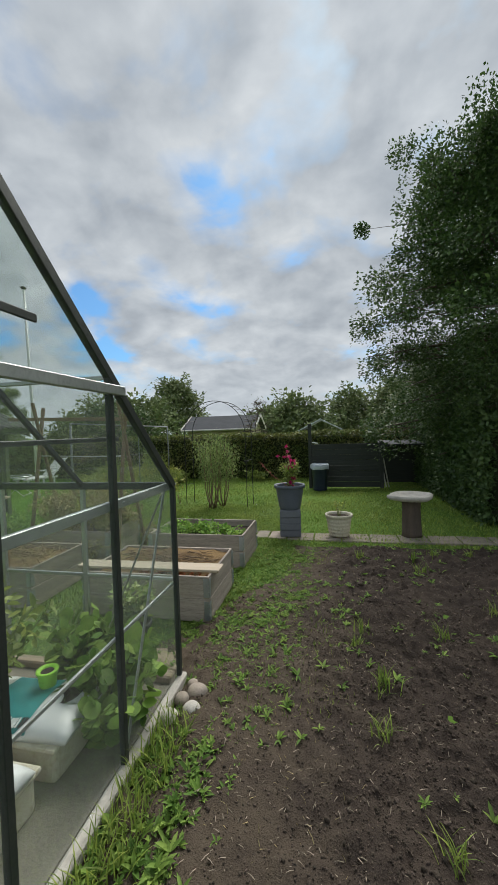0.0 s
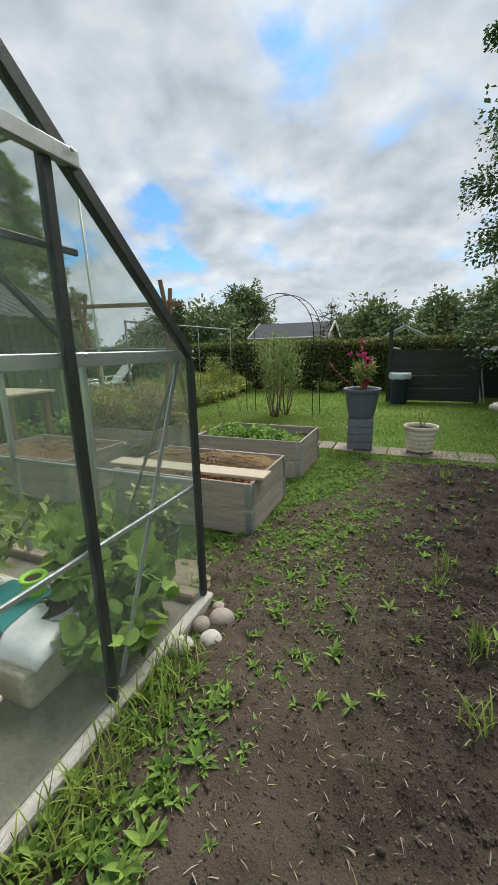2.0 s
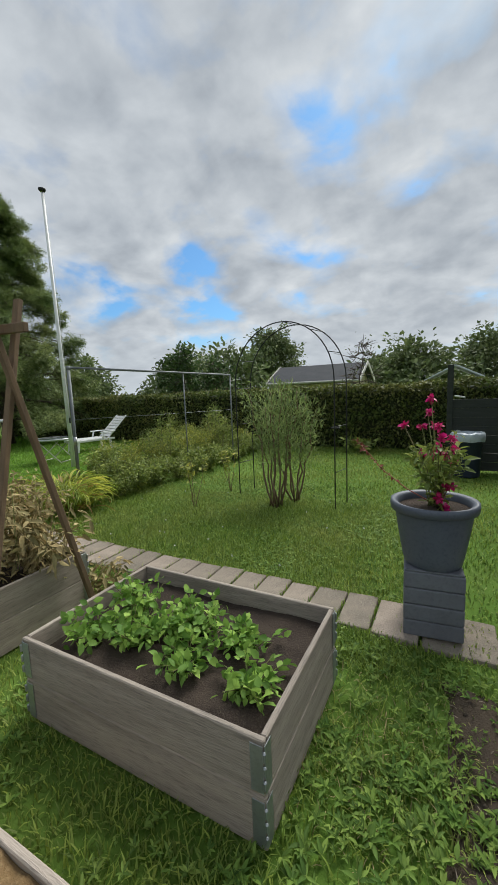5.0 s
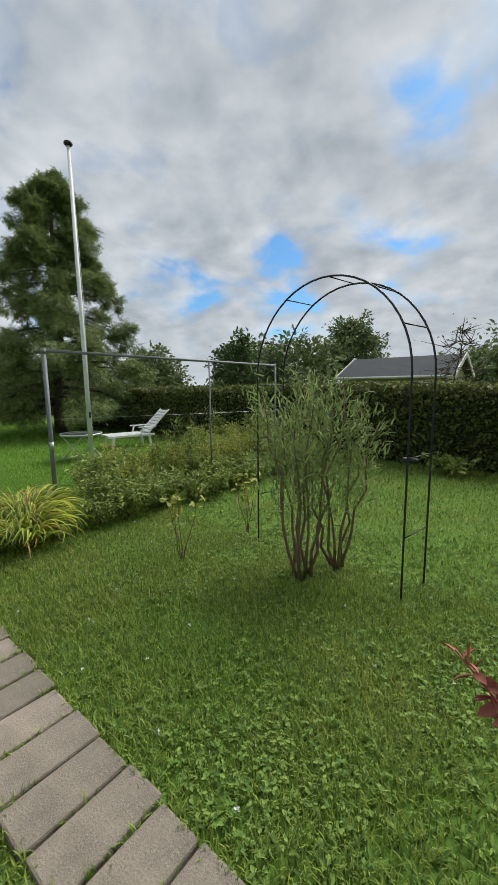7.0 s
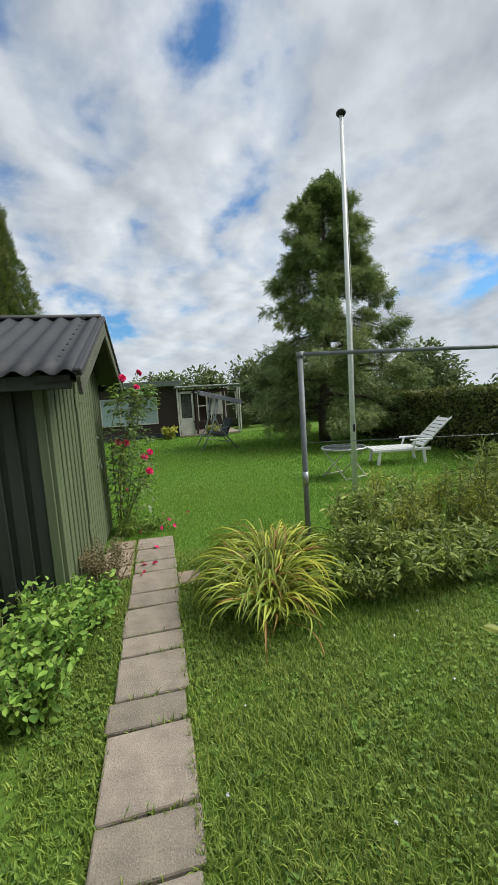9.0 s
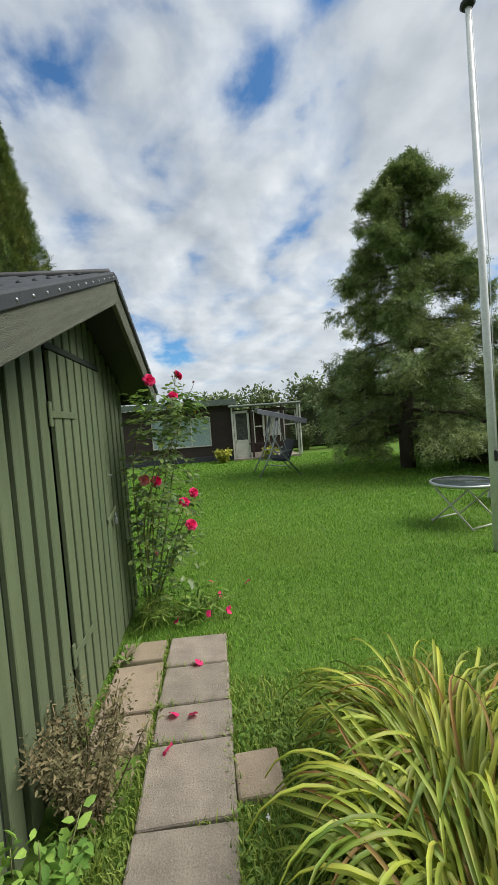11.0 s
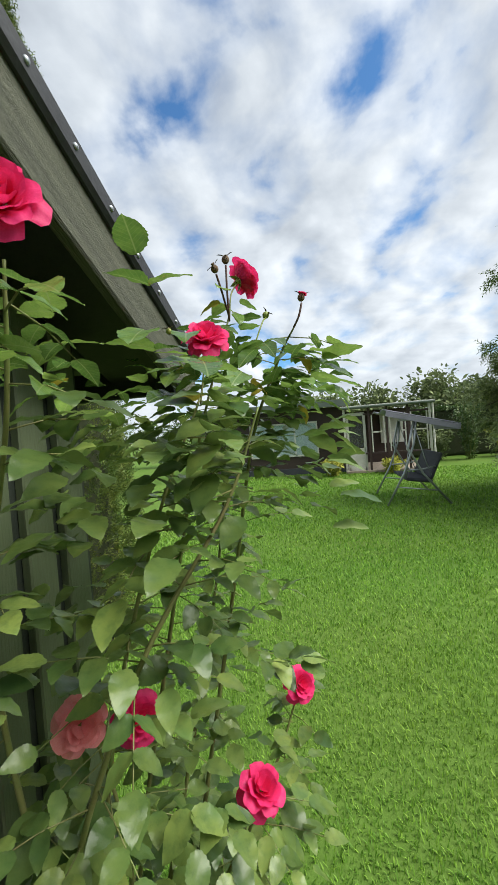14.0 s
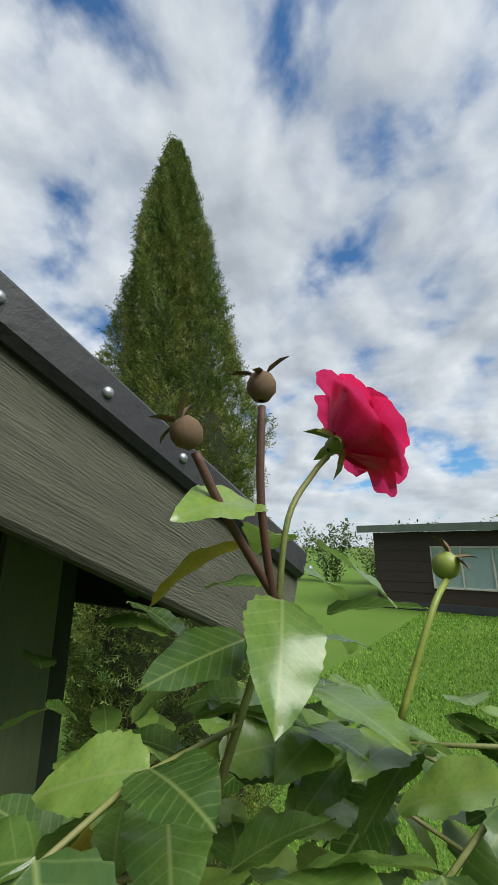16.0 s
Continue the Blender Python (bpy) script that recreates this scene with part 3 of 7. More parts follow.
def leaf_cloud(places, length, template=LEAF, out=None, droop=0.0, vary=0.35, wide=1.0):
    """Leaves at random tilts round given places; out: the way each tends to point."""
    n = len(places)
    along = random_ways(n) if out is None else unit(out + rng.normal(size=(n, 3)) * 0.55)
    along[:, 2] -= droop
    along = unit(along)
    nrm = random_ways(n, up=1.0, spread=0.6)
    L = length * (1 + vary * rng.uniform(-1, 1, n))
    return stamp(template, frames(along, nrm), places, L, L * wide)


def blades(x, y, z, height, width, lean=0.5, vary=0.4, template=BLADE):
    """Upright grass blades at x, y, z."""
    n = len(x)
    a = rng.uniform(0, 2 * np.pi, n)
    l = np.abs(rng.normal(0, lean, n))
    along = np.stack([np.cos(a) * l, np.sin(a) * l, np.ones(n)], 1)
    nrm = np.stack([-np.cos(a), -np.sin(a), l], 1)
    H = height * (1 + vary * rng.uniform(-1, 1, n))
    return stamp(template, frames(along, nrm), np.stack([x, y, z], 1), H, width * (1 + 0.3 * rng.uniform(-1, 1, n)))


# ---- ground ----
# plan (metres): greenhouse x -2.85..-0.9, y 0.31..2.3; beds; path of slabs y 5.6..6.0; shed x -7.18..-5.38, y 2.6..5.26
def ground_sheet():
    c = np.concatenate([-np.geomspace(900, 30, 10), np.linspace(-26, 26, 80), np.geomspace(30, 900, 10)])
    X, Y = np.meshgrid(c, c, indexing="ij")
    Z = 0.012 * fbm(X, Y, 0.6, 3, 4) * (np.abs(X) < 30) * (np.abs(Y) < 30) - 0.014
    n = len(c)
    V = np.stack([X.ravel(), Y.ravel(), Z.ravel()], 1)
    i, j = np.meshgrid(np.arange(n - 1), np.arange(n - 1), indexing="ij")
    p = (i * n + j).ravel()
    F = np.stack([p, p + n, p + n + 1, p + 1], 1)
    ob = part("ground", smooth(fast_mesh("ground", V, F)), M_GRASS)
    tagged(ob, "green lawn ground under short grass", "lawn", kind="structure")


ground_sheet()
SOIL_X0, SOIL_X1, SOIL_Y0, SOIL_Y1 = -0.62, 4.4, -1.5, 5.45


def soil_edge(x, y):
    """How far inside the dug bed a place is, 0 to 1, with a wavering edge."""
    w = 0.16 * fbm(x, y, 1.7, 3, 8)
    left = SOIL_X0 - 0.36 * np.clip((4.3 - y) / 0.8, -0.2, 1.0) - 0.25 * np.exp(-((y - 2.7) / 0.3) ** 2) + w
    d = np.minimum(np.minimum(x - left, SOIL_X1 - x), np.minimum(y - SOIL_Y0, SOIL_Y1 + w - y))
    return np.clip(d / 0.22, 0, 1)


def soil_height(x, y):
    e = soil_edge(x, y)
    lumps = 0.045 * fbm(x, y, 4.0, 3, 2) + 0.060 * np.abs(fbm(x, y, 8.0, 3, 3)) + 0.030 * fbm(x, y, 20.0, 2, 5)
    trod = np.exp(-((x + 0.35) / 0.5) ** 2)
    return -0.03 + e * (0.045 + lumps * (1 - 0.7 * trod))


def soil_bed():
    xs, ys = np.arange(-1.5, 4.6, 0.02), np.arange(-1.6, 5.8, 0.02)
    X, Y = np.meshgrid(xs, ys, indexing="ij")
    Z = soil_height(X, Y)
    V = np.stack([X.ravel(), Y.ravel(), Z.ravel()], 1)
    i, j = np.meshgrid(np.arange(len(xs) - 1), np.arange(len(ys) - 1), indexing="ij")
    p = (i * len(ys) + j).ravel()
    n = len(ys)
    F = np.stack([p, p + n, p + n + 1, p + 1], 1)
    bed = tagged(part("soil_bed", smooth(fast_mesh("soil_bed", V, F)), M_BEDSOIL), "dug bed of dark crumbly garden soil", "soil", kind="structure")
    # loose clods on the bed: many crumbs, fewer lumps
    ico = bmesh.new(); bmesh.ops.create_icosphere(ico, subdivisions=1, radius=0.5)
    lump = (np.array([v.co[:] for v in ico.verts]), np.array([[v.index for v in f.verts] for f in ico.faces])); ico.free()
    crumb = (np.array([(.5, 0, 0), (-.5, 0, 0), (0, .5, 0), (0, -.5, 0), (0, 0, .4), (0, 0, -.4)]),
             np.array([(0, 2, 4), (2, 1, 4), (1, 3, 4), (3, 0, 4), (2, 0, 5), (1, 2, 5), (3, 1, 5), (0, 3, 5)]))
    sets = []
    for (V0, F0), n, small, more, x1, y1 in ((lump, 16000, 0.010, 0.022, 3.6, 5.45), (crumb, 105000, 0.005, 0.015, 2.0, 3.6)):
        x, y = rng.uniform(-0.95, x1, n), rng.uniform(-0.4, y1, n)
        keep = (soil_edge(x, y) > 0.3) & (rng.random(n) < (0.4 if V0.shape[0] == 6 else 0.1) + 0.9 * np.clip((x + 0.15) / 0.5, 0, 1))
        x, y = x[keep], y[keep]
        V0 = V0 * (1 + 0.45 * rng.uniform(-1, 1, (len(V0), 1))) * [1, 1, 0.75]
        size = small + more * rng.random(len(x)) ** 4.0
        P = np.stack([x, y, soil_height(x, y) + 0.04 * size], 1)
        sets.append(stamp((V0, F0), frames(random_ways(len(x)), random_ways(len(x))), P, size, size * rng.uniform(0.6, 1.3, len(x))))
    V, F = joined(sets)
    tagged(part("soil_clods", fast_mesh("soil_clods", V, F), M_CLOD), "loose dark clods of soil on the dug bed", "soil", kind="stuff")


soil_bed()

SLABS = [2.6, 2.2, 1.8, 1.4, 1.0, 0.6, 0.2, -0.2, -0.6, -0.87, -1.08, -1.3, -1.5, -1.71, -1.91, -2.12, -2.33, -2.54, -2.75, -2.95, -3.16, -3.37, -3.59, -4.0, -4.2, -4.56, -4.77,
         -5.14, -5.38, -5.77, -6.02, -6.36, -6.7]
FREE = []       # rectangles without lawn grass: x0, x1, y0, y1
FREE += [(-6.7, -0.72, 5.6, 6.0), (-6.72, -5.6, 5.28, 5.6), (-5.67, -5.44, 6.0, 6.22)]
FREE += [(-2.86, -0.88, -0.36, 2.32), (-7.36, -5.0, 2.6, 5.27)]
BEDS = [(-1.55, 3.47), (-1.55, 4.76), (-3.31, 4.76), (-3.31, 3.47)]
FREE += [(bx - 0.6, bx + 0.6, by - 0.4, by + 0.4) for bx, by in BEDS]


def free_of(x, y, pad=0.0):
    ok = np.ones(len(x), dtype=bool)
    for a, b, c, d in FREE:
        ok &= ~((x > a - pad) & (x < b + pad) & (y > c - pad) & (y < d + pad))
    return ok


def lawn(name, label, x0, x1, y0, y1, density, height, width, mat, lean=0.6, soil=True, thin=None):
    n = int(density * (x1 - x0) * (y1 - y0))
    x, y = rng.uniform(x0, x1, n), rng.uniform(y0, y1, n)
    keep = free_of(x, y, -0.022)
    if soil:
        keep &= rng.random(n) > soil_edge(x, y) * 1.5
    if thin is not None:
        keep &= thin(x, y) > rng.random(n)
    x, y = x[keep], y[keep]
    V, F = blades(x, y, np.full(len(x), -0.012), height * (0.75 + 0.5 * np.clip(0.5 + fbm(x, y, 2.2, 2, 55), 0, 1)), width, lean, template=SHORT)
    tagged(part(name, fast_mesh(name, V, F), mat), label, "grass", kind="stuff")


patchy = lambda x, y: (0.8 + 0.6 * fbm(x, y, 1.1, 3, 12)) * np.clip((x + 6.6) / 0.9, 0, 1)
lawn("rough_grass", "short rough grass of the garden lawn", -6.2, -0.7, 5.3, 8.2, 10500, 0.046, 0.0055, M_BLADE, 1.1, thin=patchy)
lawn("rough_grass_beyond", "short rough grass of the garden lawn", -6.2, 4.0, 8.2, 12.8, 2200, 0.038, 0.009, M_BLADE, 1.2, thin=patchy)
lawn("rough_grass_by_pots", "short rough grass of the garden lawn", -0.7, 4.0, 5.3, 8.2, 2600, 0.036, 0.008, M_BLADE, 1.2, thin=patchy)
lawn("grass_between_beds", "trodden grass between the raised beds", -4.6, 0.0, 2.3, 5.6, 4200, 0.042, 0.006, M_BLADE, 1.2, soil=False, thin=lambda x, y: np.clip(0.75 + 0.8 * fbm(x, y, 2.3, 3, 17) - 0.75 * np.clip((x + 1.0) / 0.6, 0, 1) * np.clip((4.9 - y) / 0.8, 0.45, 1) * 0.75 - 0.2 * (y < 3.0), 0.05, 1))
lawn("strip_grass", "sparse trodden grass between soil and raised beds", -1.1, 0.25, 2.1, 5.6, 3600, 0.05, 0.005, M_BLADE, 1.3, soil=False,
     thin=lambda x, y: np.clip(0.5 + 1.2 * fbm(x, y, 3.1, 3, 61), 0, 1) * np.clip((0.25 - x) / 0.7, 0, 1))
lawn("dry_strip_grass", "dry straw-coloured grass on the trodden strip", -1.0, 0.5, 0.4, 5.3, 900, 0.05, 0.004, M_DRY, 1.9, soil=False,
     thin=lambda x, y: np.clip(0.45 + 0.9 * fbm(x, y, 2.1, 3, 62), 0, 1) * np.clip((0.6 - x) / 0.7, 0, 1) * (x > -0.8 - 0.2 * (y > 2.3)))


def mown_lawn():
    """Close-mown grass, dense by the shed and coarser the farther off it grows."""
    n = 1000000
    x, y = rng.uniform(-20.5, -5.1, n), rng.uniform(3.0, 13.0, n)
    d = np.hypot(x + 6.6, y - 5.9) + 0.3
    keep = free_of(x, y, -0.022) & (rng.random(n) < np.minimum(1, (2.1 / d) ** 1.55)) & (rng.random(n) < np.clip((-5.1 - x) / 1.1, 0, 1))
    x, y, d = x[keep], y[keep], d[keep]
    grow = 1 + 0.25 * fbm(x, y, 2.5, 2, 71)
    V, F = blades(x, y, np.full(len(x), -0.012), 0.032 * grow * np.clip(0.85 + 0.06 * d, 0.9, 1.4), 0.0046 * np.maximum(1, d / 2.2), 0.85, template=SHORT)
    tagged(part("mown_lawn", fast_mesh("mown_lawn", V, F), M_MOWN), "close-mown bright green lawn", "grass", kind="stuff")


mown_lawn()


def broad_leaves(name, label, x, y, z, size, mat, per=6, template=LEAF, wide=0.55, lift=0.45):
    """Low rosettes of broad weed leaves."""
    n = len(x)
    X, Y, Z = np.repeat(x, per), np.repeat(y, per), np.repeat(z, per)
    a = rng.uniform(0, 2 * np.pi, n * per)
    up = rng.uniform(0.15, 1.0, n * per) * lift * 2
    along = np.stack([np.cos(a), np.sin(a), up], 1)
    nrm = np.stack([-np.cos(a) * up, -np.sin(a) * up, np.ones(n * per)], 1)
    s = np.repeat(size * rng.uniform(0.5, 1.4, n), per) * rng.uniform(0.6, 1.1, n * per)
    V, F = stamp(template, frames(along, nrm), np.stack([X, Y, Z], 1), s, s * wide)
    tagged(part(name, fast_mesh(name, V, F), mat), label, "weeds", kind="stuff")


def weeds():
    n = 9500
    x, y = rng.uniform(-6.0, -0.75, n), rng.uniform(5.3, 9.0, n)
    keep = free_of(x, y, 0.0) & (rng.random(n) < 0.45 + 0.9 * fbm(x, y, 1.6, 3, 21)) & (soil_edge(x, y) < 0.5)
    broad_leaves("lawn_weeds", "broad-leaved plantain and dandelion in the lawn", x[keep], y[keep], np.full(keep.sum(), 0.0), 0.034, M_WEED, 6, wide=0.42, lift=0.4)
    n = 16000
    x, y = rng.uniform(-6.0, -0.75, n), rng.uniform(5.3, 8.4, n)
    keep = free_of(x, y, 0.0) & (rng.random(n) < 0.25 + 1.3 * fbm(x, y, 1.1, 3, 23)) & (soil_edge(x, y) < 0.5)
    broad_leaves("lawn_clover", "patches of small clover leaves in the lawn", x[keep], y[keep], rng.uniform(0.012, 0.028, keep.sum()), 0.019, M_WEED, 3, wide=0.85, lift=0.1)
    n = 9500
    x, y = rng.uniform(-2.4, 0.25, n), rng.uniform(0.2, 5.5, n)
    keep = free_of(x, y, 0.02) & (rng.random(n) < (0.28 + 1.0 * fbm(x, y, 1.8, 3, 19)) * np.clip((0.2 - x) * 1.6, 0.12, 1))
    broad_leaves("edge_weeds", "green weeds along the edge of the soil", x[keep], y[keep], np.full(keep.sum(), 0.014), 0.034, M_WEED, 6, wide=0.42)
    n = 1700
    x, y = rng.uniform(-0.6, 3.6, n), rng.uniform(-0.6, 5.4, n)
    clump = rng.random(n) < 0.30 + 1.1 * fbm(x, y, 1.3, 2, 30)
    x, y = x[clump], y[clump]
    broad_leaves("bed_weeds", "scattered seedling weeds on the soil", x, y, soil_height(x, y), 0.05, M_WEED, 8, wide=0.36)
    n = 60
    x, y = rng.uniform(0.2, 3.2, n), rng.uniform(0.5, 5.2, n)
    X, Y = np.repeat(x, 26) + rng.normal(0, 0.03, n * 26), np.repeat(y, 26) + rng.normal(0, 0.03, n * 26)
    V, F = blades(X, Y, soil_height(X, Y), 0.10, 0.006, 0.9)
    tagged(part("bed_grass_tufts", fast_mesh("bed_grass_tufts", V, F), M_BLADE), "small tufts of grass on the soil", "grass", kind="stuff")
    n = 5200
    x, y = rng.uniform(-0.7, 3.4, n), rng.uniform(-0.8, 5.4, n)
    P = np.stack([x, y, soil_height(x, y) + 0.006], 1)
    along = random_ways(n); along[:, 2] *= 0.15
    L = rng.uniform(0.008, 0.042, n)
    V, F = stamp(BLADE, frames(unit(along), np.tile([0, 0, 1.0], (n, 1))), P, L, np.full(n, 0.0035))
    tagged(part("soil_litter", fast_mesh("soil_litter", V, F), M_CHIP), "dry stalks and straw bits lying on the soil", "litter", kind="stuff")
    n = 420
    x, y = rng.uniform(-0.86, -0.5, n), rng.uniform(0.3, 1.9, n)
    broad_leaves("greenhouse_edge_weeds", "broad-leaved weeds along the greenhouse base", x, y, np.full(n, 0.012), 0.052, M_WEED, 8, wide=0.42, lift=0.6)
    n = 900
    x, y = rng.uniform(-1.05, -0.15, n), rng.uniform(2.3, 4.9, n)
    keep = free_of(x, y, 0.02)
    broad_leaves("trodden_strip_weeds", "green weeds on the trodden strip beside the beds", x[keep], y[keep], np.full(keep.sum(), 0.012), 0.042, M_WEED, 7, wide=0.4)
    n = 1100
    x, y = rng.uniform(-0.86, -0.66, n), rng.uniform(-0.3, 2.0, n)
    V, F = blades(x, y, np.zeros(n), 0.13, 0.007, 0.7)
    tagged(part("tall_edge_grass", fast_mesh("tall_edge_grass", V, F), M_BLADE), "long grass against the greenhouse base", "grass", kind="stuff")


weeds()


# ---- greenhouse ----
GX, GY0, GY1, GE, GR = -0.9, -0.34, 2.3, 1.285, 2.49
GB = -2.85
GM = (GY0 + GY1) / 2


def bar(name, a, b, size, mat, parent, label=""):
    """A straight bevelled profile from a to b."""
    a, b = Vector(a), Vector(b)
    d = b - a
    one = box((size[0], size[1], d.length), (0, 0, 0), bevel=0.003)
    m = Matrix.Translation((a + b) / 2) @ d.to_track_quat("Z", "Y").to_matrix().to_4x4()
    bmesh.ops.transform(one, matrix=m, verts=one.verts)
    return part(name, one, mat, parent, label)


def quad_pane(name, corners, parent, mat=None, thick=0.004):
    """A glass pane with thickness through its corners."""
    bm = bmesh.new()
    C = [Vector(c) for c in corners]
    nrm = (C[1] - C[0]).cross(C[2] - C[0]).normalized() * thick / 2
    lo, hi = [bm.verts.new(c - nrm) for c in C], [bm.verts.new(c + nrm) for c in C]
    bm.faces.new(lo[::-1]); bm.faces.new(hi)
    k = len(C)
    for i in range(k):
        bm.faces.new((lo[i], lo[(i + 1) % k], hi[(i + 1) % k], hi[i]))
    ob = part(name, bm, mat or M_GLASS, parent)
    ob.visible_shadow = False
    return ob


def greenhouse():
    g = thing("greenhouse", "small gabled greenhouse with dark metal frame and dusty glass", "greenhouse")
    roof = lambda y: GE + (GR - GE) * (1 - abs(y - GM) / (GM - GY0))
    ys = (GY0, 0.33, 0.98, 1.63, GY1)
    xs = (GX, -1.55, -2.2, GB)
    for x in (GX, GB):
        for y in ys:
            bar("post", (x, y, 0.05), (x, y, roof(y) - 0.01), (0.03, 0.032), M_GHFRAME, g)
        for s in (GY0, GY1):
            bar("rake", (x, s, GE), (x, GM, GR), (0.035, 0.045), M_GHFRAME, g)
        bar("eave_rail", (x - 0.02, GY0, GE), (x - 0.02, GY1, GE), (0.022, 0.045), M_ALU, g, "pale aluminium rail at eaves height")
        bar("door_rail", (x + 0.015, 0.24, 1.83), (x + 0.015, 1.73, 1.83), (0.03, 0.045), M_ALU, g, "sliding door rail of aluminium")
        bar("low_rail", (x - 0.014, GY0, 0.66), (x - 0.014, GY1, 0.66), (0.012, 0.02), M_ALU, g)
        bar("brace", (x - 0.04, GY1 - 0.03, GE), (x - 0.04, 1.72, 0.06), (0.006, 0.03), M_ALU, g, "diagonal aluminium brace")
    for y in (GY0, GY1):
        for x in xs[1:3]:
            bar("post", (x, y, 0.05), (x, y, GE), (0.028, 0.028), M_ALU if y == GY1 else M_GHFRAME, g)
            bar("rafter", (x, y, GE), (x, GM, GR), (0.026, 0.03), M_GHFRAME, g)
        bar("eaves_beam", (GX, y, GE), (GB, y, GE), (0.04, 0.045), M_GHFRAME, g)
        bar("mid_rail", (GX, y, 0.68), (GB, y, 0.68), (0.014, 0.022), M_ALU, g)
        bar("purlin", (GX, (y + GM) / 2, (GE + GR) / 2), (GB, (y + GM) / 2, (GE + GR) / 2), (0.02, 0.02), M_ALU, g)
    bar("side_brace", (-0.95, GY1 - 0.03, GE - 0.03), (-1.5, GY1 - 0.03, 0.08), (0.026, 0.006), M_ALU, g)
    bar("ridge", (GX, GM, GR), (GB, GM, GR), (0.05, 0.05), M_GHFRAME, g)
    bar("tie_bar", (-0.93, 0.9, 1.60), (-0.93, 1.74, 1.60), (0.014, 0.02), M_GHFRAME, g)
    bar("vent_stay", (-0.885, 1.0, 2.03), (-0.885, 1.18, 2.03), (0.012, 0.03), M_GHFRAME, g)
    # panes
    for x in (GX, GB):
        for a, b in zip(ys, ys[1:]):
            quad_pane("pane", [(x, a, 0.06), (x, b, 0.06), (x, b, GE), (x, a, GE)], g)
            top = [(x, a, GE), (x, b, GE), (x, b, roof(b))]
            if a < GM < b:
                top.append((x, GM, GR))
            if roof(b) < GE + 0.01:
                top.pop()
            if roof(a) > GE + 0.01:
                top.append((x, a, roof(a)))
            quad_pane("pane", top, g)
    for y in (GY0, GY1):
        for a, b in zip(xs, xs[1:]):
            quad_pane("pane", [(a, y, 0.06), (b, y, 0.06), (b, y, GE), (a, y, GE)], g)
            quad_pane("pane", [(a, y, GE), (b, y, GE), (b, GM, GR), (a, GM, GR)], g)
    for x, y, sx, sy in ((GX, GM, 0.055, 2.08), (GB, GM, 0.055, 2.08)):
        part("base_beam", box((sx, GY1 - GY0 + 0.08, 0.075), (x + 0.012, y, 0.02), bevel=0.01), M_STONE, g, "pale weathered base beam")
    for y in (GY0, GY1):
        part("base_beam", box((1.86, 0.08, 0.075), ((GX + GB) / 2, y, 0.02), bevel=0.01), M_SAND, g)
    # rivets on the corner plates
    for y, z in ((1.70, 1.845), (2.27, 1.30), (1.66, 1.30)):
        V, F = lathe([(0.006, 0), (0.006, 0.003), (0.0, 0.005)], 8)
        ob = part("rivet", fast_mesh("rivet", V, tri_only(F)), M_STEEL, g)
        ob.matrix_basis = pose(GX + 0.034, y, z, 0, 90, 0)
    floor_ = part("greenhouse_floor", box((1.86, 2.56, 0.03), ((GX + GB) / 2, GM, -0.002), bevel=0.0), M_DUST)
    tagged(floor_, "bare earth floor inside the greenhouse", "floor", kind="structure")


greenhouse()


def grow_bag(at, turn, label):
    """A plump bag of compost with a printed panel, slit open."""
    t = thing("grow_bag", label, "bag", at, turn, "bags in the greenhouse")
    xs, ys = np.linspace(-0.36, 0.36, 25), np.linspace(-0.19, 0.19, 15)
    X, Y = np.meshgrid(xs, ys, indexing="ij")
    u, v = 1 - (np.abs(X) / 0.365) ** 5, 1 - (np.abs(Y) / 0.195) ** 4
    Z = 0.085 * np.clip(u, 0, 1) ** 0.5 * np.clip(v, 0, 1) ** 0.5 + 0.010 * fbm(X, Y, 9, 3, 31)
    top = np.stack([X.ravel(), Y.ravel(), Z.ravel() + 0.01], 1)
    bot = np.stack([X.ravel() * 0.97, Y.ravel() * 0.97, np.zeros(X.size)], 1)
    n, k = len(ys), len(top)
    i, j = np.meshgrid(np.arange(24), np.arange(14), indexing="ij")
    p = (i * n + j).ravel()
    F = np.stack([p, p + n, p + n + 1, p + 1], 1)
    rim = [q for q in range(n)] + [a * n + n - 1 for a in range(1, 25)] + [24 * n + b for b in range(n - 2, -1, -1)] + [a * n for a in range(23, 0, -1)]
    side = [(rim[a], rim[(a + 1) % len(rim)], k + rim[(a + 1) % len(rim)], k + rim[a]) for a in range(len(rim))]
    V = np.vstack([top, bot])
    part("body", smooth(fast_mesh("bag_body", V, np.vstack([F, F[:, ::-1] + k, np.array(side)]))), M_WHITE, t)
    mask = (X[:-1, :-1].ravel() > -0.14) & (X[:-1, :-1].ravel() < 0.13) & (Y[:-1, :-1].ravel() < 0.12)
    used, back = np.unique(F[mask], return_inverse=True)
    part("print", smooth(fast_mesh("bag_print", top[used] + (0, 0, 0.006), back.reshape(-1, 4))), M_TEAL, t, "teal printed panel")
    for a in range(7):
        part("print_bar", box((0.008 + 0.004 * (a % 3), 0.05, 0.002), (0.05 + 0.017 * a, -0.165, 0.079), (18, 0, 0), bevel=0), M_BLACK if a > 3 else M_WHITE, t)
    V, F = lathe([(0.0, 0.012), (0.075, 0.010), (0.09, 0.0)], 14)
    V[:, :2] *= 1 + 0.15 * rng.uniform(-1, 1, (len(V), 1))
    part("opening", fast_mesh("bag_hole", V + (0.2, 0.03, 0.083), tri_only(F)), M_SOIL, t, "dark slit filled with compost")
    return t


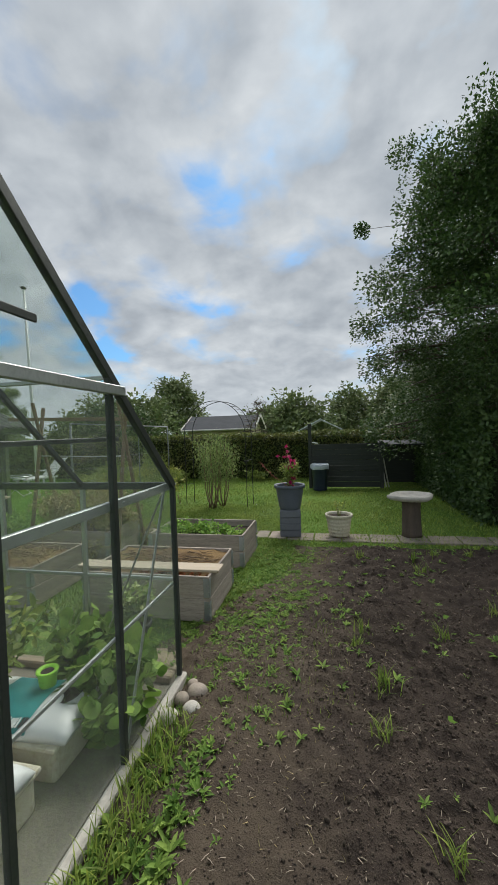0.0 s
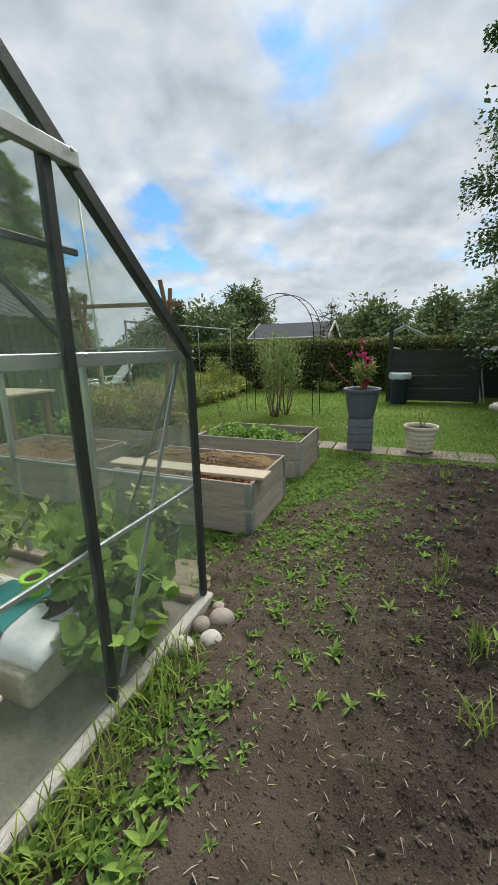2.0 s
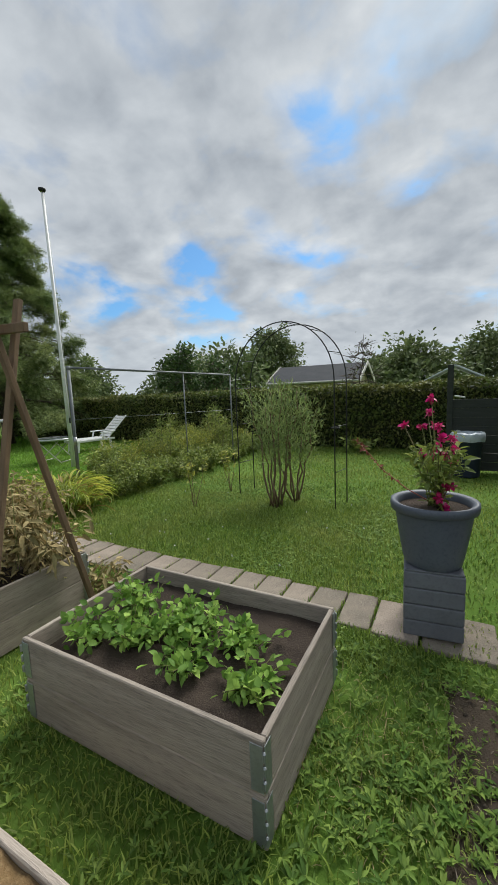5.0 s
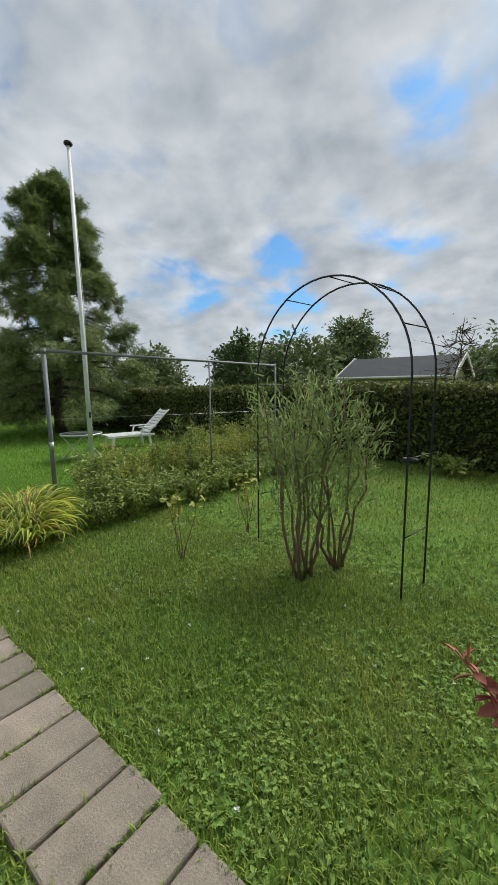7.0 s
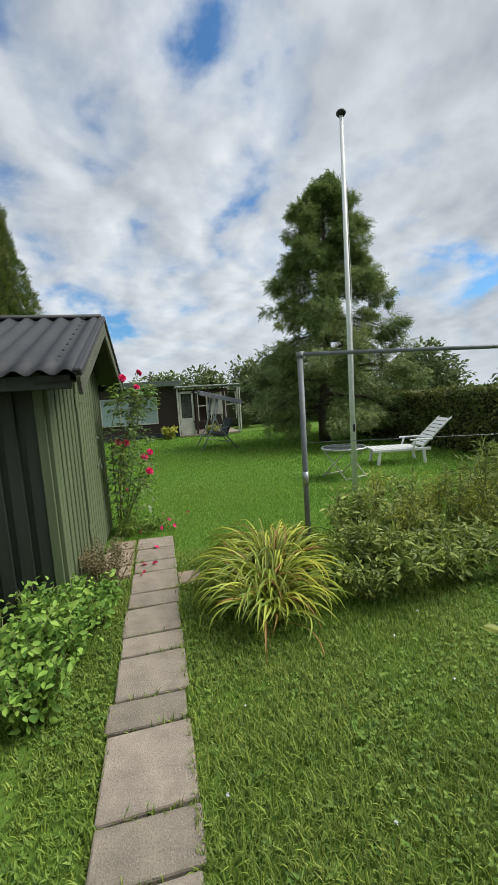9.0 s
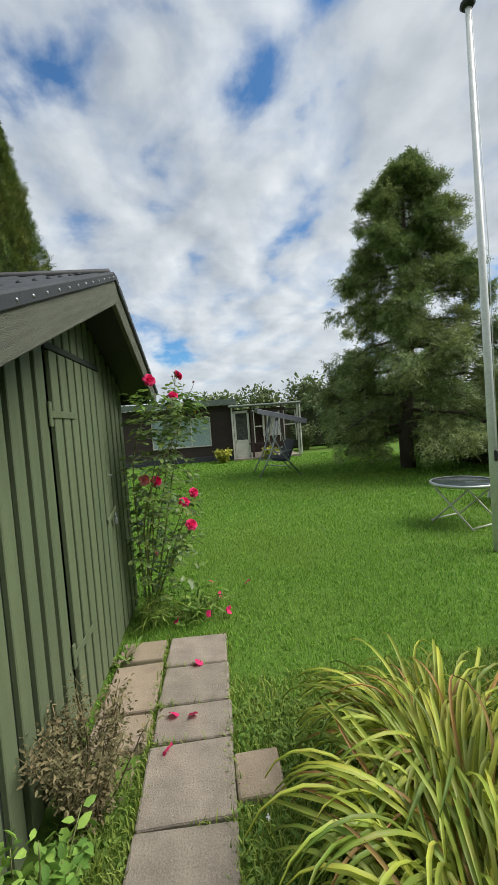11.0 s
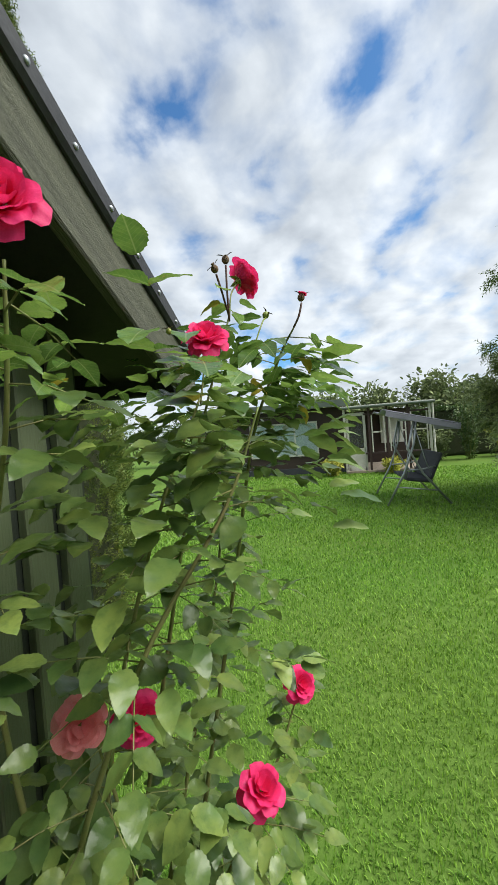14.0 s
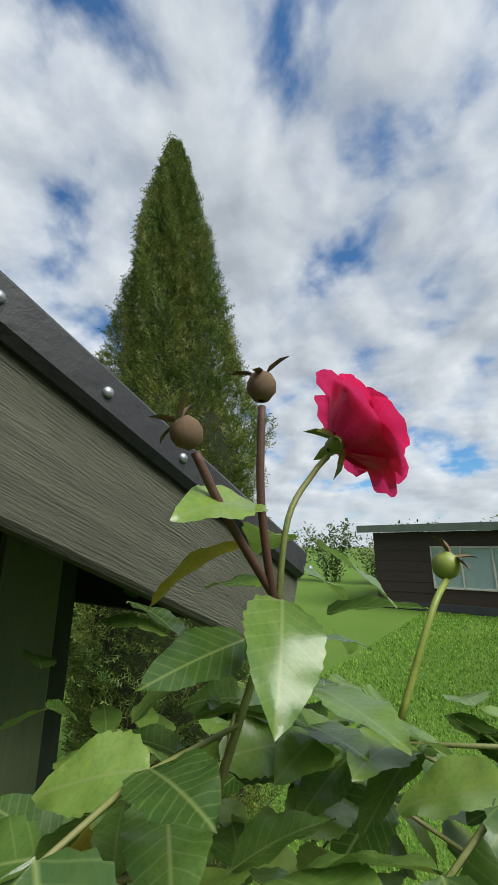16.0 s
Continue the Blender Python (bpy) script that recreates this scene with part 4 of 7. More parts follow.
def planter(at, label):
    t = thing("planter_box", label, "planter", at, 0, "planters in the greenhouse")
    bm = box((0.74, 0.40, 0.18), (0, 0, 0.09), bevel=0.035, seg=3)
    part("tub", bm, M_CREAM, t)
    part("rim", box((0.77, 0.43, 0.028), (0, 0, 0.178), bevel=0.012, seg=2), M_CREAM, t)
    return t


planter((-1.55, 1.70, 0.0), "dirty cream plastic planter tub on greenhouse floor")
planter((-1.55, 1.20, 0.0), "dirty cream plastic planter tub on greenhouse floor")
grow_bag((-1.5, 1.68, 0.19), 4, "white and teal compost bag lying on a planter")
grow_bag((-1.52, 1.19, 0.19), -3, "white and teal compost bag slit open on a planter")


def leafy(name, label, category, at, height, radius, leaves, size, mat, stems=9, stem_mat=None, template=LEAF, wide=0.6, droop=0.1,
          turn=0, group="", lean=0.25, base=0.05, top_bias=0.7, curve=0.0):
    """A bushy plant: thin stems that fan out from the root, with leaves along them."""
    t = thing(name, label, category, at, turn, group)
    pieces, spots, ways = [], [], []
    for s in range(stems):
        a, r = rng.uniform(0, 2 * np.pi), radius * math.sqrt(rng.uniform(0.05, 1))
        h = height * rng.uniform(0.7, 1.0)
        u = np.linspace(0, 1, 7)
        wob = np.cumsum(rng.normal(0, 0.02 * height, (7, 2)), axis=0)
        P = np.stack([np.cos(a) * r * (0.18 + 0.82 * u ** 1.3) + wob[:, 0], np.sin(a) * r * (0.18 + 0.82 * u ** 1.3) + wob[:, 1], h * (u - curve * u ** 3)], 1)
        pieces.append(tube_arrays(P, np.linspace(0.006, 0.002, 7) * (0.6 + height * 0.5), 5))
        k = max(1, leaves // stems)
        w = base + (1 - base) * rng.random(k) ** top_bias
        idx = np.clip(w * 6, 0, 5.999)
        i0 = idx.astype(int)
        Q = P[i0] + (P[i0 + 1] - P[i0]) * (idx - i0)[:, None]
        o = rng.normal(size=(k, 3)) * [1, 1, 0.5]
        spots.append(Q + unit(o) * rng.uniform(0, lean * radius, (k, 1))); ways.append(unit(o + [0, 0, 0.3]))
    V, F = joined(pieces)
    part("stemwork", smooth(fast_mesh(name + "_stems", V, F)), stem_mat or M_STEM, t)["kind"] = "stuff"
    V, F = leaf_cloud(np.vstack(spots), size, template, np.vstack(ways), droop, wide=wide)
    V[:, 2] = np.maximum(V[:, 2], 0.004)
    part("foliage", fast_mesh(name + "_leaves", V, F), mat, t)["kind"] = "stuff"
    return t


leafy("tomato_plant", "tomato plant with green and yellowing leaves in a grow bag", "plant", (-1.75, 1.72, 0.26), 0.55, 0.25, 420, 0.07, M_PEREN, 8)
leafy("tomato_plant", "tomato plant with green and yellowing leaves in a grow bag", "plant", (-1.85, 1.15, 0.26), 0.6, 0.28, 420, 0.07, M_PEREN, 8)
leafy("tomato_plant", "leafy tomato plant growing from the greenhouse floor", "plant", (-2.3, 1.9, 0.01), 0.8, 0.35, 700, 0.075, M_PEREN, 11)
leafy("tomato_plant", "leafy tomato plant growing from the greenhouse floor", "plant", (-2.45, 1.1, 0.01), 0.85, 0.35, 700, 0.075, M_PEREN, 11)
for px, py, ph in ((-1.22, 1.98, 0.42), (-1.48, 2.1, 0.5), (-1.12, 1.84, 0.3)):
    leafy("nasturtium_plant", "dense dark green round-leaved plant in the greenhouse corner", "plant", (px, py, 0.01), ph, 0.24, 230, 0.075, M_WEED, 16, template=ROUND, wide=1.0)
leafy("nasturtium_plant", "round-leaved dark green plant in the greenhouse corner", "plant", (-1.2, 2.08, 0.01), 0.36, 0.24, 150, 0.10, M_WEED, 12, template=ROUND, wide=1.0)


def flower_pot(name, label, at, rb, rt, h, mat, ribs=0, lip=0.02, group=""):
    t = thing(name, label, "plant pot", at, 0, group)
    prof = [(0.0, 0.0), (rb * 0.97, 0.0), (rb, 0.006)]
    n = max(ribs * 4, 6)
    for i in range(1, n):
        u = i / n
        prof.append((rb + (rt - rb) * u ** 0.85 + (0.004 * math.sin(u * ribs * 2 * math.pi) if ribs else 0), h * (0.01 + 0.83 * u)))
    prof += [(rt, h * 0.86)]
    V, F = lathe(prof, 36)
    part("body", smooth(fast_mesh(name, V, tri_only(F))), mat, t)
    rim = [(rt, h * 0.86), (rt + lip, h * 0.87), (rt + lip * 1.15, h * 0.95), (rt + lip, h), (rt + lip * 0.3, h * 1.0), (rt - 0.012, h * 0.97), (rt - 0.016, h * 0.86)]
    V, F = lathe(rim, 36)
    part("rim", smooth(fast_mesh(name + "_rim", V, tri_only(F))), mat, t)
    V, F = lathe([(rt - 0.015, h * 0.88), (rt * 0.5, h * 0.905), (0.0, h * 0.91)], 24)
    part("soil", smooth(fast_mesh(name + "_soil", V, tri_only(F))), M_SOIL, t)
    return t


flower_pot("plastic_pot", "small lime green plastic pot on a grow bag", (-1.42, 1.76, 0.285), 0.04, 0.05, 0.09, M_LIME, lip=0.006)


# ---- raised beds ----
def raised_bed(at, label, fill):
    """Two stacked pallet collars, 1.2 by 0.8 m, with steel hinge plates."""
    t = thing("raised_bed", label, "raised bed", (*at, 0), rng.uniform(-0.6, 0.6), "pallet-collar beds")
    for k in (0, 1):
        z = 0.002 + 0.0975 + 0.197 * k
        for s in (-1, 1):
            part("board", box((1.2, 0.022, 0.194), (0, s * 0.389, z), (rng.uniform(-.5, .5), 0, 0), 0.004), M_GREYWOOD, t)
            part("board", box((0.022, 0.756, 0.194), (s * 0.589, 0, z), (0, rng.uniform(-.5, .5), 0), 0.004), M_GREYWOOD_Y, t)
        for sx in (-1, 1):
            for sy in (-1, 1):
                bm = box((0.045, 0.003, 0.165), (sx * 0.575, sy * 0.4025, z), bevel=0.001)
                box((0.003, 0.045, 0.165), (sx * 0.6025, sy * 0.377, z), bevel=0.001, bm=bm)
                for q in (-0.05, 0.0, 0.05):
                    box((0.012, 0.012, 0.035), (sx * 0.604, sy * 0.404, z + q), bevel=0.004, bm=bm)
                part("hinge", bm, M_STEEL, t, "galvanised hinge plate")
    xs, ys = np.linspace(-0.577, 0.577, 60), np.linspace(-0.377, 0.377, 40)
    X, Y = np.meshgrid(xs, ys, indexing="ij")
    seed = int(abs(at[0] * 10 + at[1] * 7))
    Z = fill[0] + fill[1] * (0.7 * fbm(X, Y, 3.2, 4, seed) + 0.3 * fbm(X, Y, 14, 3, seed + 1)) + fill[2] * np.clip((Y + 0.05) / 0.3, -1.2, 1)
    V = np.stack([X.ravel(), Y.ravel(), Z.ravel()], 1)
    i, j = np.meshgrid(np.arange(59), np.arange(39), indexing="ij")
    p = (i * 40 + j).ravel()
    part("fill", smooth(fast_mesh("bed_fill", V, np.stack([p, p + 40, p + 41, p + 1], 1))), fill[3], t, fill[4])
    return t


raised_bed(BEDS[0], "raised bed of grey pallet collars filled with compost", (0.315, 0.05, 0.045, M_COMPOST, "heap of brown straw and compost"))
raised_bed(BEDS[1], "raised bed of grey pallet collars with green strawberry plants", (0.30, 0.03, 0.0, M_SOIL, "dark soil"))
raised_bed(BEDS[2], "raised bed of grey pallet collars with withered beans", (0.30, 0.03, 0.0, M_SOIL, "dark soil"))
raised_bed(BEDS[3], "raised bed of grey pallet collars with twigs and soil", (0.31, 0.04, 0.0, M_COMPOST, "brown soil and dry twigs"))


def bed_litter(at, n, z, mat, name, label, length=0.09, yr=(-0.35, 0.35), width=0.006):
    x, y = at[0] + rng.uniform(-0.55, 0.55, n), at[1] + rng.uniform(*yr, n)
    along = random_ways(n); along[:, 2] *= 0.3
    P = np.stack([x, y, z + rng.uniform(0, 0.03, n)], 1)
    V, F = stamp(BLADE, frames(unit(along), random_ways(n, 1.5, 0.4)), P, length * rng.uniform(0.4, 1.6, n), np.full(n, width))
    tagged(part(name, fast_mesh(name, V, F), mat), label, "litter", kind="stuff")


bed_litter(BEDS[0], 5200, 0.335, M_STRAW, "compost_straw", "straw and shredded stalks on the compost", 0.035, (-0.1, 0.36), 0.0026)
bed_litter(BEDS[3], 700, 0.33, M_STRAW, "dry_twigs", "dry grey twigs lying on the bed", 0.16)


def twigs(at, n, z, span, name, label):
    pieces = []
    for i in range(n):
        c = np.array([at[0] + rng.uniform(-0.4, 0.4), at[1] + rng.uniform(-0.05, 0.28), z + rng.uniform(0.0, 0.035)])
        a = rng.normal(0.5, 0.5)
        d = np.array([math.cos(a), -math.sin(a), rng.uniform(-0.02, 0.02)]) * span * rng.uniform(0.4, 1)
        u = np.linspace(-0.5, 0.5, 6)[:, None]
        pieces.append(tube_arrays(c + d * u + rng.normal(0, 0.006, (6, 3)), np.linspace(0.005, 0.002, 6), 5))
    V, F = joined(pieces)
    tagged(part(name, smooth(fast_mesh(name, V, F)), M_TWIG), label, "twigs", kind="stuff")


twigs(BEDS[0], 38, 0.375, 0.45, "twig_heap", "dark bent twigs on the compost heap")
twigs(BEDS[3], 40, 0.345, 0.4, "twig_heap_back", "dry twigs on the soil of the bed")


def rusty_leaves():
    n = 420
    x, y = BEDS[0][0] + 0.12 + rng.uniform(-0.24, 0.40, n), BEDS[0][1] + rng.uniform(-0.315, -0.18, n)
    P = np.stack([x, y, 0.26 + rng.uniform(0, 0.09, n)], 1)
    V, F = leaf_cloud(P, 0.044, LEAF, vary=0.5, wide=0.6)
    tagged(part("rusty_leaves", fast_mesh("rusty_leaves", V, F), M_RUST), "rust-brown withered leaves in the compost", "leaves", kind="stuff")


rusty_leaves()


def loose_board():
    bm = box((1.37, 0.175, 0.022), (0, 0, 0.011), bevel=0.003)
    ob = part("loose_board", bm, M_FRESHWOOD)
    ob.matrix_basis = pose(-1.575, 3.245, 0.394, 0, 0, 1.5)
    tagged(ob, "pale planed board laid across the raised bed", "board")


loose_board()
for px, py, ph in ((-1.92, 4.86, 0.17), (-1.78, 4.66, 0.14), (-1.55, 4.86, 0.13), (-1.45, 4.64, 0.11), (-1.25, 4.84, 0.10), (-1.16, 4.64, 0.09), (-1.95, 4.6, 0.12), (-1.66, 4.76, 0.14)):
    leafy("strawberry_plant", "fresh green strawberry plants filling a raised bed", "plant", (px, py, 0.29), ph, 0.17, 230, 0.042, M_MINT, 16, wide=0.85, group="strawberries in the bed")
for k, (px, py) in enumerate(((-3.7, 4.85), (-3.45, 4.6), (-3.2, 4.9), (-2.98, 4.65), (-3.62, 4.5), (-3.0, 4.95))):
    leafy("bean_plant", "withered tan bean plants with dry hanging leaves", "plant", (px, py, 0.3), 0.66, 0.26, 620, 0.05, M_DRY, 16,
          stem_mat=M_DRY, droop=0.55, wide=0.5, lean=0.5, group="withered beans")
leafy("bean_plant", "dry bean vines spilling over the corner of the bed", "plant", (-2.82, 5.0, 0.28), 0.42, 0.3, 420, 0.075, M_DRY, 14, stem_mat=M_DRY, droop=0.7, wide=0.45, lean=0.5)
leafy("bean_plant", "dry bean vines lying beside the bed", "plant", (-2.66, 5.27, 0.0), 0.3, 0.16, 160, 0.07, M_DRY, 10, stem_mat=M_DRY, droop=0.6, wide=0.4)
leafy("bean_plant", "dry bean vines hanging over the bed edge", "plant", (-2.95, 4.30, 0.0), 0.36, 0.2, 120, 0.06, M_DRY, 8, stem_mat=M_DRY, droop=0.5, wide=0.5)


def bean_frame():
    t = thing("bean_trellis", "brown wooden A-frame trellis over the bean bed", "trellis")
    for x, e in ((-2.66, 0), (-3.98, 0.03)):
        bar("leg", (x + 0.03, 4.42, 0.0), (x - 0.02, 4.86, 2.02 + e), (0.045, 0.03), M_POLE, t)
        bar("leg", (x + 0.055, 5.12, 0.0), (x + 0.01, 4.62, 2.08 + e), (0.045, 0.03), M_POLE, t)
    bar("beam", (-2.46, 4.745, 1.83), (-4.5, 4.745, 1.90), (0.03, 0.05), M_POLE, t)
    tube("cross_pole", [(-2.68, 4.73, 1.335), (-3.3, 4.73, 1.34), (-4.03, 4.76, 1.36)], 0.009, M_ALU, t, 6, "pale thin cross pole")
    for k in range(11):
        x = -2.78 - 0.115 * k
        s = 0.05 * math.sin(k * 2.1)
        tube("string", [(x, 4.735, 1.34), (x + s, 4.75 + s, 0.9), (x + s * 2, 4.74, 0.42)], 0.0018, M_WILLOW, t, 4, "thin green string")


bean_frame()


def potting_bench():
    t = thing("potting_bench", "rough wooden potting bench with plank top", "bench")
    for k in range(4):
        part("plank", box((0.95, 0.145, 0.028), (-4.42, 3.62 + 0.152 * k, 0.875), bevel=0.004), M_FRESHWOOD, t)
    for x in (-4.02, -4.84):
        for y in (3.6, 4.05):
            part("leg", box((0.06, 0.06, 0.86), (x, y, 0.43), bevel=0.004), M_POLE, t)
    for y in (3.6, 4.05):
        part("rail", box((0.78, 0.03, 0.09), (-4.43, y, 0.81), bevel=0.004), M_POLE, t)
    part("shelf", box((0.8, 0.42, 0.025), (-4.43, 3.83, 0.16), bevel=0.004), M_POLE, t)


potting_bench()
leafy("nettle_clump", "dark green weeds growing under the potting bench", "plant", (-4.5, 4.35, 0.0), 0.45, 0.35, 420, 0.07, M_WEED, 14)

# variegated plant beside the greenhouse
flower_pot("black_pot", "black plastic pot standing behind the greenhouse", (-1.37, 2.60, 0.0), 0.085, 0.11, 0.22, M_BLACK, lip=0.01)
leafy("variegated_shrub", "variegated yellow and green leaves in a black pot", "plant", (-1.37, 2.60, 0.18), 0.33, 0.17, 520, 0.045, M_VARIEG, 18, wide=0.75)
for k, (sx, sy, sr) in enumerate(((-0.83, 1.97, 0.055), (-0.73, 2.06, 0.05), (-0.74, 2.2, 0.06), (-0.82, 2.13, 0.045), (-0.80, 2.28, 0.035))):
    ico = bmesh.new(); bmesh.ops.create_icosphere(ico, subdivisions=3, radius=sr)
    for v in ico.verts:
        v.co *= 1 + 0.16 * noise.noise(v.co * 14 + Vector((k * 3.1, 0, 0)))
        v.co.z *= 0.78
    ob = part("field_stone", ico, M_FIELD if k > 1 else M_STONE)
    smooth(ob.data)
    ob.matrix_basis = pose(sx, sy, sr * 0.5, 0, 0, 40 * k)
    tagged(ob, "rounded pale field stone beside the greenhouse base" if k < 2 else "rounded brown field stone beside the greenhouse base", "stone", "stones by the greenhouse")


def pipe_stub(at, h, tilt):
    prof = [(0.019, 0), (0.019, h), (0.0165, h), (0.0165, 0.02)]
    V, F = lathe(prof, 18)
    ob = part("pipe_end", smooth(fast_mesh("pipe_end", V, tri_only(F))), material("grey_pipe", (0.2, 0.23, 0.21), (0.15, 0.17, 0.16), 0.5, 5, 40, 0.1))
    ob.matrix_basis = pose(*at, *tilt, 0)
    tagged(ob, "grey plastic pipe end standing in the grass", "pipe", "pipes in the grass")


pipe_stub((-0.80, 0.98, -0.01), 0.12, (-8, 5))
pipe_stub((-0.72, 0.90, -0.01), 0.14, (-10, 9))


# ---- pots and bird bath on the slabs ----
def plinth():
    t = thing("pot_plinth", "square plinth of grey painted boards", "plinth", (-0.55, 5.83, 0.02), 6)
    for k in range(4):
        part("board", box((0.31, 0.31, 0.093), (0, 0, 0.048 + 0.0965 * k), bevel=0.006), M_GREYPAINT, t)
    part("top", box((0.30, 0.30, 0.012), (0, 0, 0.391), bevel=0.003), M_GREYPAINT, t)


plinth()
flower_pot("tall_pot", "anthracite plastic pot standing on a grey plinth", (-0.55, 5.83, 0.418), 0.155, 0.208, 0.37, M_ANTHRACITE, lip=0.024)
leafy("red_flower_plant", "potted plant with magenta flowers and leafy stems", "plant", (-0.54, 5.83, 0.75), 0.42, 0.17, 420, 0.05, M_PEREN, 15, wide=0.6)


def pot_blooms():
    n = 16
    c = np.array([-0.56, 5.86, 1.17]) + rng.normal(0, 1, (n, 3)) * [0.07, 0.07, 0.12]
    c = np.vstack([c, np.array([-0.50, 5.74, 0.86]) + rng.normal(0, 0.035, (6, 3))])
    P = np.repeat(c, 14, axis=0)
    V, F = leaf_cloud(P, 0.032, LEAF, wide=0.9)
    t = thing("magenta_flowers", "magenta flower heads above the anthracite pot", "flowers")
    part("petals", fast_mesh("pot_petals", V, F), M_BLOOM, t)["kind"] = "stuff"
    st = [tube_arrays([(-0.53, 5.86, 0.78), (0.5 * (p[0] - 0.53), 0.5 * (p[1] + 5.86), 0.5 * (p[2] + 0.8)), tuple(p)], [0.004, 0.003, 0.002], 5) for p in c]
    V, F = joined(st)
    part("stalks", fast_mesh("pot_stalks", V, F), M_STEM, t)["kind"] = "stuff"
    # one bare arching spray with reddish leaves
    s = np.array([(-0.55, 5.84, 0.76), (-0.70, 5.84, 0.84), (-0.84, 5.84, 0.95), (-0.93, 5.84, 1.06), (-1.0, 5.84, 1.126)])
    t2 = thing("red_spray", "arching spray with small reddish leaves over the pot", "plant")
    part("stalk", smooth(fast_mesh("spray", *[joined([tube_arrays(s, np.linspace(0.004, 0.0015, 5), 5)])[i] for i in (0, 1)])), M_REDTWIG, t2)
    u = rng.uniform(0.35, 1, 40) * 3.99
    i0 = u.astype(int)
    V, F = leaf_cloud(s[i0] + (s[i0 + 1] - s[i0]) * (u - i0)[:, None], 0.028, LEAF, wide=0.6)
    part("leaves", fast_mesh("spray_leaves", V, F), M_REDTWIG, t2)


pot_blooms()
flower_pot("ribbed_pot", "cream ribbed pot standing on the slabs", (0.17, 5.86, 0.02), 0.145, 0.185, 0.32, M_CREAM, ribs=5, lip=0.015)
leafy("wispy_plant", "sparse wispy plant in the cream pot", "plant", (0.17, 5.86, 0.30), 0.26, 0.12, 60, 0.03, M_GOLD, 7, lean=0.2)


def bird_bath():
    t = thing("bird_bath", "bird bath of a white stone basin on a trunk", "bird bath", (1.21, 5.97, 0.0), 0)
    V, F = lathe([(0.0, 0.0), (0.145, 0.0), (0.135, 0.06), (0.128, 0.25), (0.126, 0.4), (0.13, 0.52), (0.0, 0.52)], 20)
    V[:, :2] *= 1 + 0.05 * fbm(np.arctan2(V[:, 1], V[:, 0]) * 3, V[:, 2] * 4, 1.0, 2, 3)[:, None]
    part("pedestal", smooth(fast_mesh("bath_foot", V, tri_only(F))), M_BARK, t, "weathered brown trunk")
    V, F = lathe([(0.0, 0.52), (0.17, 0.525), (0.26, 0.545), (0.305, 0.575), (0.305, 0.615), (0.27, 0.62), (0.23, 0.585), (0.0, 0.575)], 30)
    V[:, :2] *= 1 + 0.2 * fbm(np.arctan2(V[:, 1], V[:, 0]) * 2, V[:, 2] * 0, 1.0, 3, 6)[:, None]
    part("basin", smooth(fast_mesh("bath_basin", V, tri_only(F))), M_STONE, t, "pale rough stone basin")


bird_bath()


# ---- back of the garden: fence, bin, hedge ----
def fence():
    t = thing("board_fence", "dark green close-boarded fence panel with tall post", "fence")
    for k in range(8):
        part("board", box((1.82, 0.022, 0.142), (0.43, 10.62 + 0.008 * (k % 2), 0.10 + 0.146 * k), bevel=0.004), M_FENCE, t)
    part("post", box((0.09, 0.09, 1.76), (-0.5, 10.62, 0.88), bevel=0.006), M_FENCE, t)
    part("post", box((0.09, 0.09, 1.25), (1.36, 10.62, 0.62), bevel=0.006), M_FENCE, t)
    part("hose_hook", box((0.16, 0.03, 0.03), (-0.36, 10.57, 1.24), (0, 10, 0), bevel=0.01), M_WHITE, t, "small white hook")


fence()


def dustbin():
    t = thing("dustbin", "dark blue bin with a clear liner bag over its rim", "bin", (-0.24, 10.27, 0.0))
    V, F = lathe([(0.0, 0.0), (0.175, 0.0), (0.18, 0.02), (0.205, 0.62), (0.225, 0.63), (0.225, 0.66), (0.20, 0.66), (0.19, 0.5), (0.0, 0.45)], 28)
    part("body", smooth(fast_mesh("bin", V, tri_only(F))), M_BIN, t)
    V, F = lathe([(0.235, 0.56), (0.24, 0.6), (0.235, 0.67), (0.21, 0.70), (0.19, 0.68), (0.185, 0.55)], 28)
    V[:, :2] *= 1 + 0.04 * rng.uniform(-1, 1, (len(V), 1))
    V[:, 2] += 0.012 * rng.uniform(-1, 1, len(V))
    part("liner", smooth(fast_mesh("bin_liner", V, tri_only(F))), M_BAG, t, "crumpled clear plastic liner")


dustbin()


def wood_shelter():
    t = thing("tool_shelter", "dark open wooden shelter beside the fence", "shelter")
    part("back", box((1.1, 0.04, 1.15), (1.98, 11.7, 0.58), bevel=0.004), M_FENCE, t)
    part("side", box((0.04, 1.0, 1.1), (2.5, 11.2, 0.55), bevel=0.004), M_FENCE, t)
    part("roof", box((1.25, 1.2, 0.04), (1.98, 11.15, 1.17), (3, 0, 0), bevel=0.004), M_FELT, t)
    for k, x in enumerate((1.45, 1.52)):
        bar("ladder_rail", (x + 0.03, 10.75, 0.0), (x - 0.1, 11.0, 0.95), (0.03, 0.02), M_WHITEWOOD, t)


wood_shelter()


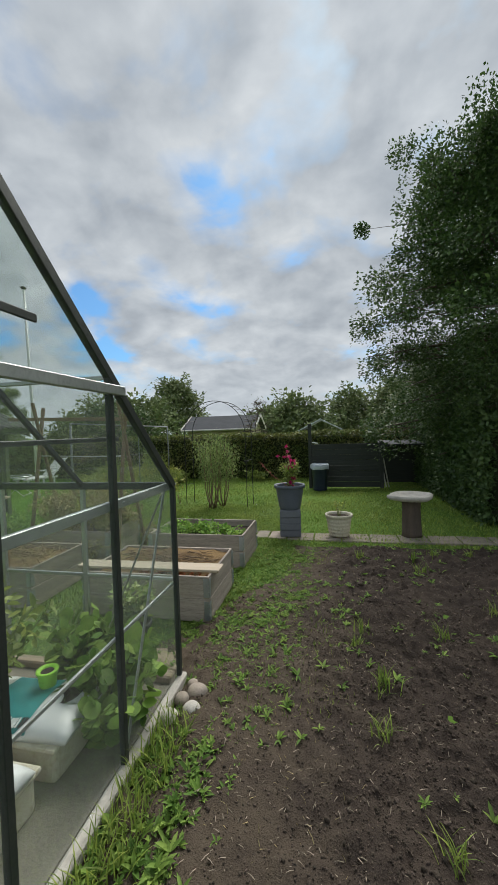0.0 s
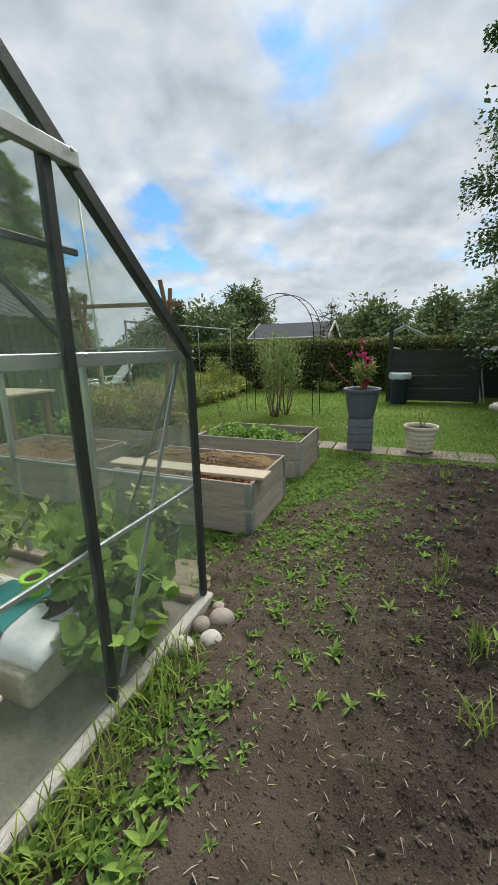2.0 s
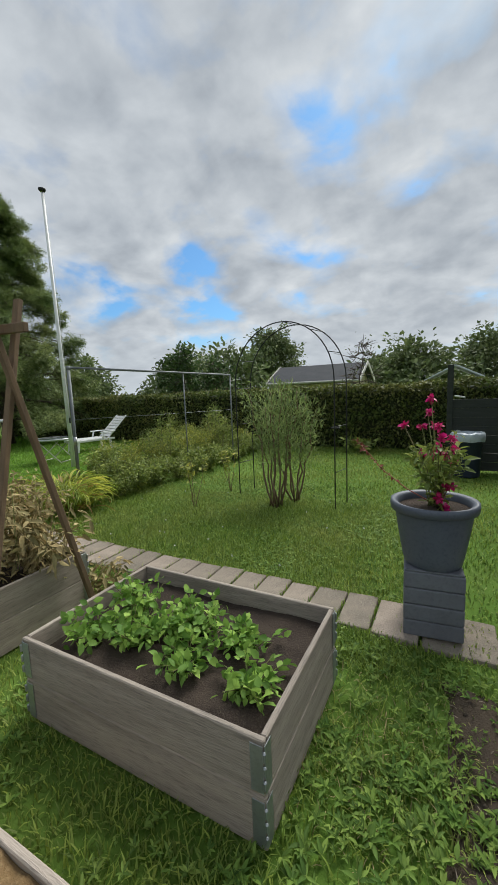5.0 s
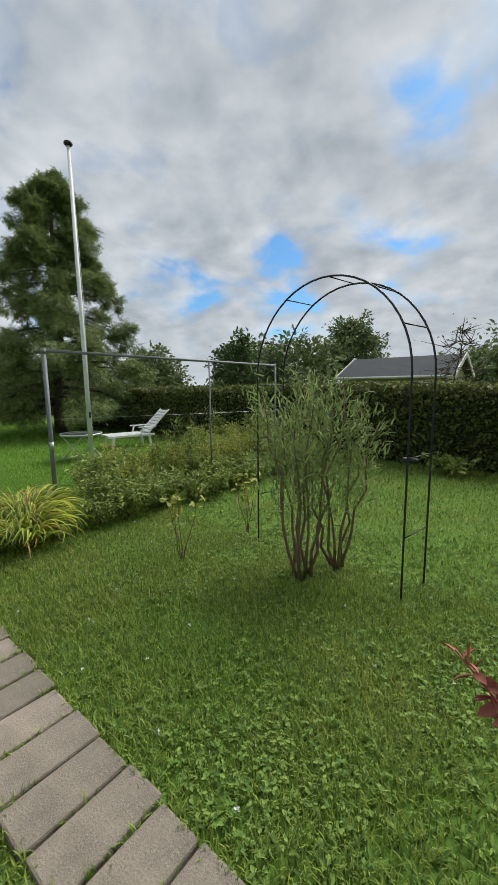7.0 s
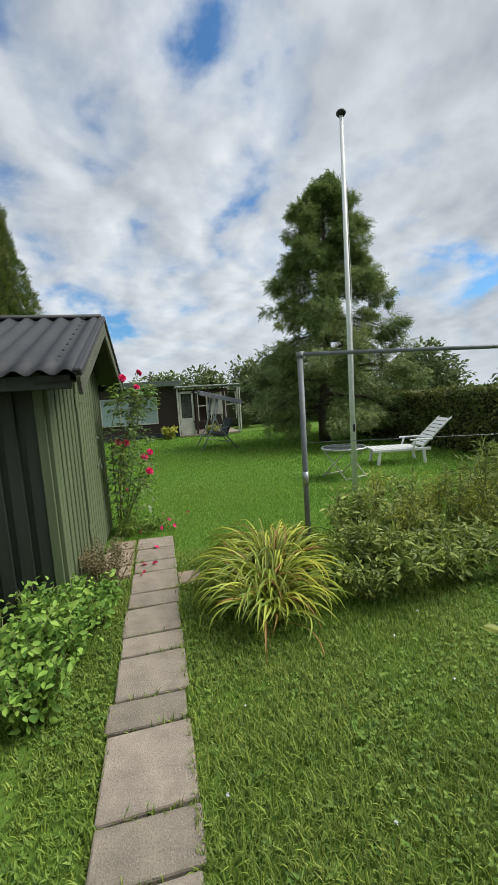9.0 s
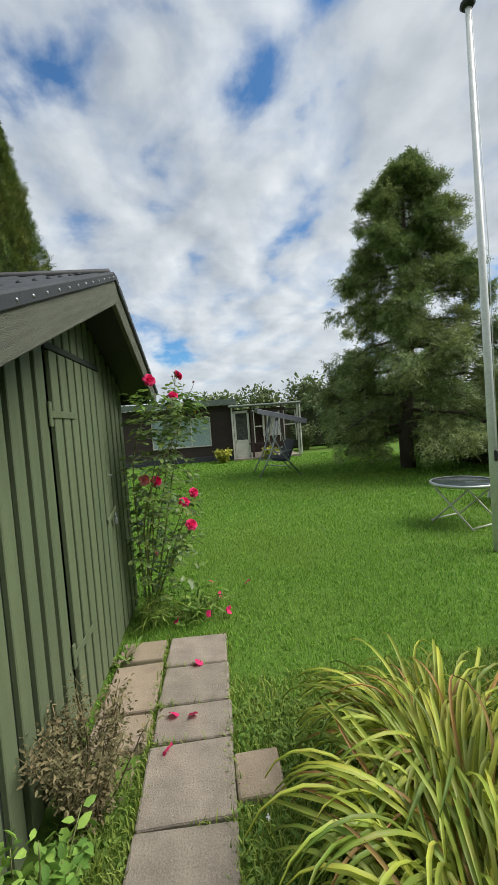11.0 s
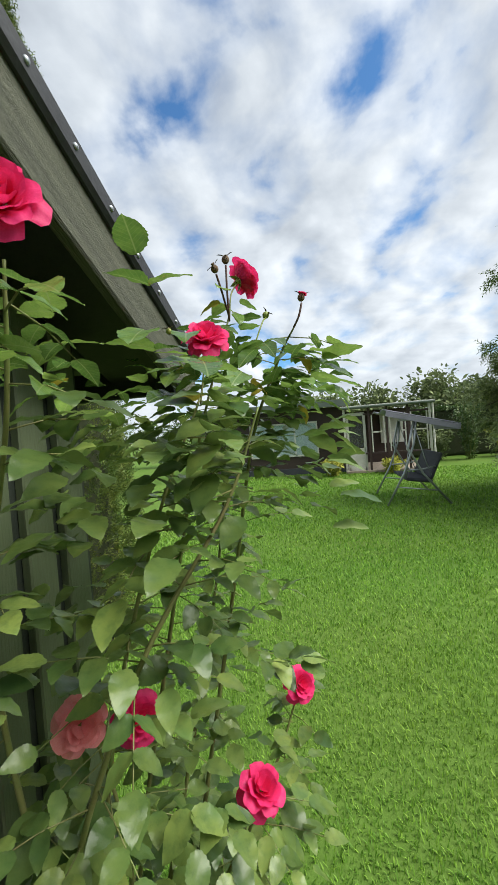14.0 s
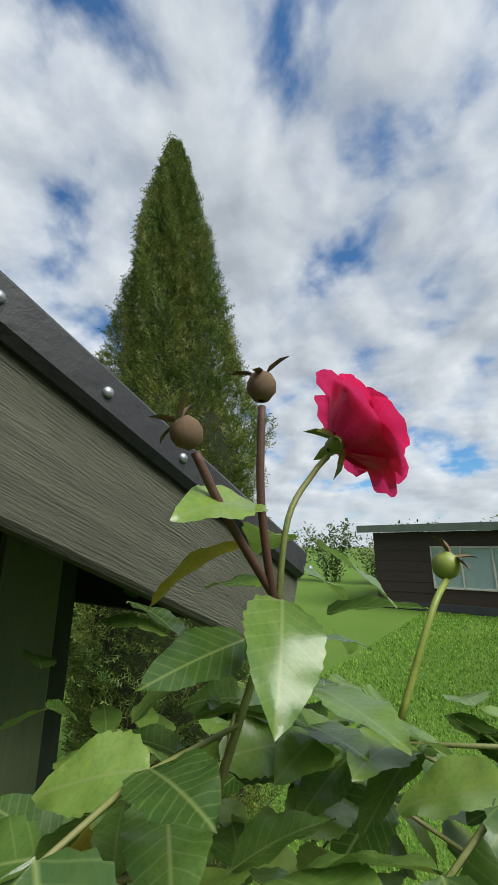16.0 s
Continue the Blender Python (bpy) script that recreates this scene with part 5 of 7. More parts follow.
def hedge(name, label, x0, x1, y0, y1, h, density=900, size=0.06, mat=None):
    """A clipped hedge: leaves in an uneven shell round a solid box coloured dark as inner shade."""
    t = thing(name, label, "hedge")
    n = int(density * ((x1 - x0) * (h + (y1 - y0)) + 2 * (y1 - y0) * h))
    x, y, z = rng.uniform(x0, x1, n), rng.uniform(y0, y1, n), rng.uniform(0.02, h, n)
    side = rng.random(n)
    wob = 0.16 * fbm(x, z, 0.9, 3, 14)
    depth = np.abs(rng.normal(0, 0.09, n))
    if x1 - x0 > y1 - y0:
        y = np.where(side < 0.5, y0 + depth + wob, y)
    else:
        x = np.where(side < 0.5, x0 + depth + wob, x)
    top = side > 0.62
    hh = h + 0.10 * fbm(x, y, 0.7, 3, 15) + 0.06 * fbm(x, y, 3.0, 2, 16)
    z = np.where(top, hh - np.abs(rng.normal(0, 0.06, n)), z * hh / h)
    V, F = leaf_cloud(np.stack([x, y, z], 1), size, LEAF, wide=0.75)
    V[:, 2] = np.maximum(V[:, 2], 0.0)
    part("foliage", fast_mesh(name + "_leaves", V, F), mat or M_HEDGE, t)
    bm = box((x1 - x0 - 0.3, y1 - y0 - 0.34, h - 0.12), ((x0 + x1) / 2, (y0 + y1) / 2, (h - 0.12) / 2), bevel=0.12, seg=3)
    part("inner_shade", bm, M_HEDGECORE, t, "solid dark core in place of inner twigs and shade")


hedge("back_hedge", "clipped hedge with green and bronze leaves", -17.0, 3.4, 12.75, 13.9, 1.5, 900, 0.075)
hedge("side_hedge", "tall dark green hedge along the garden side", 2.45, 3.7, 6.6, 12.7, 1.75, 1100, 0.075, M_TREE)
hedge("west_hedge", "dark hedge of shrubs at the far end of the lawn", -25.5, -24.2, 3.0, 16.0, 2.1, 260, 0.14, M_TREE)


# ---- trees ----
def tree(name, label, at, height, crown, leaves, size, mat, trunk=0.16, limbs=22, low=0.2, clump=0.35, squash=0.8, template=LEAF, shape=None, droop=0.1, twig=True, taper=0.0):
    """A tapered trunk with limbs; leaves hang in clumps at the ends of twigs."""
    t = thing(name, label, "tree", at)
    u = np.linspace(0, 1, 9)
    P = np.stack([0.05 * height * fbm(u, u * 0 + at[0], 2.0, 2, 3), 0.05 * height * fbm(u, u * 0 + at[1], 2.0, 2, 4), height * 0.92 * u], 1)
    P[0, :2] = 0
    V, F = tube_arrays(P, trunk * (1 - 0.9 * u), 10)
    part("trunk", smooth(fast_mesh(name + "_trunk", V, tri_only(F))), M_BARK, t)
    pieces, tips, ways, small = [], [], [], []
    for k in range(limbs):
        f = low + (1 - low) * (k + rng.random()) / limbs
        a = k * 2.4 + rng.uniform(-0.5, 0.5)
        r = crown * (shape(f) if shape else math.sin(math.pi * (0.18 + 0.8 * f)) ** 0.7) * rng.uniform(0.75, 1.15)
        i = min(7, int(f * 8)); q = P[i] + (P[i + 1] - P[i]) * (f * 8 - i)
        end = q + np.array([math.cos(a) * r, math.sin(a) * r, height * 0.06 * rng.uniform(-0.3, 1) - droop * r])
        mid = (q + end) / 2 + [0, 0, 0.08 * r]
        pieces.append(tube_arrays([q, mid, end], [trunk * 0.32 * (1.1 - f), trunk * 0.17 * (1.1 - f) + 0.006, 0.006], 6))
        for s in range(9):
            w = rng.uniform(0.3, 1.05)
            c = q + (end - q) * w + [0, 0, 0.08 * r * 4 * w * (1 - min(w, 1))] + rng.normal(0, clump * 0.62 * (1 - taper * f), 3) * [1, 1, squash]
            if twig:
                pieces.append(tube_arrays([q + (end - q) * max(0.1, w - 0.25), c], [0.012, 0.004], 4))
            tips.append(c); ways.append(unit(c - P[i] + [0, 0, 0.2])); small.append(1 - taper * f)
    V, F = joined(pieces)
    part("branchwork", smooth(fast_mesh(name + "_limbs", V, F)), M_BARK, t)["kind"] = "stuff"
    tips, ways = np.array(tips), np.array(ways)
    pick = rng.integers(0, len(tips), leaves)
    off = np.clip(rng.normal(0, 1, (leaves, 3)), -1.45, 1.45) * clump * 0.5 * (rng.uniform(0.4, 1.3, len(tips)) * np.array(small))[pick][:, None] * [1, 1, squash]
    C = tips[pick] + off
    C[:, 2] = np.maximum(C[:, 2], 0.12)
    V, F = leaf_cloud(C, size, template, ways[pick] * 0.6 + unit(off) * 0.5, droop=droop * 2, wide=1.0 if template is SPRAY else 0.7)
    part("crown", fast_mesh(name + "_crown", V, F), mat, t)
    return t


tree("garden_tree", "tall dark green broad-leaved tree beside the soil bed", (3.95, 9.3, 0), 8.2, 3.1, 210000, 0.068, M_TREE, 0.2, 76, low=0.1, clump=0.5, template=SMALL)
tree("garden_tree", "dark green tree overhanging the side hedge", (4.9, 6.2, 0), 7.6, 2.4, 70000, 0.065, M_TREE, 0.18, 34, low=0.15, clump=0.5, template=SMALL)
tree("shrub_tree", "dense dark shrub behind the fence", (3.9, 14.6, 0), 3.9, 1.7, 12000, 0.11, M_TREE, 0.12, 28, low=0.15, clump=0.45)
tree("hedge_tree", "green tree standing behind the fence", (6.4, 15.5, 0), 5.4, 2.4, 12000, 0.14, M_TREE, 0.14, 30, low=0.15, clump=0.6)
tree("round_tree", "light green round tree behind the neighbouring house", (-16.5, 39.5, 0), 7.4, 3.6, 11000, 0.3, M_FAR, 0.2, 34, low=0.25, clump=0.75)
tree("slim_tree", "dark slim tree rising above the hedge", (-8.9, 14.6, 0), 3.2, 0.55, 1500, 0.13, M_TREE, 0.05, 20, low=0.4, clump=0.22)
tree("slim_tree", "dark slim tree rising above the hedge", (-9.8, 14.9, 0), 3.0, 0.5, 1200, 0.13, M_TREE, 0.05, 18, low=0.4, clump=0.2)
tree("slim_tree", "dark bushy tree rising above the hedge", (-8.0, 15.2, 0), 2.7, 0.8, 1600, 0.13, M_TREE, 0.06, 18, low=0.3, clump=0.3)
for k in range(5):
    tree("far_tree", "distant green tree on the skyline", (8.5 - 3.4 * k + rng.uniform(-1, 1), 33 + 3 * (k % 3), 0), 6.4 - 0.75 * k, 3.0, 5200, 0.34, M_FAR, 0.2, 26, low=0.2, clump=0.9, twig=False)
for k in range(6):
    tree("far_tree", "distant green tree behind the summer house", (-31 - 2.5 * (k % 2), 6.5 + 3.3 * k, 0), rng.uniform(3.2, 4.3), 2.4, 4200, 0.3, M_FAR, 0.2, 24, low=0.2, clump=0.8, twig=False)
for k in range(7):
    tree("far_tree", "distant green tree beyond the hedge", (-13 - 4.2 * k, 24 + 2.5 * (k % 3), 0), rng.uniform(3.2, 4.4), 2.4, 3200, 0.3, M_FAR, 0.2, 22, low=0.2, clump=0.8, twig=False)
tree("conifer", "large dark conifer with drooping green sprays", (-14.0, 11.2, 0), 8.6, 3.05, 60000, 0.21, M_FIR, 0.2, 72, low=0.09, clump=0.38, template=SPRAY, droop=0.26,
     shape=lambda f: 1.15 * (1 - f) ** 0.7 * (0.9 + 0.1 * math.sin(f * 23)) * min(1, 0.62 + 2.2 * f) + 0.03, taper=0.62)


def thuja():
    t = thing("columnar_thuja", "tall dense green thuja cone behind the shed", "tree", (-9.13, 3.70, 0))
    t.matrix_basis = pose(-9.13, 3.70, 0, 1.6, 1.9, 0)
    H, R = 5.72, 0.66
    prof = lambda u: R * np.clip((1 - u) * 1.85, 0, 1) ** 0.72 * (0.86 + 0.14 * np.sin(np.pi * np.clip(u * 1.6, 0, 1)))
    n = 50000
    u, a = rng.random(n) ** 0.85, rng.uniform(0, 2 * np.pi, n)
    lump = 1 + 0.4 * fbm(np.cos(a) * 4 + 9, u * 14 + np.sin(a) * 4, 1.0, 3, 41)
    r = prof(u) * lump - np.abs(rng.normal(0, 0.045, n))
    P = np.stack([np.cos(a) * r, np.sin(a) * r, 0.05 + u * H], 1)
    out = np.stack([np.cos(a) * 0.7, np.sin(a) * 0.7, np.ones(n)], 1)
    V, F = leaf_cloud(P, 0.075, SPRAY, out, 0.0, wide=1.0)
    part("crown", fast_mesh("thuja_crown", V, F), M_THUJA, t)
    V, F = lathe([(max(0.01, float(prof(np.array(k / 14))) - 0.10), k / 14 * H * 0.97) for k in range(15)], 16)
    part("inner_shade", smooth(fast_mesh("thuja_core", V, tri_only(F))), M_HEDGECORE, t, "solid dark cone in place of inner twigs and shade")
    tube("trunk", [(0, 0, 0), (0, 0, 2.5)], [0.09, 0.05], M_BARK, t)


thuja()


# ---- lawn things: arch, saplings, shrub ----
def rose_arch():
    t = thing("garden_arch", "black metal rose arch standing on the lawn", "arch")
    right, left = np.array([-1.685, 7.88]), np.array([-3.14, 8.13])
    side = np.array([0.06, 0.335])
    r = np.linalg.norm(left - right) / 2
    mid = (left + right) / 2
    d = (right - left) / (2 * r)
    for k in (0, 1):
        c = mid + side * k
        pts = [(*(c + d * r), -0.1), (*(c + d * r), 0.8)]
        pts += [(*(c + d * r * math.cos(a)), 1.56 + r * math.sin(a)) for a in np.linspace(0, math.pi, 25)]
        pts += [(*(c - d * r), 0.8), (*(c - d * r), -0.1)]
        tube("hoop", pts, 0.0075, M_BLACK, t, 8)
    for a in (0.45, 0.95, 1.5, 2.1, 2.7):
        p = mid + d * r * math.cos(a)
        z = 1.56 + r * math.sin(a)
        tube("rung", [(*p, z), (*(p + side), z)], 0.005, M_BLACK, t, 6)
    for z in (0.45, 1.0, 1.5):
        for s in (-1, 1):
            p = mid + s * d * r
            tube("rung", [(*p, z), (*(p + side), z)], 0.005, M_BLACK, t, 6)
    part("clamp", box((0.10, 0.05, 0.02), (-1.70, 7.98, 0.98), bevel=0.005), M_BLACK, t)


rose_arch()


def willowy_shrub(at, h, stems, label):
    t = thing("fine_leaved_shrub", label, "shrub", (*at, 0))
    pieces, spots, ways = [], [], []
    for s in range(stems):
        a = s * 2.4 + rng.uniform(-0.4, 0.4)
        r = 0.30 * rng.uniform(0.35, 1)
        u = np.linspace(0, 1, 8)
        hh = h * rng.uniform(0.75, 1.0)
        P = np.stack([np.cos(a) * (0.05 + r * u ** 0.8) + 0.02 * rng.normal(size=8), np.sin(a) * (0.05 + r * u ** 0.8) + 0.02 * rng.normal(size=8), hh * u], 1)
        pieces.append(tube_arrays(P, np.linspace(0.014, 0.003, 8), 6))
        k = 230
        w = 2.6 + 4.39 * rng.random(k) ** 0.8
        i0 = w.astype(int)
        spots.append(P[i0] + (P[i0 + 1] - P[i0]) * (w - i0)[:, None] + rng.normal(0, 0.07, (k, 3)))
        ways.append(np.tile([math.cos(a) * 0.4, math.sin(a) * 0.4, 0.8], (k, 1)))
    V, F = joined(pieces)
    part("stemwork", smooth(fast_mesh("shrub_stems", V, F)), M_TWIG, t)["kind"] = "stuff"
    V, F = leaf_cloud(np.vstack(spots), 0.07, BLADE, np.vstack(ways), 0.0, wide=0.16)
    part("foliage", fast_mesh("shrub_leaves", V, F), M_WILLOW, t)["kind"] = "stuff"


willowy_shrub((-2.40, 7.75), 1.6, 8, "fine-leaved green shrub with brown stems under the arch")
willowy_shrub((-2.27, 8.05), 1.45, 6, "fine-leaved green shrub with brown stems under the arch")
leafy("currant_sapling", "small yellow-green sapling on the lawn", "plant", (-3.38, 7.35, 0), 0.62, 0.14, 60, 0.06, M_GOLD, 4, stem_mat=M_TWIG, base=0.55)
leafy("currant_sapling", "small yellow-green sapling on the lawn", "plant", (-3.34, 8.21, 0), 0.62, 0.14, 60, 0.06, M_GOLD, 4, stem_mat=M_TWIG, base=0.45)
leafy("grey_leaf_clump", "low grey-green leafy clump on the lawn", "plant", (-2.2, 12.2, 0), 0.3, 0.4, 200, 0.12, M_PEREN, 12)


# ---- perennial bed ----
def perennials():
    kinds = [("goldenrod_plant", "tall yellow-green goldenrod in the perennial bed", M_GOLD, 0.8, 0.22, 600, 0.06, 0.28),
             ("aster_plant", "green leafy aster clump in the perennial bed", M_PEREN, 0.62, 0.32, 820, 0.055, 0.4),
             ("peony_plant", "low dark green leafy perennial with yellowing leaves", M_PEREN, 0.42, 0.34, 820, 0.055, 0.5),
             ("phlox_plant", "upright green perennial stems in the flower bed", M_PEREN, 0.9, 0.2, 420, 0.07, 0.25)]
    made = []
    for name, label, m, h, r, n, s, w in kinds:
        made.append(leafy(name, label, "plant", (0, 0, 0), h, r, n, s, m, 13, wide=w, group="perennial bed"))
    spots = []
    for gx in np.arange(-7.4, -4.45, 0.33):
        for gy in np.arange(6.95, 12.2, 0.36):
            spots.append((gx + rng.uniform(-0.15, 0.15), gy + rng.uniform(-0.15, 0.15)))
    first = [False] * 4
    for x, y in spots:
        if (x + 5.31) ** 2 + (y - 7.155) ** 2 < 0.02 or (x < -5.9 and y > 7.9 and y < 11.0) or y < 7.0 + 1.35 * (-5.05 - x) or (y < 7.2 and x < -4.55):
            continue
        edge = x > -4.95
        k = 2 if (edge and rng.random() < 0.75) else int(rng.choice([0, 1, 3, 2, 2, 1, 0], 1)[0])
        m = pose(x, y, 0, 0, 0, rng.uniform(0, 360)) @ Matrix.Scale(rng.uniform(0.78, 1.16) * (0.9 if edge else 1.02), 4)
        if not first[k]:
            made[k].matrix_basis = m; first[k] = True
        else:
            copy_thing(made[k], m)


perennials()


def daylily(at, n, label, length=0.72):
    t = thing("daylily_clump", label, "plant", (*at, 0))
    a = rng.uniform(0, 2 * np.pi, n)
    r = 0.16 * np.sqrt(rng.random(n))
    along = np.stack([np.cos(a), np.sin(a), rng.normal(0, 0.12, n)], 1)
    nrm = np.tile([0, 0, 1.0], (n, 1)) + rng.normal(0, 0.3, (n, 3))
    P = np.stack([np.cos(a) * r, np.sin(a) * r, np.zeros(n)], 1)
    L = length * rng.uniform(0.55, 1.15, n)
    V, F = stamp(STRAP, frames(along, nrm), P, L, np.full(n, 0.016))
    V[:, 2] = np.maximum(V[:, 2], 0.01)
    part("foliage", smooth(fast_mesh("lily_leaves", V, F)), M_LILY, t)["kind"] = "stuff"
    k = n // 7
    V, F = stamp(STRAP, frames(along[:k] + rng.normal(0, 0.3, (k, 3)), nrm[:k]), P[:k], L[:k] * 0.9, np.full(k, 0.013))
    V[:, 2] = np.maximum(V[:, 2], 0.01)
    part("withered_foliage", smooth(fast_mesh("withered_lily", V, F)), M_WITHER, t, "orange-brown withered leaves")["kind"] = "stuff"


daylily((-5.05, 6.72), 330, "arching yellow-green daylily leaves beside the path", 0.62)
daylily((-4.78, 6.62), 230, "arching yellow-green daylily leaves beside the path", 0.55)
daylily((-5.4, 6.85), 240, "arching yellow-green daylily leaves beside the path", 0.58)
for px, py, ph, pr, pn in ((-5.0, 5.42, 0.36, 0.22, 700), (-4.66, 5.3, 0.46, 0.34, 950), (-4.5, 5.0, 0.42, 0.32, 800), (-4.95, 5.15, 0.45, 0.25, 700), (-4.2, 5.25, 0.36, 0.25, 600)):
    leafy("mint_clump", "bushy bright green mint growing beside the path", "plant", (px, py, 0), ph, pr, pn, 0.045, M_MINT, 26, wide=0.75, group="mint beside the path")
leafy("faded_herb", "faded brown herb beside the shed wall", "plant", (-5.48, 5.43, 0), 0.46, 0.24, 4200, 0.02, M_HERB, 34, stem_mat=M_HERB, wide=0.6)
leafy("shed_climber", "dark climbing weed against the shed side", "plant", (-4.9, 4.7, 0), 1.0, 0.12, 160, 0.06, M_WEED, 5)


def pipe_frame():
    t = thing("pipe_pergola", "grey steel pipe pergola over the perennial bed", "pergola")
    a, b = (-5.31, 7.155), (-4.58, 10.43)
    tube("pipe", [(*a, 0.0), (*a, 1.9)], 0.024, M_PIPE, t, 12)
    tube("pipe", [(*a, 1.895), (*b, 1.82)], 0.017, M_PIPE, t, 10)
    tube("pipe", [(*b, 0.0), (*b, 1.82)], 0.013, M_PIPE, t, 10)
    m = (-4.85, 9.2)
    tube("pipe", [(*m, 0.0), (*m, 1.84)], 0.011, M_PIPE, t, 8)
    tube("elbow", [(a[0], a[1], 1.86), (a[0], a[1], 1.915)], 0.031, M_PIPE, t, 12)
    tube("sleeve", [(*a, 0.78), (*a, 0.90)], 0.026, M_STEEL, t, 12, "bare steel sleeve")
    tube("wire", [(*a, 1.15), (-4.95, 8.8, 1.12), (*b, 1.1)], 0.002, M_STEEL, t, 4)


pipe_frame()


def flagpole():
    t = thing("flagpole", "white flagpole with a dark flat cap", "flagpole", (-7.93, 8.97, 0))
    tube("pole", [(0.24, -0.09, 0), (0.13, -0.045, 2.5), (0, 0, 5.66)], [0.045, 0.038, 0.026], M_WHITE, t, 14)
    V, F = lathe([(0.0, 5.64), (0.05, 5.645), (0.075, 5.675), (0.07, 5.70), (0.0, 5.715)], 18)
    part("cap", smooth(fast_mesh("pole_cap", V, tri_only(F))), M_BLACK, t, "dark mushroom-shaped cap")
    tube("halyard", [(0.26, -0.07, 0.9), (0.17, -0.01, 3.2), (0.035, 0.01, 5.62)], 0.004, M_WHITE, t, 5, "thin white line")
    part("cleat", box((0.03, 0.12, 0.03), (0.25, -0.08, 1.0), (90, 0, 0), bevel=0.008), M_BLACK, t)


flagpole()


def garden_table():
    t = thing("folding_table", "round garden table with dark top and pale folding legs", "table", (-8.72, 9.22, 0), 20)
    V, F = lathe([(0.0, 0.52), (0.385, 0.52), (0.40, 0.528), (0.40, 0.55), (0.388, 0.556), (0.0, 0.554)], 34)
    part("tabletop", fast_mesh("table_top", V, tri_only(F)), M_GLASSTOP, t, "dark glass top")
    V, F = lathe([(0.385, 0.515), (0.412, 0.52), (0.415, 0.55), (0.404, 0.562), (0.385, 0.558)], 34)
    part("rim", smooth(fast_mesh("table_rim", V, tri_only(F))), M_ALU, t)
    for s in (-1, 1):
        for k in (-1, 1):
            tube("leg", [(0.30 * s, 0.26 * k, 0.0), (-0.26 * s, 0.26 * k - 0.012 * s, 0.52)], 0.012, M_WHITEWOOD, t, 8)
        tube("foot_bar", [(0.30 * s, -0.26, 0.03), (0.30 * s, 0.26, 0.03)], 0.01, M_WHITEWOOD, t, 8)


garden_table()


def lounger():
    t = thing("sun_lounger", "white plastic sun lounger with raised slatted backrest", "lounger", (-9.45, 10.98, 0), 77)
    for y in (-0.27, 0.27):
        part("side_rail", box((1.2, 0.05, 0.06), (-0.15, y, 0.30), bevel=0.012, seg=2), M_WHITE, t)
        for x in (-0.62, 0.32):
            part("leg", box((0.06, 0.05, 0.29), (x, y, 0.145), (0, 6 if x < 0 else -6, 0), bevel=0.012, seg=2), M_WHITE, t)
        part("armrest", box((0.46, 0.05, 0.03), (0.25, y * 1.12, 0.5), bevel=0.012, seg=2), M_WHITE, t)
        part("arm_post", box((0.04, 0.04, 0.2), (0.1, y * 1.12, 0.4), (0, 15, 0), bevel=0.01), M_WHITE, t)
    for k in range(9):
        part("slat", box((0.085, 0.52, 0.02), (-0.7 + 0.105 * k, 0, 0.335), bevel=0.006), M_WHITE, t)
    c, s = math.cos(radians(44)), math.sin(radians(44))
    for k in range(8):
        d = 0.06 + 0.1 * k
        part("back_slat", box((0.085, 0.50, 0.02), (0.28 + c * d, 0, 0.34 + s * d), (0, -44, 0), bevel=0.006), M_WHITE, t)
    for y in (-0.25, 0.25):
        part("back_rail", box((0.86, 0.035, 0.035), (0.28 + c * 0.42, y, 0.33 + s * 0.42), (0, -44, 0), bevel=0.01), M_WHITE, t)


lounger()


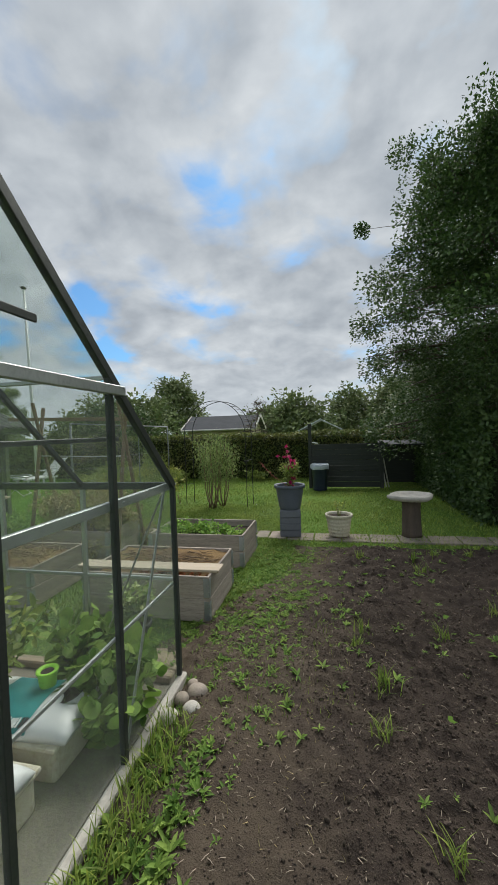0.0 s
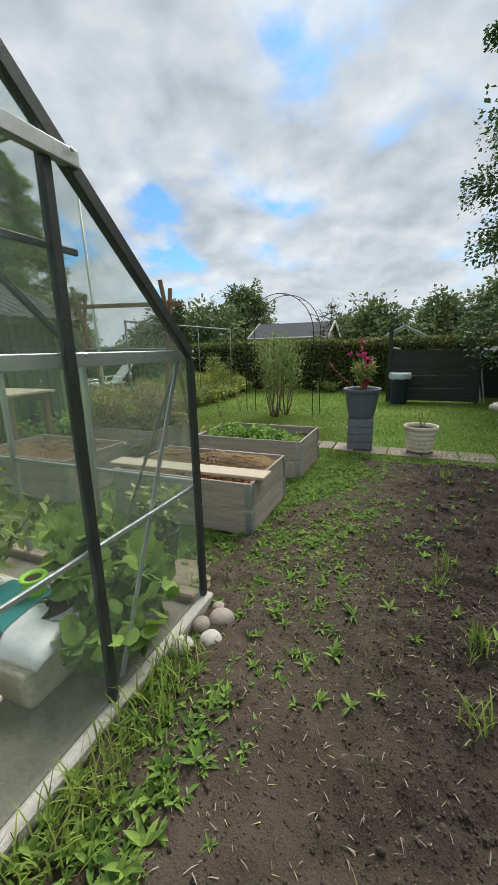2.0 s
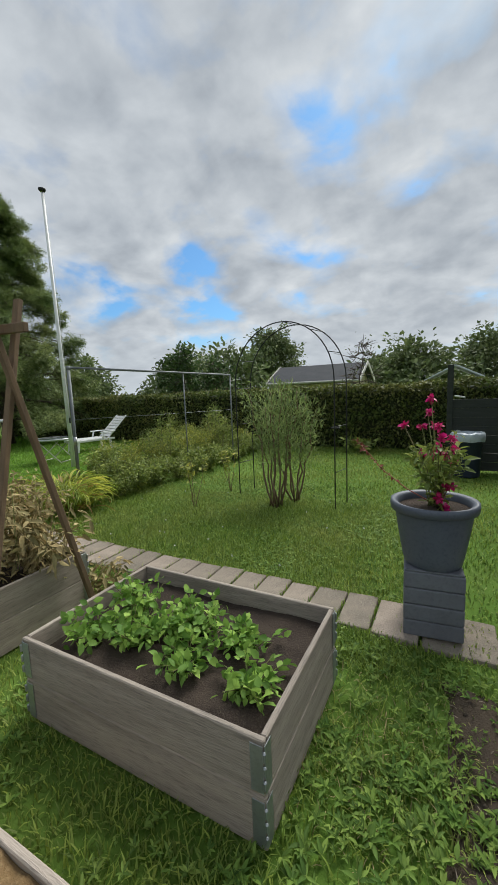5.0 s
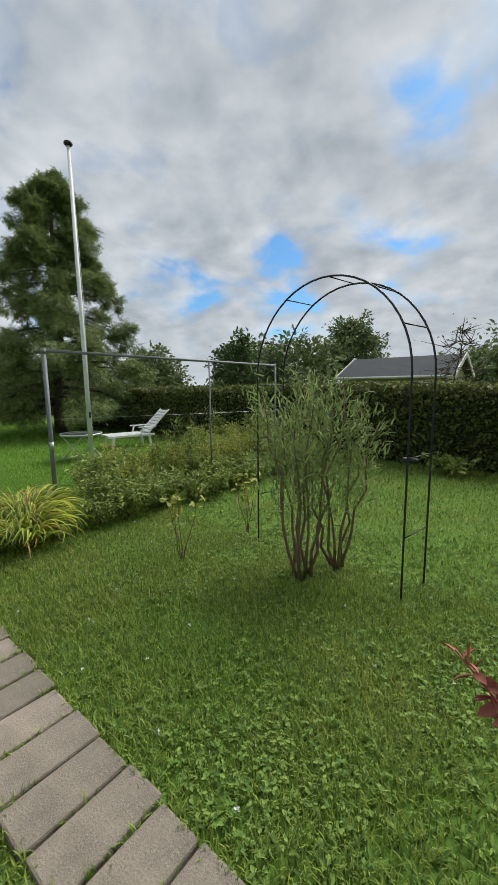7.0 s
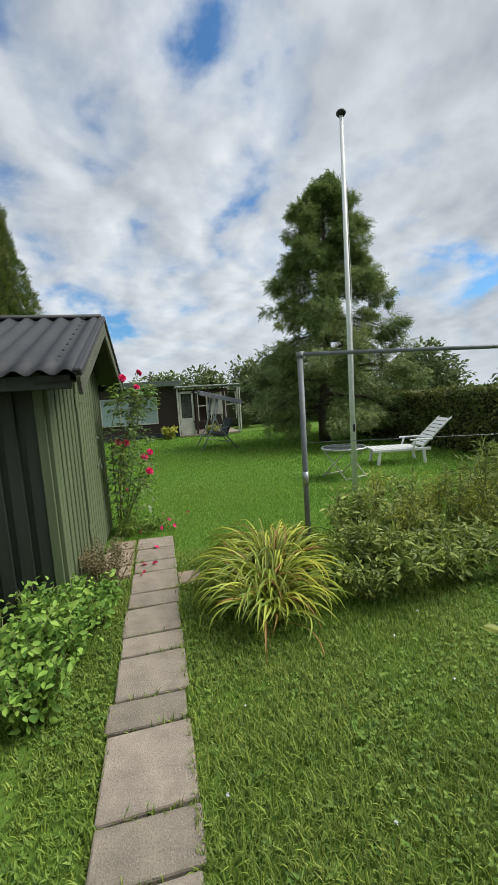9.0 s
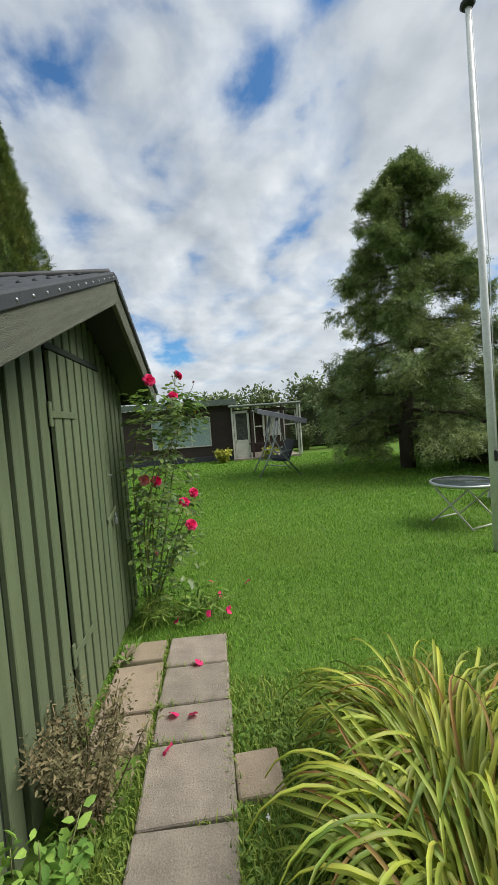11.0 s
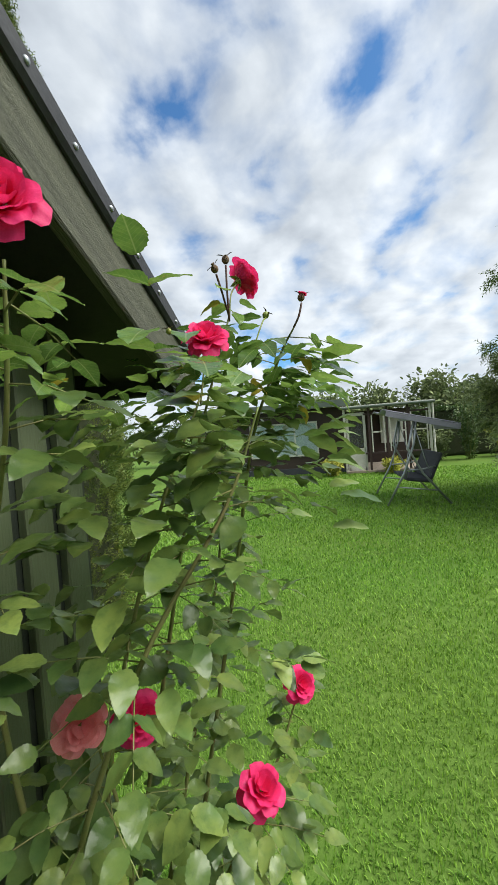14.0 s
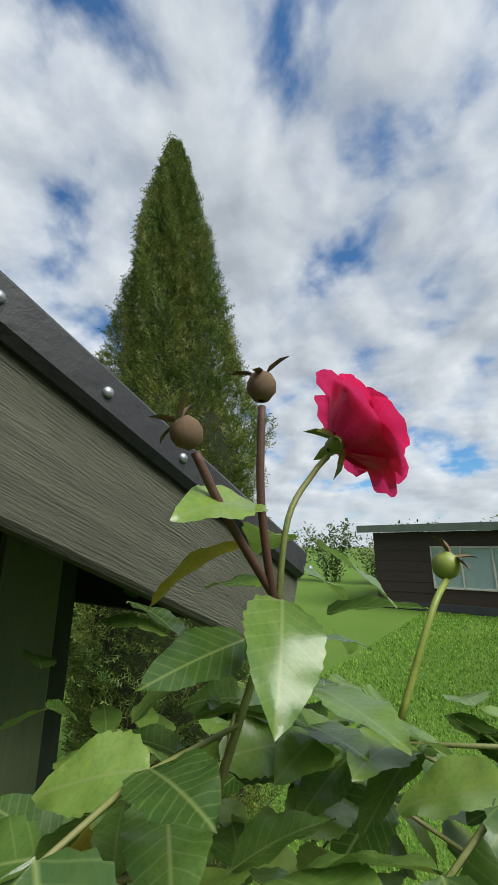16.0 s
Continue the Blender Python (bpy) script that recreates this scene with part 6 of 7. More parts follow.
def swing_seat():
    t = thing("garden_swing", "canopied garden swing seat with grey steel frame", "swing seat", (-14.95, 7.75, 0), 0)
    for x in (-0.75, 0.75):
        tube("leg", [(x, -0.64, 0.0), (x, -0.3, 0.62), (x, -0.08, 1.2), (x, -0.02, 1.72)], 0.021, M_STEEL, t, 8)
        tube("leg", [(x, 0.52, 0.0), (x, 0.05, 0.6), (x, -0.2, 1.1), (x, -0.06, 1.66)], 0.021, M_STEEL, t, 8)
        tube("hanger", [(x * 0.9, -0.06, 1.62), (x * 0.9, 0.12, 0.85), (x * 0.88, 0.22, 0.55)], 0.009, M_STEEL, t, 6)
        tube("hanger", [(x * 0.9, -0.06, 1.62), (x * 0.9, -0.22, 0.85), (x * 0.88, -0.25, 0.5)], 0.009, M_STEEL, t, 6)
        tube("armrest", [(x * 0.88, -0.28, 0.66), (x * 0.88, 0.1, 0.68), (x * 0.88, 0.3, 0.72)], 0.016, M_STEEL, t, 6)
        tube("brace", [(x, -0.45, 0.36), (x, 0.33, 0.26)], 0.014, M_STEEL, t, 6)
    tube("top_bar", [(-0.8, -0.04, 1.66), (0.8, -0.04, 1.66)], 0.02, M_STEEL, t, 8)
    part("seat", box((1.3, 0.5, 0.07), (0, 0.0, 0.46), (-8, 0, 0), bevel=0.03, seg=3), M_DARKCLOTH, t)
    part("backrest", box((1.3, 0.07, 0.55), (0, 0.32, 0.72), (-24, 0, 0), bevel=0.03, seg=3), M_DARKCLOTH, t)
    xs, ys = np.linspace(-0.85, 0.85, 13), np.linspace(-0.6, 0.72, 9)
    X, Y = np.meshgrid(xs, ys, indexing="ij")
    Z = 1.72 - 0.27 * (Y + 0.05) - 0.03 * np.cos(X * 5.5) + 0.01
    top = np.stack([X.ravel(), Y.ravel(), Z.ravel()], 1)
    i, j = np.meshgrid(np.arange(12), np.arange(8), indexing="ij")
    p = (i * 9 + j).ravel()
    F = np.stack([p, p + 9, p + 10, p + 1], 1)
    ob = part("canopy", smooth(fast_mesh("canopy", top, F)), M_CANVAS, t, "faded violet-grey canvas canopy")
    sol = ob.modifiers.new("thick", "SOLIDIFY"); sol.thickness = 0.012
    part("valance", box((1.72, 0.012, 0.12), (0, 0.73, 1.47), bevel=0.004), M_CANVAS, t)
    part("valance", box((0.012, 1.34, 0.1), (0.86, 0.06, 1.63), (-15.1, 0, 0), bevel=0.004), M_CANVAS, t)


swing_seat()


# ---- summer house across the lawn ----
def summer_house():
    h = thing("summer_house", "brown timber summer house with white windows and glazed porch", "house")
    X = -18.9
    part("wall", box((6.0, 5.42, 2.25), (X - 3.0, 3.93, 1.12), bevel=0.01), M_BROWNWALL, h)
    part("plinth", box((6.04, 5.46, 0.22), (X - 3.0, 3.93, 0.11), bevel=0.01), M_FELT, h)
    part("roof", box((6.6, 5.95, 0.10), (X - 2.9, 3.78, 2.52), (0, 2.0, 0), bevel=0.01), M_FELT, h)
    part("fascia", box((0.04, 5.95, 0.22), (X + 0.42, 3.78, 2.35), bevel=0.005), M_TRIM, h, "green-grey fascia board")
    for k in range(6):
        part("siding", box((0.018, 1.74, 0.03), (X + 0.008, 2.12, 0.5 + 0.3 * k), bevel=0.003), M_BROWNWALL, h)
        part("siding", box((0.018, 1.0, 0.03), (X + 0.008, 6.12, 0.5 + 0.3 * k), bevel=0.003), M_BROWNWALL, h)
    w = new("window"); w.parent = h; w["label"] = "long window with white blinds"
    bm = box((0.05, 2.5, 0.05), (X + 0.03, 4.3, 1.79), bevel=0.004)
    box((0.05, 2.5, 0.05), (X + 0.03, 4.3, 0.66), bevel=0.004, bm=bm)
    for y in (3.05, 3.88, 4.72, 5.55):
        box((0.05, 0.05, 1.18), (X + 0.03, y, 1.225), bevel=0.004, bm=bm)
    part("frame", bm, M_WHITEWOOD, w)
    for k in range(3):
        part("blind", box((0.008, 0.78, 1.08), (X + 0.008, 3.465 + 0.835 * k, 1.225), bevel=0), M_BLIND, w)
        part("pane", box((0.006, 0.78, 1.08), (X + 0.024, 3.465 + 0.835 * k, 1.225), bevel=0), M_PANE, w)
    # glazed porch
    part("porch_roof", box((3.2, 3.1, 0.07), (X - 1.0, 7.95, 2.2), (0, 1.5, 0), bevel=0.01), M_WHITEWOOD, h, "pale flat porch roof")
    part("gutter", box((0.09, 3.15, 0.09), (X + 0.62, 7.95, 2.14), bevel=0.03), M_TRIM, h)
    part("porch_floor", box((3.0, 2.9, 0.08), (X - 0.95, 7.95, 0.03), bevel=0.01), M_SLAB, h)
    part("porch_back", box((0.08, 2.9, 2.1), (X - 2.4, 7.95, 1.06), bevel=0.005), M_BROWNWALL, h)
    for y in (6.52, 7.35, 7.95, 8.65, 9.35):
        part("porch_post", box((0.07, 0.07, 2.1), (X + 0.5, y, 1.06), bevel=0.005), M_WHITEWOOD if y in (6.52, 9.35) else M_BROWNWALL, h)
    for z in (1.9, 0.62):
        part("porch_rail", box((0.06, 2.2, 0.06), (X + 0.5, 8.28, z), bevel=0.004), M_BROWNWALL, h)
    for y, wd in ((7.65, 0.53), (8.3, 0.63), (9.0, 0.63)):
        bm = box((0.03, 0.04, 1.26), (X + 0.5, y - wd / 2 + 0.06, 1.26), bevel=0.003)
        box((0.03, 0.04, 1.26), (X + 0.5, y + wd / 2 - 0.06, 1.26), bevel=0.003, bm=bm)
        box((0.03, wd - 0.1, 0.04), (X + 0.5, y, 1.3), bevel=0.003, bm=bm)
        part("sash", bm, M_WHITEWOOD, h, "white window sash")
    part("down_pipe", box((0.06, 0.06, 2.0), (X + 0.58, 9.44, 1.1), bevel=0.02), M_WHITEWOOD, h)
    d = new("porch_door"); d.parent = h; d["label"] = "white half-glazed open door"
    bm = box((0.04, 0.09, 1.9), (X + 0.42, 6.62, 1.0), bevel=0.004)
    box((0.04, 0.09, 1.9), (X + 0.42, 7.2, 1.0), bevel=0.004, bm=bm)
    for z in (1.92, 0.75, 0.12):
        box((0.04, 0.6, 0.1), (X + 0.42, 6.91, z), bevel=0.004, bm=bm)
    part("door_frame", bm, M_WHITEWOOD, d)
    part("door_panel", box((0.025, 0.5, 0.55), (X + 0.42, 6.91, 0.43), bevel=0.004), M_WHITEWOOD, d)
    ob = part("pane", box((0.006, 0.5, 1.1), (X + 0.42, 6.91, 1.35), bevel=0), M_PANE, d)
    ob.visible_shadow = False
    part("curtain", box((0.02, 0.9, 1.1), (X - 2.3, 8.6, 1.35), bevel=0.005), M_CURTAIN, h)
    h.location = (-1.47, 0.415, 0.0)
    h.scale = (1.0, 0.97, 1.045)


summer_house()
leafy("golden_shrub", "small golden-leaved shrub by the porch", "shrub", (-19.45, 6.28, 0), 0.5, 0.42, 1100, 0.10, M_GOLDBUSH, 14, wide=0.7)
leafy("golden_shrub", "small golden-leaved shrub by the porch", "shrub", (-19.45, 8.13, 0), 0.5, 0.45, 1100, 0.10, M_GOLDBUSH, 14, wide=0.7)
leafy("golden_shrub", "yellow-leaved shrub at the far lawn edge", "shrub", (-23.0, 13.2, 0), 1.3, 0.9, 900, 0.14, M_GOLDBUSH, 16, wide=0.7)
leafy("lawn_edge_shrub", "dark green shrub at the far lawn edge", "shrub", (-23.3, 14.8, 0), 1.0, 0.9, 900, 0.14, M_TREE, 16, wide=0.7)
leafy("lawn_edge_shrub", "dark rounded conifer shrub at the far lawn edge", "shrub", (-22.6, 11.6, 0), 2.3, 0.55, 1500, 0.12, M_TREE, 22, wide=0.5)
leafy("lawn_edge_shrub", "green shrub at the far lawn edge", "shrub", (-22.6, 10.4, 0), 1.4, 0.7, 900, 0.13, M_FAR, 16, wide=0.6)

for k, y in enumerate((4.0, 1.6, -0.9, -3.4, -5.9, -8.4, -11.0)):
    leafy("boundary_shrub", "green boundary shrub beyond the summer house", "shrub", (-29.2 + 0.3 * k, y, 0), 3.0 + 0.5 * math.sin(2.3 * k), 1.7, 1100, 0.2, M_TREE if k % 2 else M_FAR, 18, wide=0.6, group="shrubs along the far boundary")


def neighbour_house():
    h = thing("neighbour_house", "low yellow neighbouring house with dark felt roof", "house")
    x0, x1, y0, y1, e, r = -6.8, -3.65, 17.7, 20.3, 1.82, 2.42
    bm = bmesh.new()
    V = [bm.verts.new(c) for c in ((x0, y0, 0), (x1, y0, 0), (x1, y1, 0), (x0, y1, 0), (x0, y0, e), (x1, y0, e), (x1, y1, e), (x0, y1, e),
                                   (x0, (y0 + y1) / 2, r - 0.08), (x1, (y0 + y1) / 2, r - 0.08))]
    for f in ((0, 1, 5, 4), (1, 2, 6, 9, 5), (2, 3, 7, 6), (3, 0, 4, 8, 7), (0, 3, 2, 1)):
        bm.faces.new([V[i] for i in f])
    part("wall", bm, M_YELLOWWALL, h)
    half = (y1 - y0) / 2 + 0.22
    ang = math.degrees(math.atan2(r - e, (y1 - y0) / 2))
    for s in (-1, 1):
        part("roof", box((x1 - x0 + 0.5, half / math.cos(radians(ang)), 0.06), ((x0 + x1) / 2, (y0 + y1) / 2 + s * half / 2, r - (r - e) * half / (y1 - y0)), (-s * ang, 0, 0), bevel=0.01), M_FELT, h)
        for x in (x0 - 0.26, x1 + 0.26):
            part("bargeboard", box((0.035, half / math.cos(radians(ang)), 0.14), (x, (y0 + y1) / 2 + s * half / 2, r - (r - e) * half / (y1 - y0) + 0.01), (-s * ang, 0, 0), bevel=0.005), M_WHITEWOOD, h)
    part("gutter", box((x1 - x0 + 0.5, 0.08, 0.08), ((x0 + x1) / 2, y0 - 0.26, e - 0.09), bevel=0.03), M_WHITEWOOD, h)


neighbour_house()


def white_gable():
    h = thing("small_greenhouse", "small pale gabled hut beyond the hedge", "hut")
    part("wall", box((1.9, 2.2, 1.5), (-0.4, 18.6, 0.75), bevel=0.01), M_WHITEWOOD, h)
    for s in (-1, 1):
        part("roof", box((1.25, 2.4, 0.05), (-0.4 + s * 0.53, 18.6, 1.78), (0, s * 27, 0), bevel=0.005), M_BLIND, h)


white_gable()
tree_shade = tree("birch_shrub", "thin bare shrub beyond the hedge", (-3.0, 16.0, 0), 3.1, 0.7, 260, 0.06, M_FAR, 0.04, 18, low=0.4, clump=0.3)


# ---- shed ----
SX0, SX1, SY, SYB = -7.34, -5.04, 5.26, 2.6
SAX, SAZ, SLOPE = -6.27, 2.42, 0.43          # ridge place, height, fall per metre


def shed():
    s = thing("garden_shed", "green board-and-batten shed with dark corrugated roof", "shed")
    und = lambda x: SAZ - 0.06 - SLOPE * abs(x - SAX)      # underside of the roof
    bm = bmesh.new()
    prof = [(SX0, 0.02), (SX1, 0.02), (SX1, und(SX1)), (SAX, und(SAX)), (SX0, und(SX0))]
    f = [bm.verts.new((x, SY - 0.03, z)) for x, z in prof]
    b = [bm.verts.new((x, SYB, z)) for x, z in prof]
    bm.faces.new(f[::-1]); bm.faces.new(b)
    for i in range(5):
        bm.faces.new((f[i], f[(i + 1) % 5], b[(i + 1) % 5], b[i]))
    part("wall", bm, M_SHEDDARK, s, "green boarding behind the battens, coloured dark for the shaded gaps")

    def cladding(x0, x1, y, zlow, ztop, parent, step=0.121, wide=0.085, deep=0.026):
        n = int(round((x1 - x0) / step))
        for k in range(n):
            x = x0 + (k + 0.5) * (x1 - x0) / n
            zt = ztop if ztop else und(x) - 0.005
            part("batten", box((wide, deep, zt - zlow), (x, y, (zt + zlow) / 2), bevel=0.004), M_SHED, parent)

    door = new("door"); door.parent = s; door["label"] = "boarded green shed door with steel padlock"
    cladding(-5.88, SX1 - 0.07, SY - 0.018, 0.05, None, s)
    cladding(SX0 + 0.02, -6.70, SY - 0.018, 0.05, None, s)
    cladding(-6.69, -5.89, SY - 0.018, 1.985, None, s)
    cladding(-6.69, -5.89, SY - 0.006, 0.06, 1.94, door)
    part("lintel", box((0.84, 0.03, 0.035), (-6.29, SY - 0.012, 1.965), bevel=0.004), M_SHEDDARK, s)
    for z in (1.63, 0.45):
        bm = box((0.30, 0.006, 0.036), (-6.02, SY + 0.010, z), bevel=0.002)
        box((0.03, 0.012, 0.12), (-5.86, SY + 0.006, z), bevel=0.004, bm=bm)
        part("hinge", bm, M_SHED, door, "painted strap hinge")
    part("hasp", box((0.22, 0.008, 0.035), (-6.69, SY + 0.011, 0.955), (0, 14, 0), bevel=0.003), M_SHED, door)
    part("latch_plate", box((0.022, 0.01, 0.11), (-6.665, SY + 0.009, 1.23), bevel=0.003), M_SHED, door)
    tube("latch_hook", [(-6.665, SY + 0.015, 1.245), (-6.675, SY + 0.03, 1.225), (-6.70, SY + 0.028, 1.235)], 0.004, M_STEEL, door, 6)
    lock = part("padlock", box((0.04, 0.018, 0.045), (-6.735, SY + 0.022, 0.90), bevel=0.006, seg=2), M_STEEL, door, "steel padlock")
    tube("shackle", [(-6.748, SY + 0.022, 0.915), (-6.748, SY + 0.022, 0.945), (-6.735, SY + 0.022, 0.955), (-6.722, SY + 0.022, 0.945), (-6.722, SY + 0.022, 0.915)], 0.0035, M_STEEL, door, 6)
    # sides and back; these battens too get the shaded copy of the green
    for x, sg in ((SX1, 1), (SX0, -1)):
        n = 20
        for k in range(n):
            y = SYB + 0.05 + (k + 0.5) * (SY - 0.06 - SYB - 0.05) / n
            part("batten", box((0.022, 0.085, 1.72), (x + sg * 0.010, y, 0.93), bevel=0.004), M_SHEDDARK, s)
    part("corner_board", box((0.07, 0.03, 1.78), (SX1 - 0.022, SY - 0.012, 0.92), bevel=0.004), M_SHED, s)
    part("corner_board", box((0.03, 0.06, 1.78), (SX1 + 0.016, SY - 0.055, 0.92), bevel=0.004), M_SHED, s)
    # roof: corrugated sheets falling east and west from a ridge that runs north
    y0, y1 = SYB - 0.2, SY + 0.24
    ys = np.linspace(y0, y1, 240)
    for sg in (-1, 1):
        ev = 1.47 if sg > 0 else 1.30
        d = np.linspace(0.0, ev, 7)
        D, Y = np.meshgrid(d, ys, indexing="ij")
        Z = SAZ - SLOPE * D + 0.018 * np.sin(Y * 2 * math.pi / 0.146)
        top = np.stack([(SAX + sg * D).ravel(), Y.ravel(), Z.ravel() + 0.0], 1)
        n = len(ys)
        i, j = np.meshgrid(np.arange(6), np.arange(n - 1), indexing="ij")
        p = (i * n + j).ravel()
        ob = part("roof_sheet", smooth(fast_mesh("roof_sheet", top, np.stack([p, p + n, p + n + 1, p + 1], 1))), M_ROOF, s, "black corrugated roof sheet")
        sol = ob.modifiers.new("thick", "SOLIDIFY"); sol.thickness = 0.006; sol.offset = 0
        ang = math.degrees(math.atan(SLOPE))
        L = ev / math.cos(radians(ang))
        mid = (SAX + sg * ev / 2, SAZ - SLOPE * ev / 2)
        part("bargeboard", box((L + 0.03, 0.028, 0.125), bevel=0.005), M_BARGE, s, "weathered grey-green bargeboard").matrix_basis = pose(mid[0] - sg * 0.04, SY + 0.245 + 0.002 * sg, mid[1] - 0.078, 0, sg * ang, 0)
        part("verge_trim", box((L, 0.05, 0.05), (mid[0], SY + 0.247, mid[1] - 0.006), (0, sg * ang, 0), bevel=0.008), M_ROOF, s, "black verge flashing")
        # near black: the shade under the overhang is put into this board's colour
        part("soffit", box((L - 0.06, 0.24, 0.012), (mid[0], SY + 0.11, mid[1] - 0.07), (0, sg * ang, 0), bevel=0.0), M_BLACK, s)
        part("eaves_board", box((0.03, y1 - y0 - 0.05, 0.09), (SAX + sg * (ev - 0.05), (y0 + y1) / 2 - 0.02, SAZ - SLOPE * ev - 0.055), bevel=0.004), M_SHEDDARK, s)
        for k in range(13):
            q = 0.06 + k * 0.104
            V, F = lathe([(0.006, 0.0), (0.006, 0.002), (0.004, 0.004), (0.0, 0.005)], 10)
            ob = part("screw", smooth(fast_mesh("screw", V, tri_only(F))), M_STEEL, s)
            ob.matrix_basis = pose(SAX + sg * q, SY + 0.272, SAZ - SLOPE * q - 0.008, -90, 0, 0)
        for k in range(9):
            for y in (SY + 0.1, SY - 0.63, SY - 1.36):
                V, F = lathe([(0.012, 0.0), (0.012, 0.004), (0.0, 0.012)], 8)
                ob = part("screw", fast_mesh("screw", V, tri_only(F)), M_ROOF, s)
                ob.matrix_basis = pose(SAX + sg * (0.1 + 0.14 * k), y, SAZ - SLOPE * (0.1 + 0.14 * k) + 0.017, 0, sg * ang, 0)
    V, F = tube_arrays([(SAX, y0, SAZ + 0.008), (SAX, y1, SAZ + 0.008)], 0.045, 12)
    V[:, 2] = SAZ + 0.008 + (V[:, 2] - SAZ - 0.008) * 0.6
    part("ridge_cap", smooth(fast_mesh("ridge", V, tri_only(F))), M_ROOF, s)


shed()


# ---- climbing rose at the shed's corner ----
def rose_leaf_mesh(name, seed, length=1.0):
    """One serrated leaflet, folded along its midrib and arched; about 100 triangles."""
    r = np.random.default_rng(seed)
    n, V, F = 21, [], []
    arch, fold, twist = r.uniform(0.10, 0.30), r.uniform(0.10, 0.26), r.uniform(-0.25, 0.25)
    for i in range(n):
        u = i / (n - 1)
        w = 0.34 * math.sin(math.pi * min(1, u ** 0.82)) ** 0.75 * (1.04 - 0.25 * u)
        w *= 1.0 + (0.045 if i % 2 else -0.035) * (0 < i < n - 1)
        z0 = -arch * u * u
        for v in (-1, -0.5, 0, 0.5, 1):
            wave = 0.018 * math.sin(u * 16 + v * 2.0 + seed) * abs(v)
            V.append((u - 0.02 * abs(v) * (i % 2), v * w, z0 + fold * abs(v) * w + wave + twist * v * w * u))
    for i in range(n - 1):
        for j in range(4):
            p = i * 5 + j
            F.append((p, p + 5, p + 6, p + 1))
    me = smooth(fast_mesh(name, np.array(V) * length, np.array(F)))
    return me


def petal_mesh(name, seed, curl):
    """A broad petal, cupped, with its rim rolled back."""
    r = np.random.default_rng(seed)
    n, m, V, F = 9, 9, [], []
    for i in range(n):
        u = i / (n - 1)
        half = 0.62 * math.sin(math.pi * (0.12 + 0.62 * u)) ** 0.9
        for j in range(m):
            v = 2 * j / (m - 1) - 1
            a = v * half * 1.25
            rad = 0.75
            x = math.sin(a) * rad
            cup = (1 - math.cos(a)) * rad * 0.8
            z = u * (1 - 0.10 * v * v) + 0.02 * math.sin(7 * v + seed)
            y = -cup + 0.30 * math.sin(u * 1.7) + curl * max(0, u - 0.62) ** 2 * 2.6 + 0.03 * math.sin(5 * v + 3 * u + seed)
            V.append((x, y, z * (1 - 0.25 * curl * max(0, u - 0.6))))
    for i in range(n - 1):
        for j in range(m - 1):
            p = i * m + j
            F.append((p, p + 1, p + m + 1, p + m))
    return smooth(fast_mesh(name, np.array(V), np.array(F)))


ROSE_LEAVES = [rose_leaf_mesh("rose_leaf_%s" % "abcdef"[k], k) for k in range(6)]
for me in ROSE_LEAVES[:5]:
    me.materials.append(M_ROSELEAF)
ROSE_LEAVES[5].materials.append(M_YELLOWLEAF)
PETALS = {m.name: [petal_mesh("petal_" + m.name, k, c) for k, c in enumerate((0.1, 0.35, 0.75, 1.1))] for m in (M_PETAL, M_PINK)}
for m in (M_PETAL, M_PINK):
    for me in PETALS[m.name]:
        me.materials.append(m)


def bloom(parent, at, way, size, mat, openness=1.0):
    """A full rose: whorls of petals round a tight heart, sepals and a short stalk."""
    ob = new("bloom"); ob.parent = parent
    q = Vector(way).to_track_quat("Z", "Y").to_matrix().to_4x4()
    ob.matrix_basis = Matrix.Translation(at) @ q @ Matrix.Scale(size, 4)
    ob["label"] = "open crimson rose bloom" if mat is M_PETAL else "fading salmon pink rose bloom"
    whorls = ((3, 0.05, 4, 0.62, 0), (4, 0.11, 14, 0.72, 0), (5, 0.15, 28 * openness, 0.80, 1), (6, 0.17, 46 * openness, 0.86, 2), (6, 0.17, 68 * openness, 0.88, 3))
    for w, (n, off, tilt, s, kind) in enumerate(whorls):
        for k in range(n):
            a = 360 * k / n + 33 * w + random.uniform(-9, 9)
            p = part("petal", PETALS[mat.name][kind], mat, ob)
            p.matrix_basis = pose(0, 0, 0, 0, 0, a) @ pose(0, off, -0.02 * w, -tilt + random.uniform(-6, 6), 0, 0) @ Matrix.Diagonal((s * random.uniform(.92, 1.05),) * 3 + (1,))
    for k in range(5):
        p = part("sepal", SEPAL, M_GREENHIP, ob)
        p.matrix_basis = pose(0, 0, -0.06, 0, 0, 72 * k) @ pose(0.05, 0, 0, 0, 35, 0) @ Matrix.Diagonal((0.55, 0.3, 0.5, 1))
    V, F = lathe([(0.0, -0.30), (0.10, -0.27), (0.15, -0.15), (0.13, -0.02), (0.0, 0.0)], 12)
    part("receptacle", smooth(fast_mesh("receptacle", V, tri_only(F))), M_GREENHIP, ob, "green swelling under the petals")


SEPAL = fast_mesh("sepal", leaf_template()[0], leaf_template()[1])
SEPAL.materials.append(M_GREENHIP)


def bezier(points, n=14):
    """A smooth line through points (Catmull-Rom)."""
    P = [np.array(p, dtype=float) for p in points]
    P = [2 * P[0] - P[1]] + P + [2 * P[-1] - P[-2]]
    out = []
    for i in range(1, len(P) - 2):
        for t in np.linspace(0, 1, n, endpoint=False):
            a, b, c, d = P[i - 1:i + 3]
            out.append(0.5 * (2 * b + (c - a) * t + (2 * a - 5 * b + 4 * c - d) * t * t + (3 * b - a - 3 * c + d) * t ** 3))
    out.append(P[-2])
    return np.array(out)


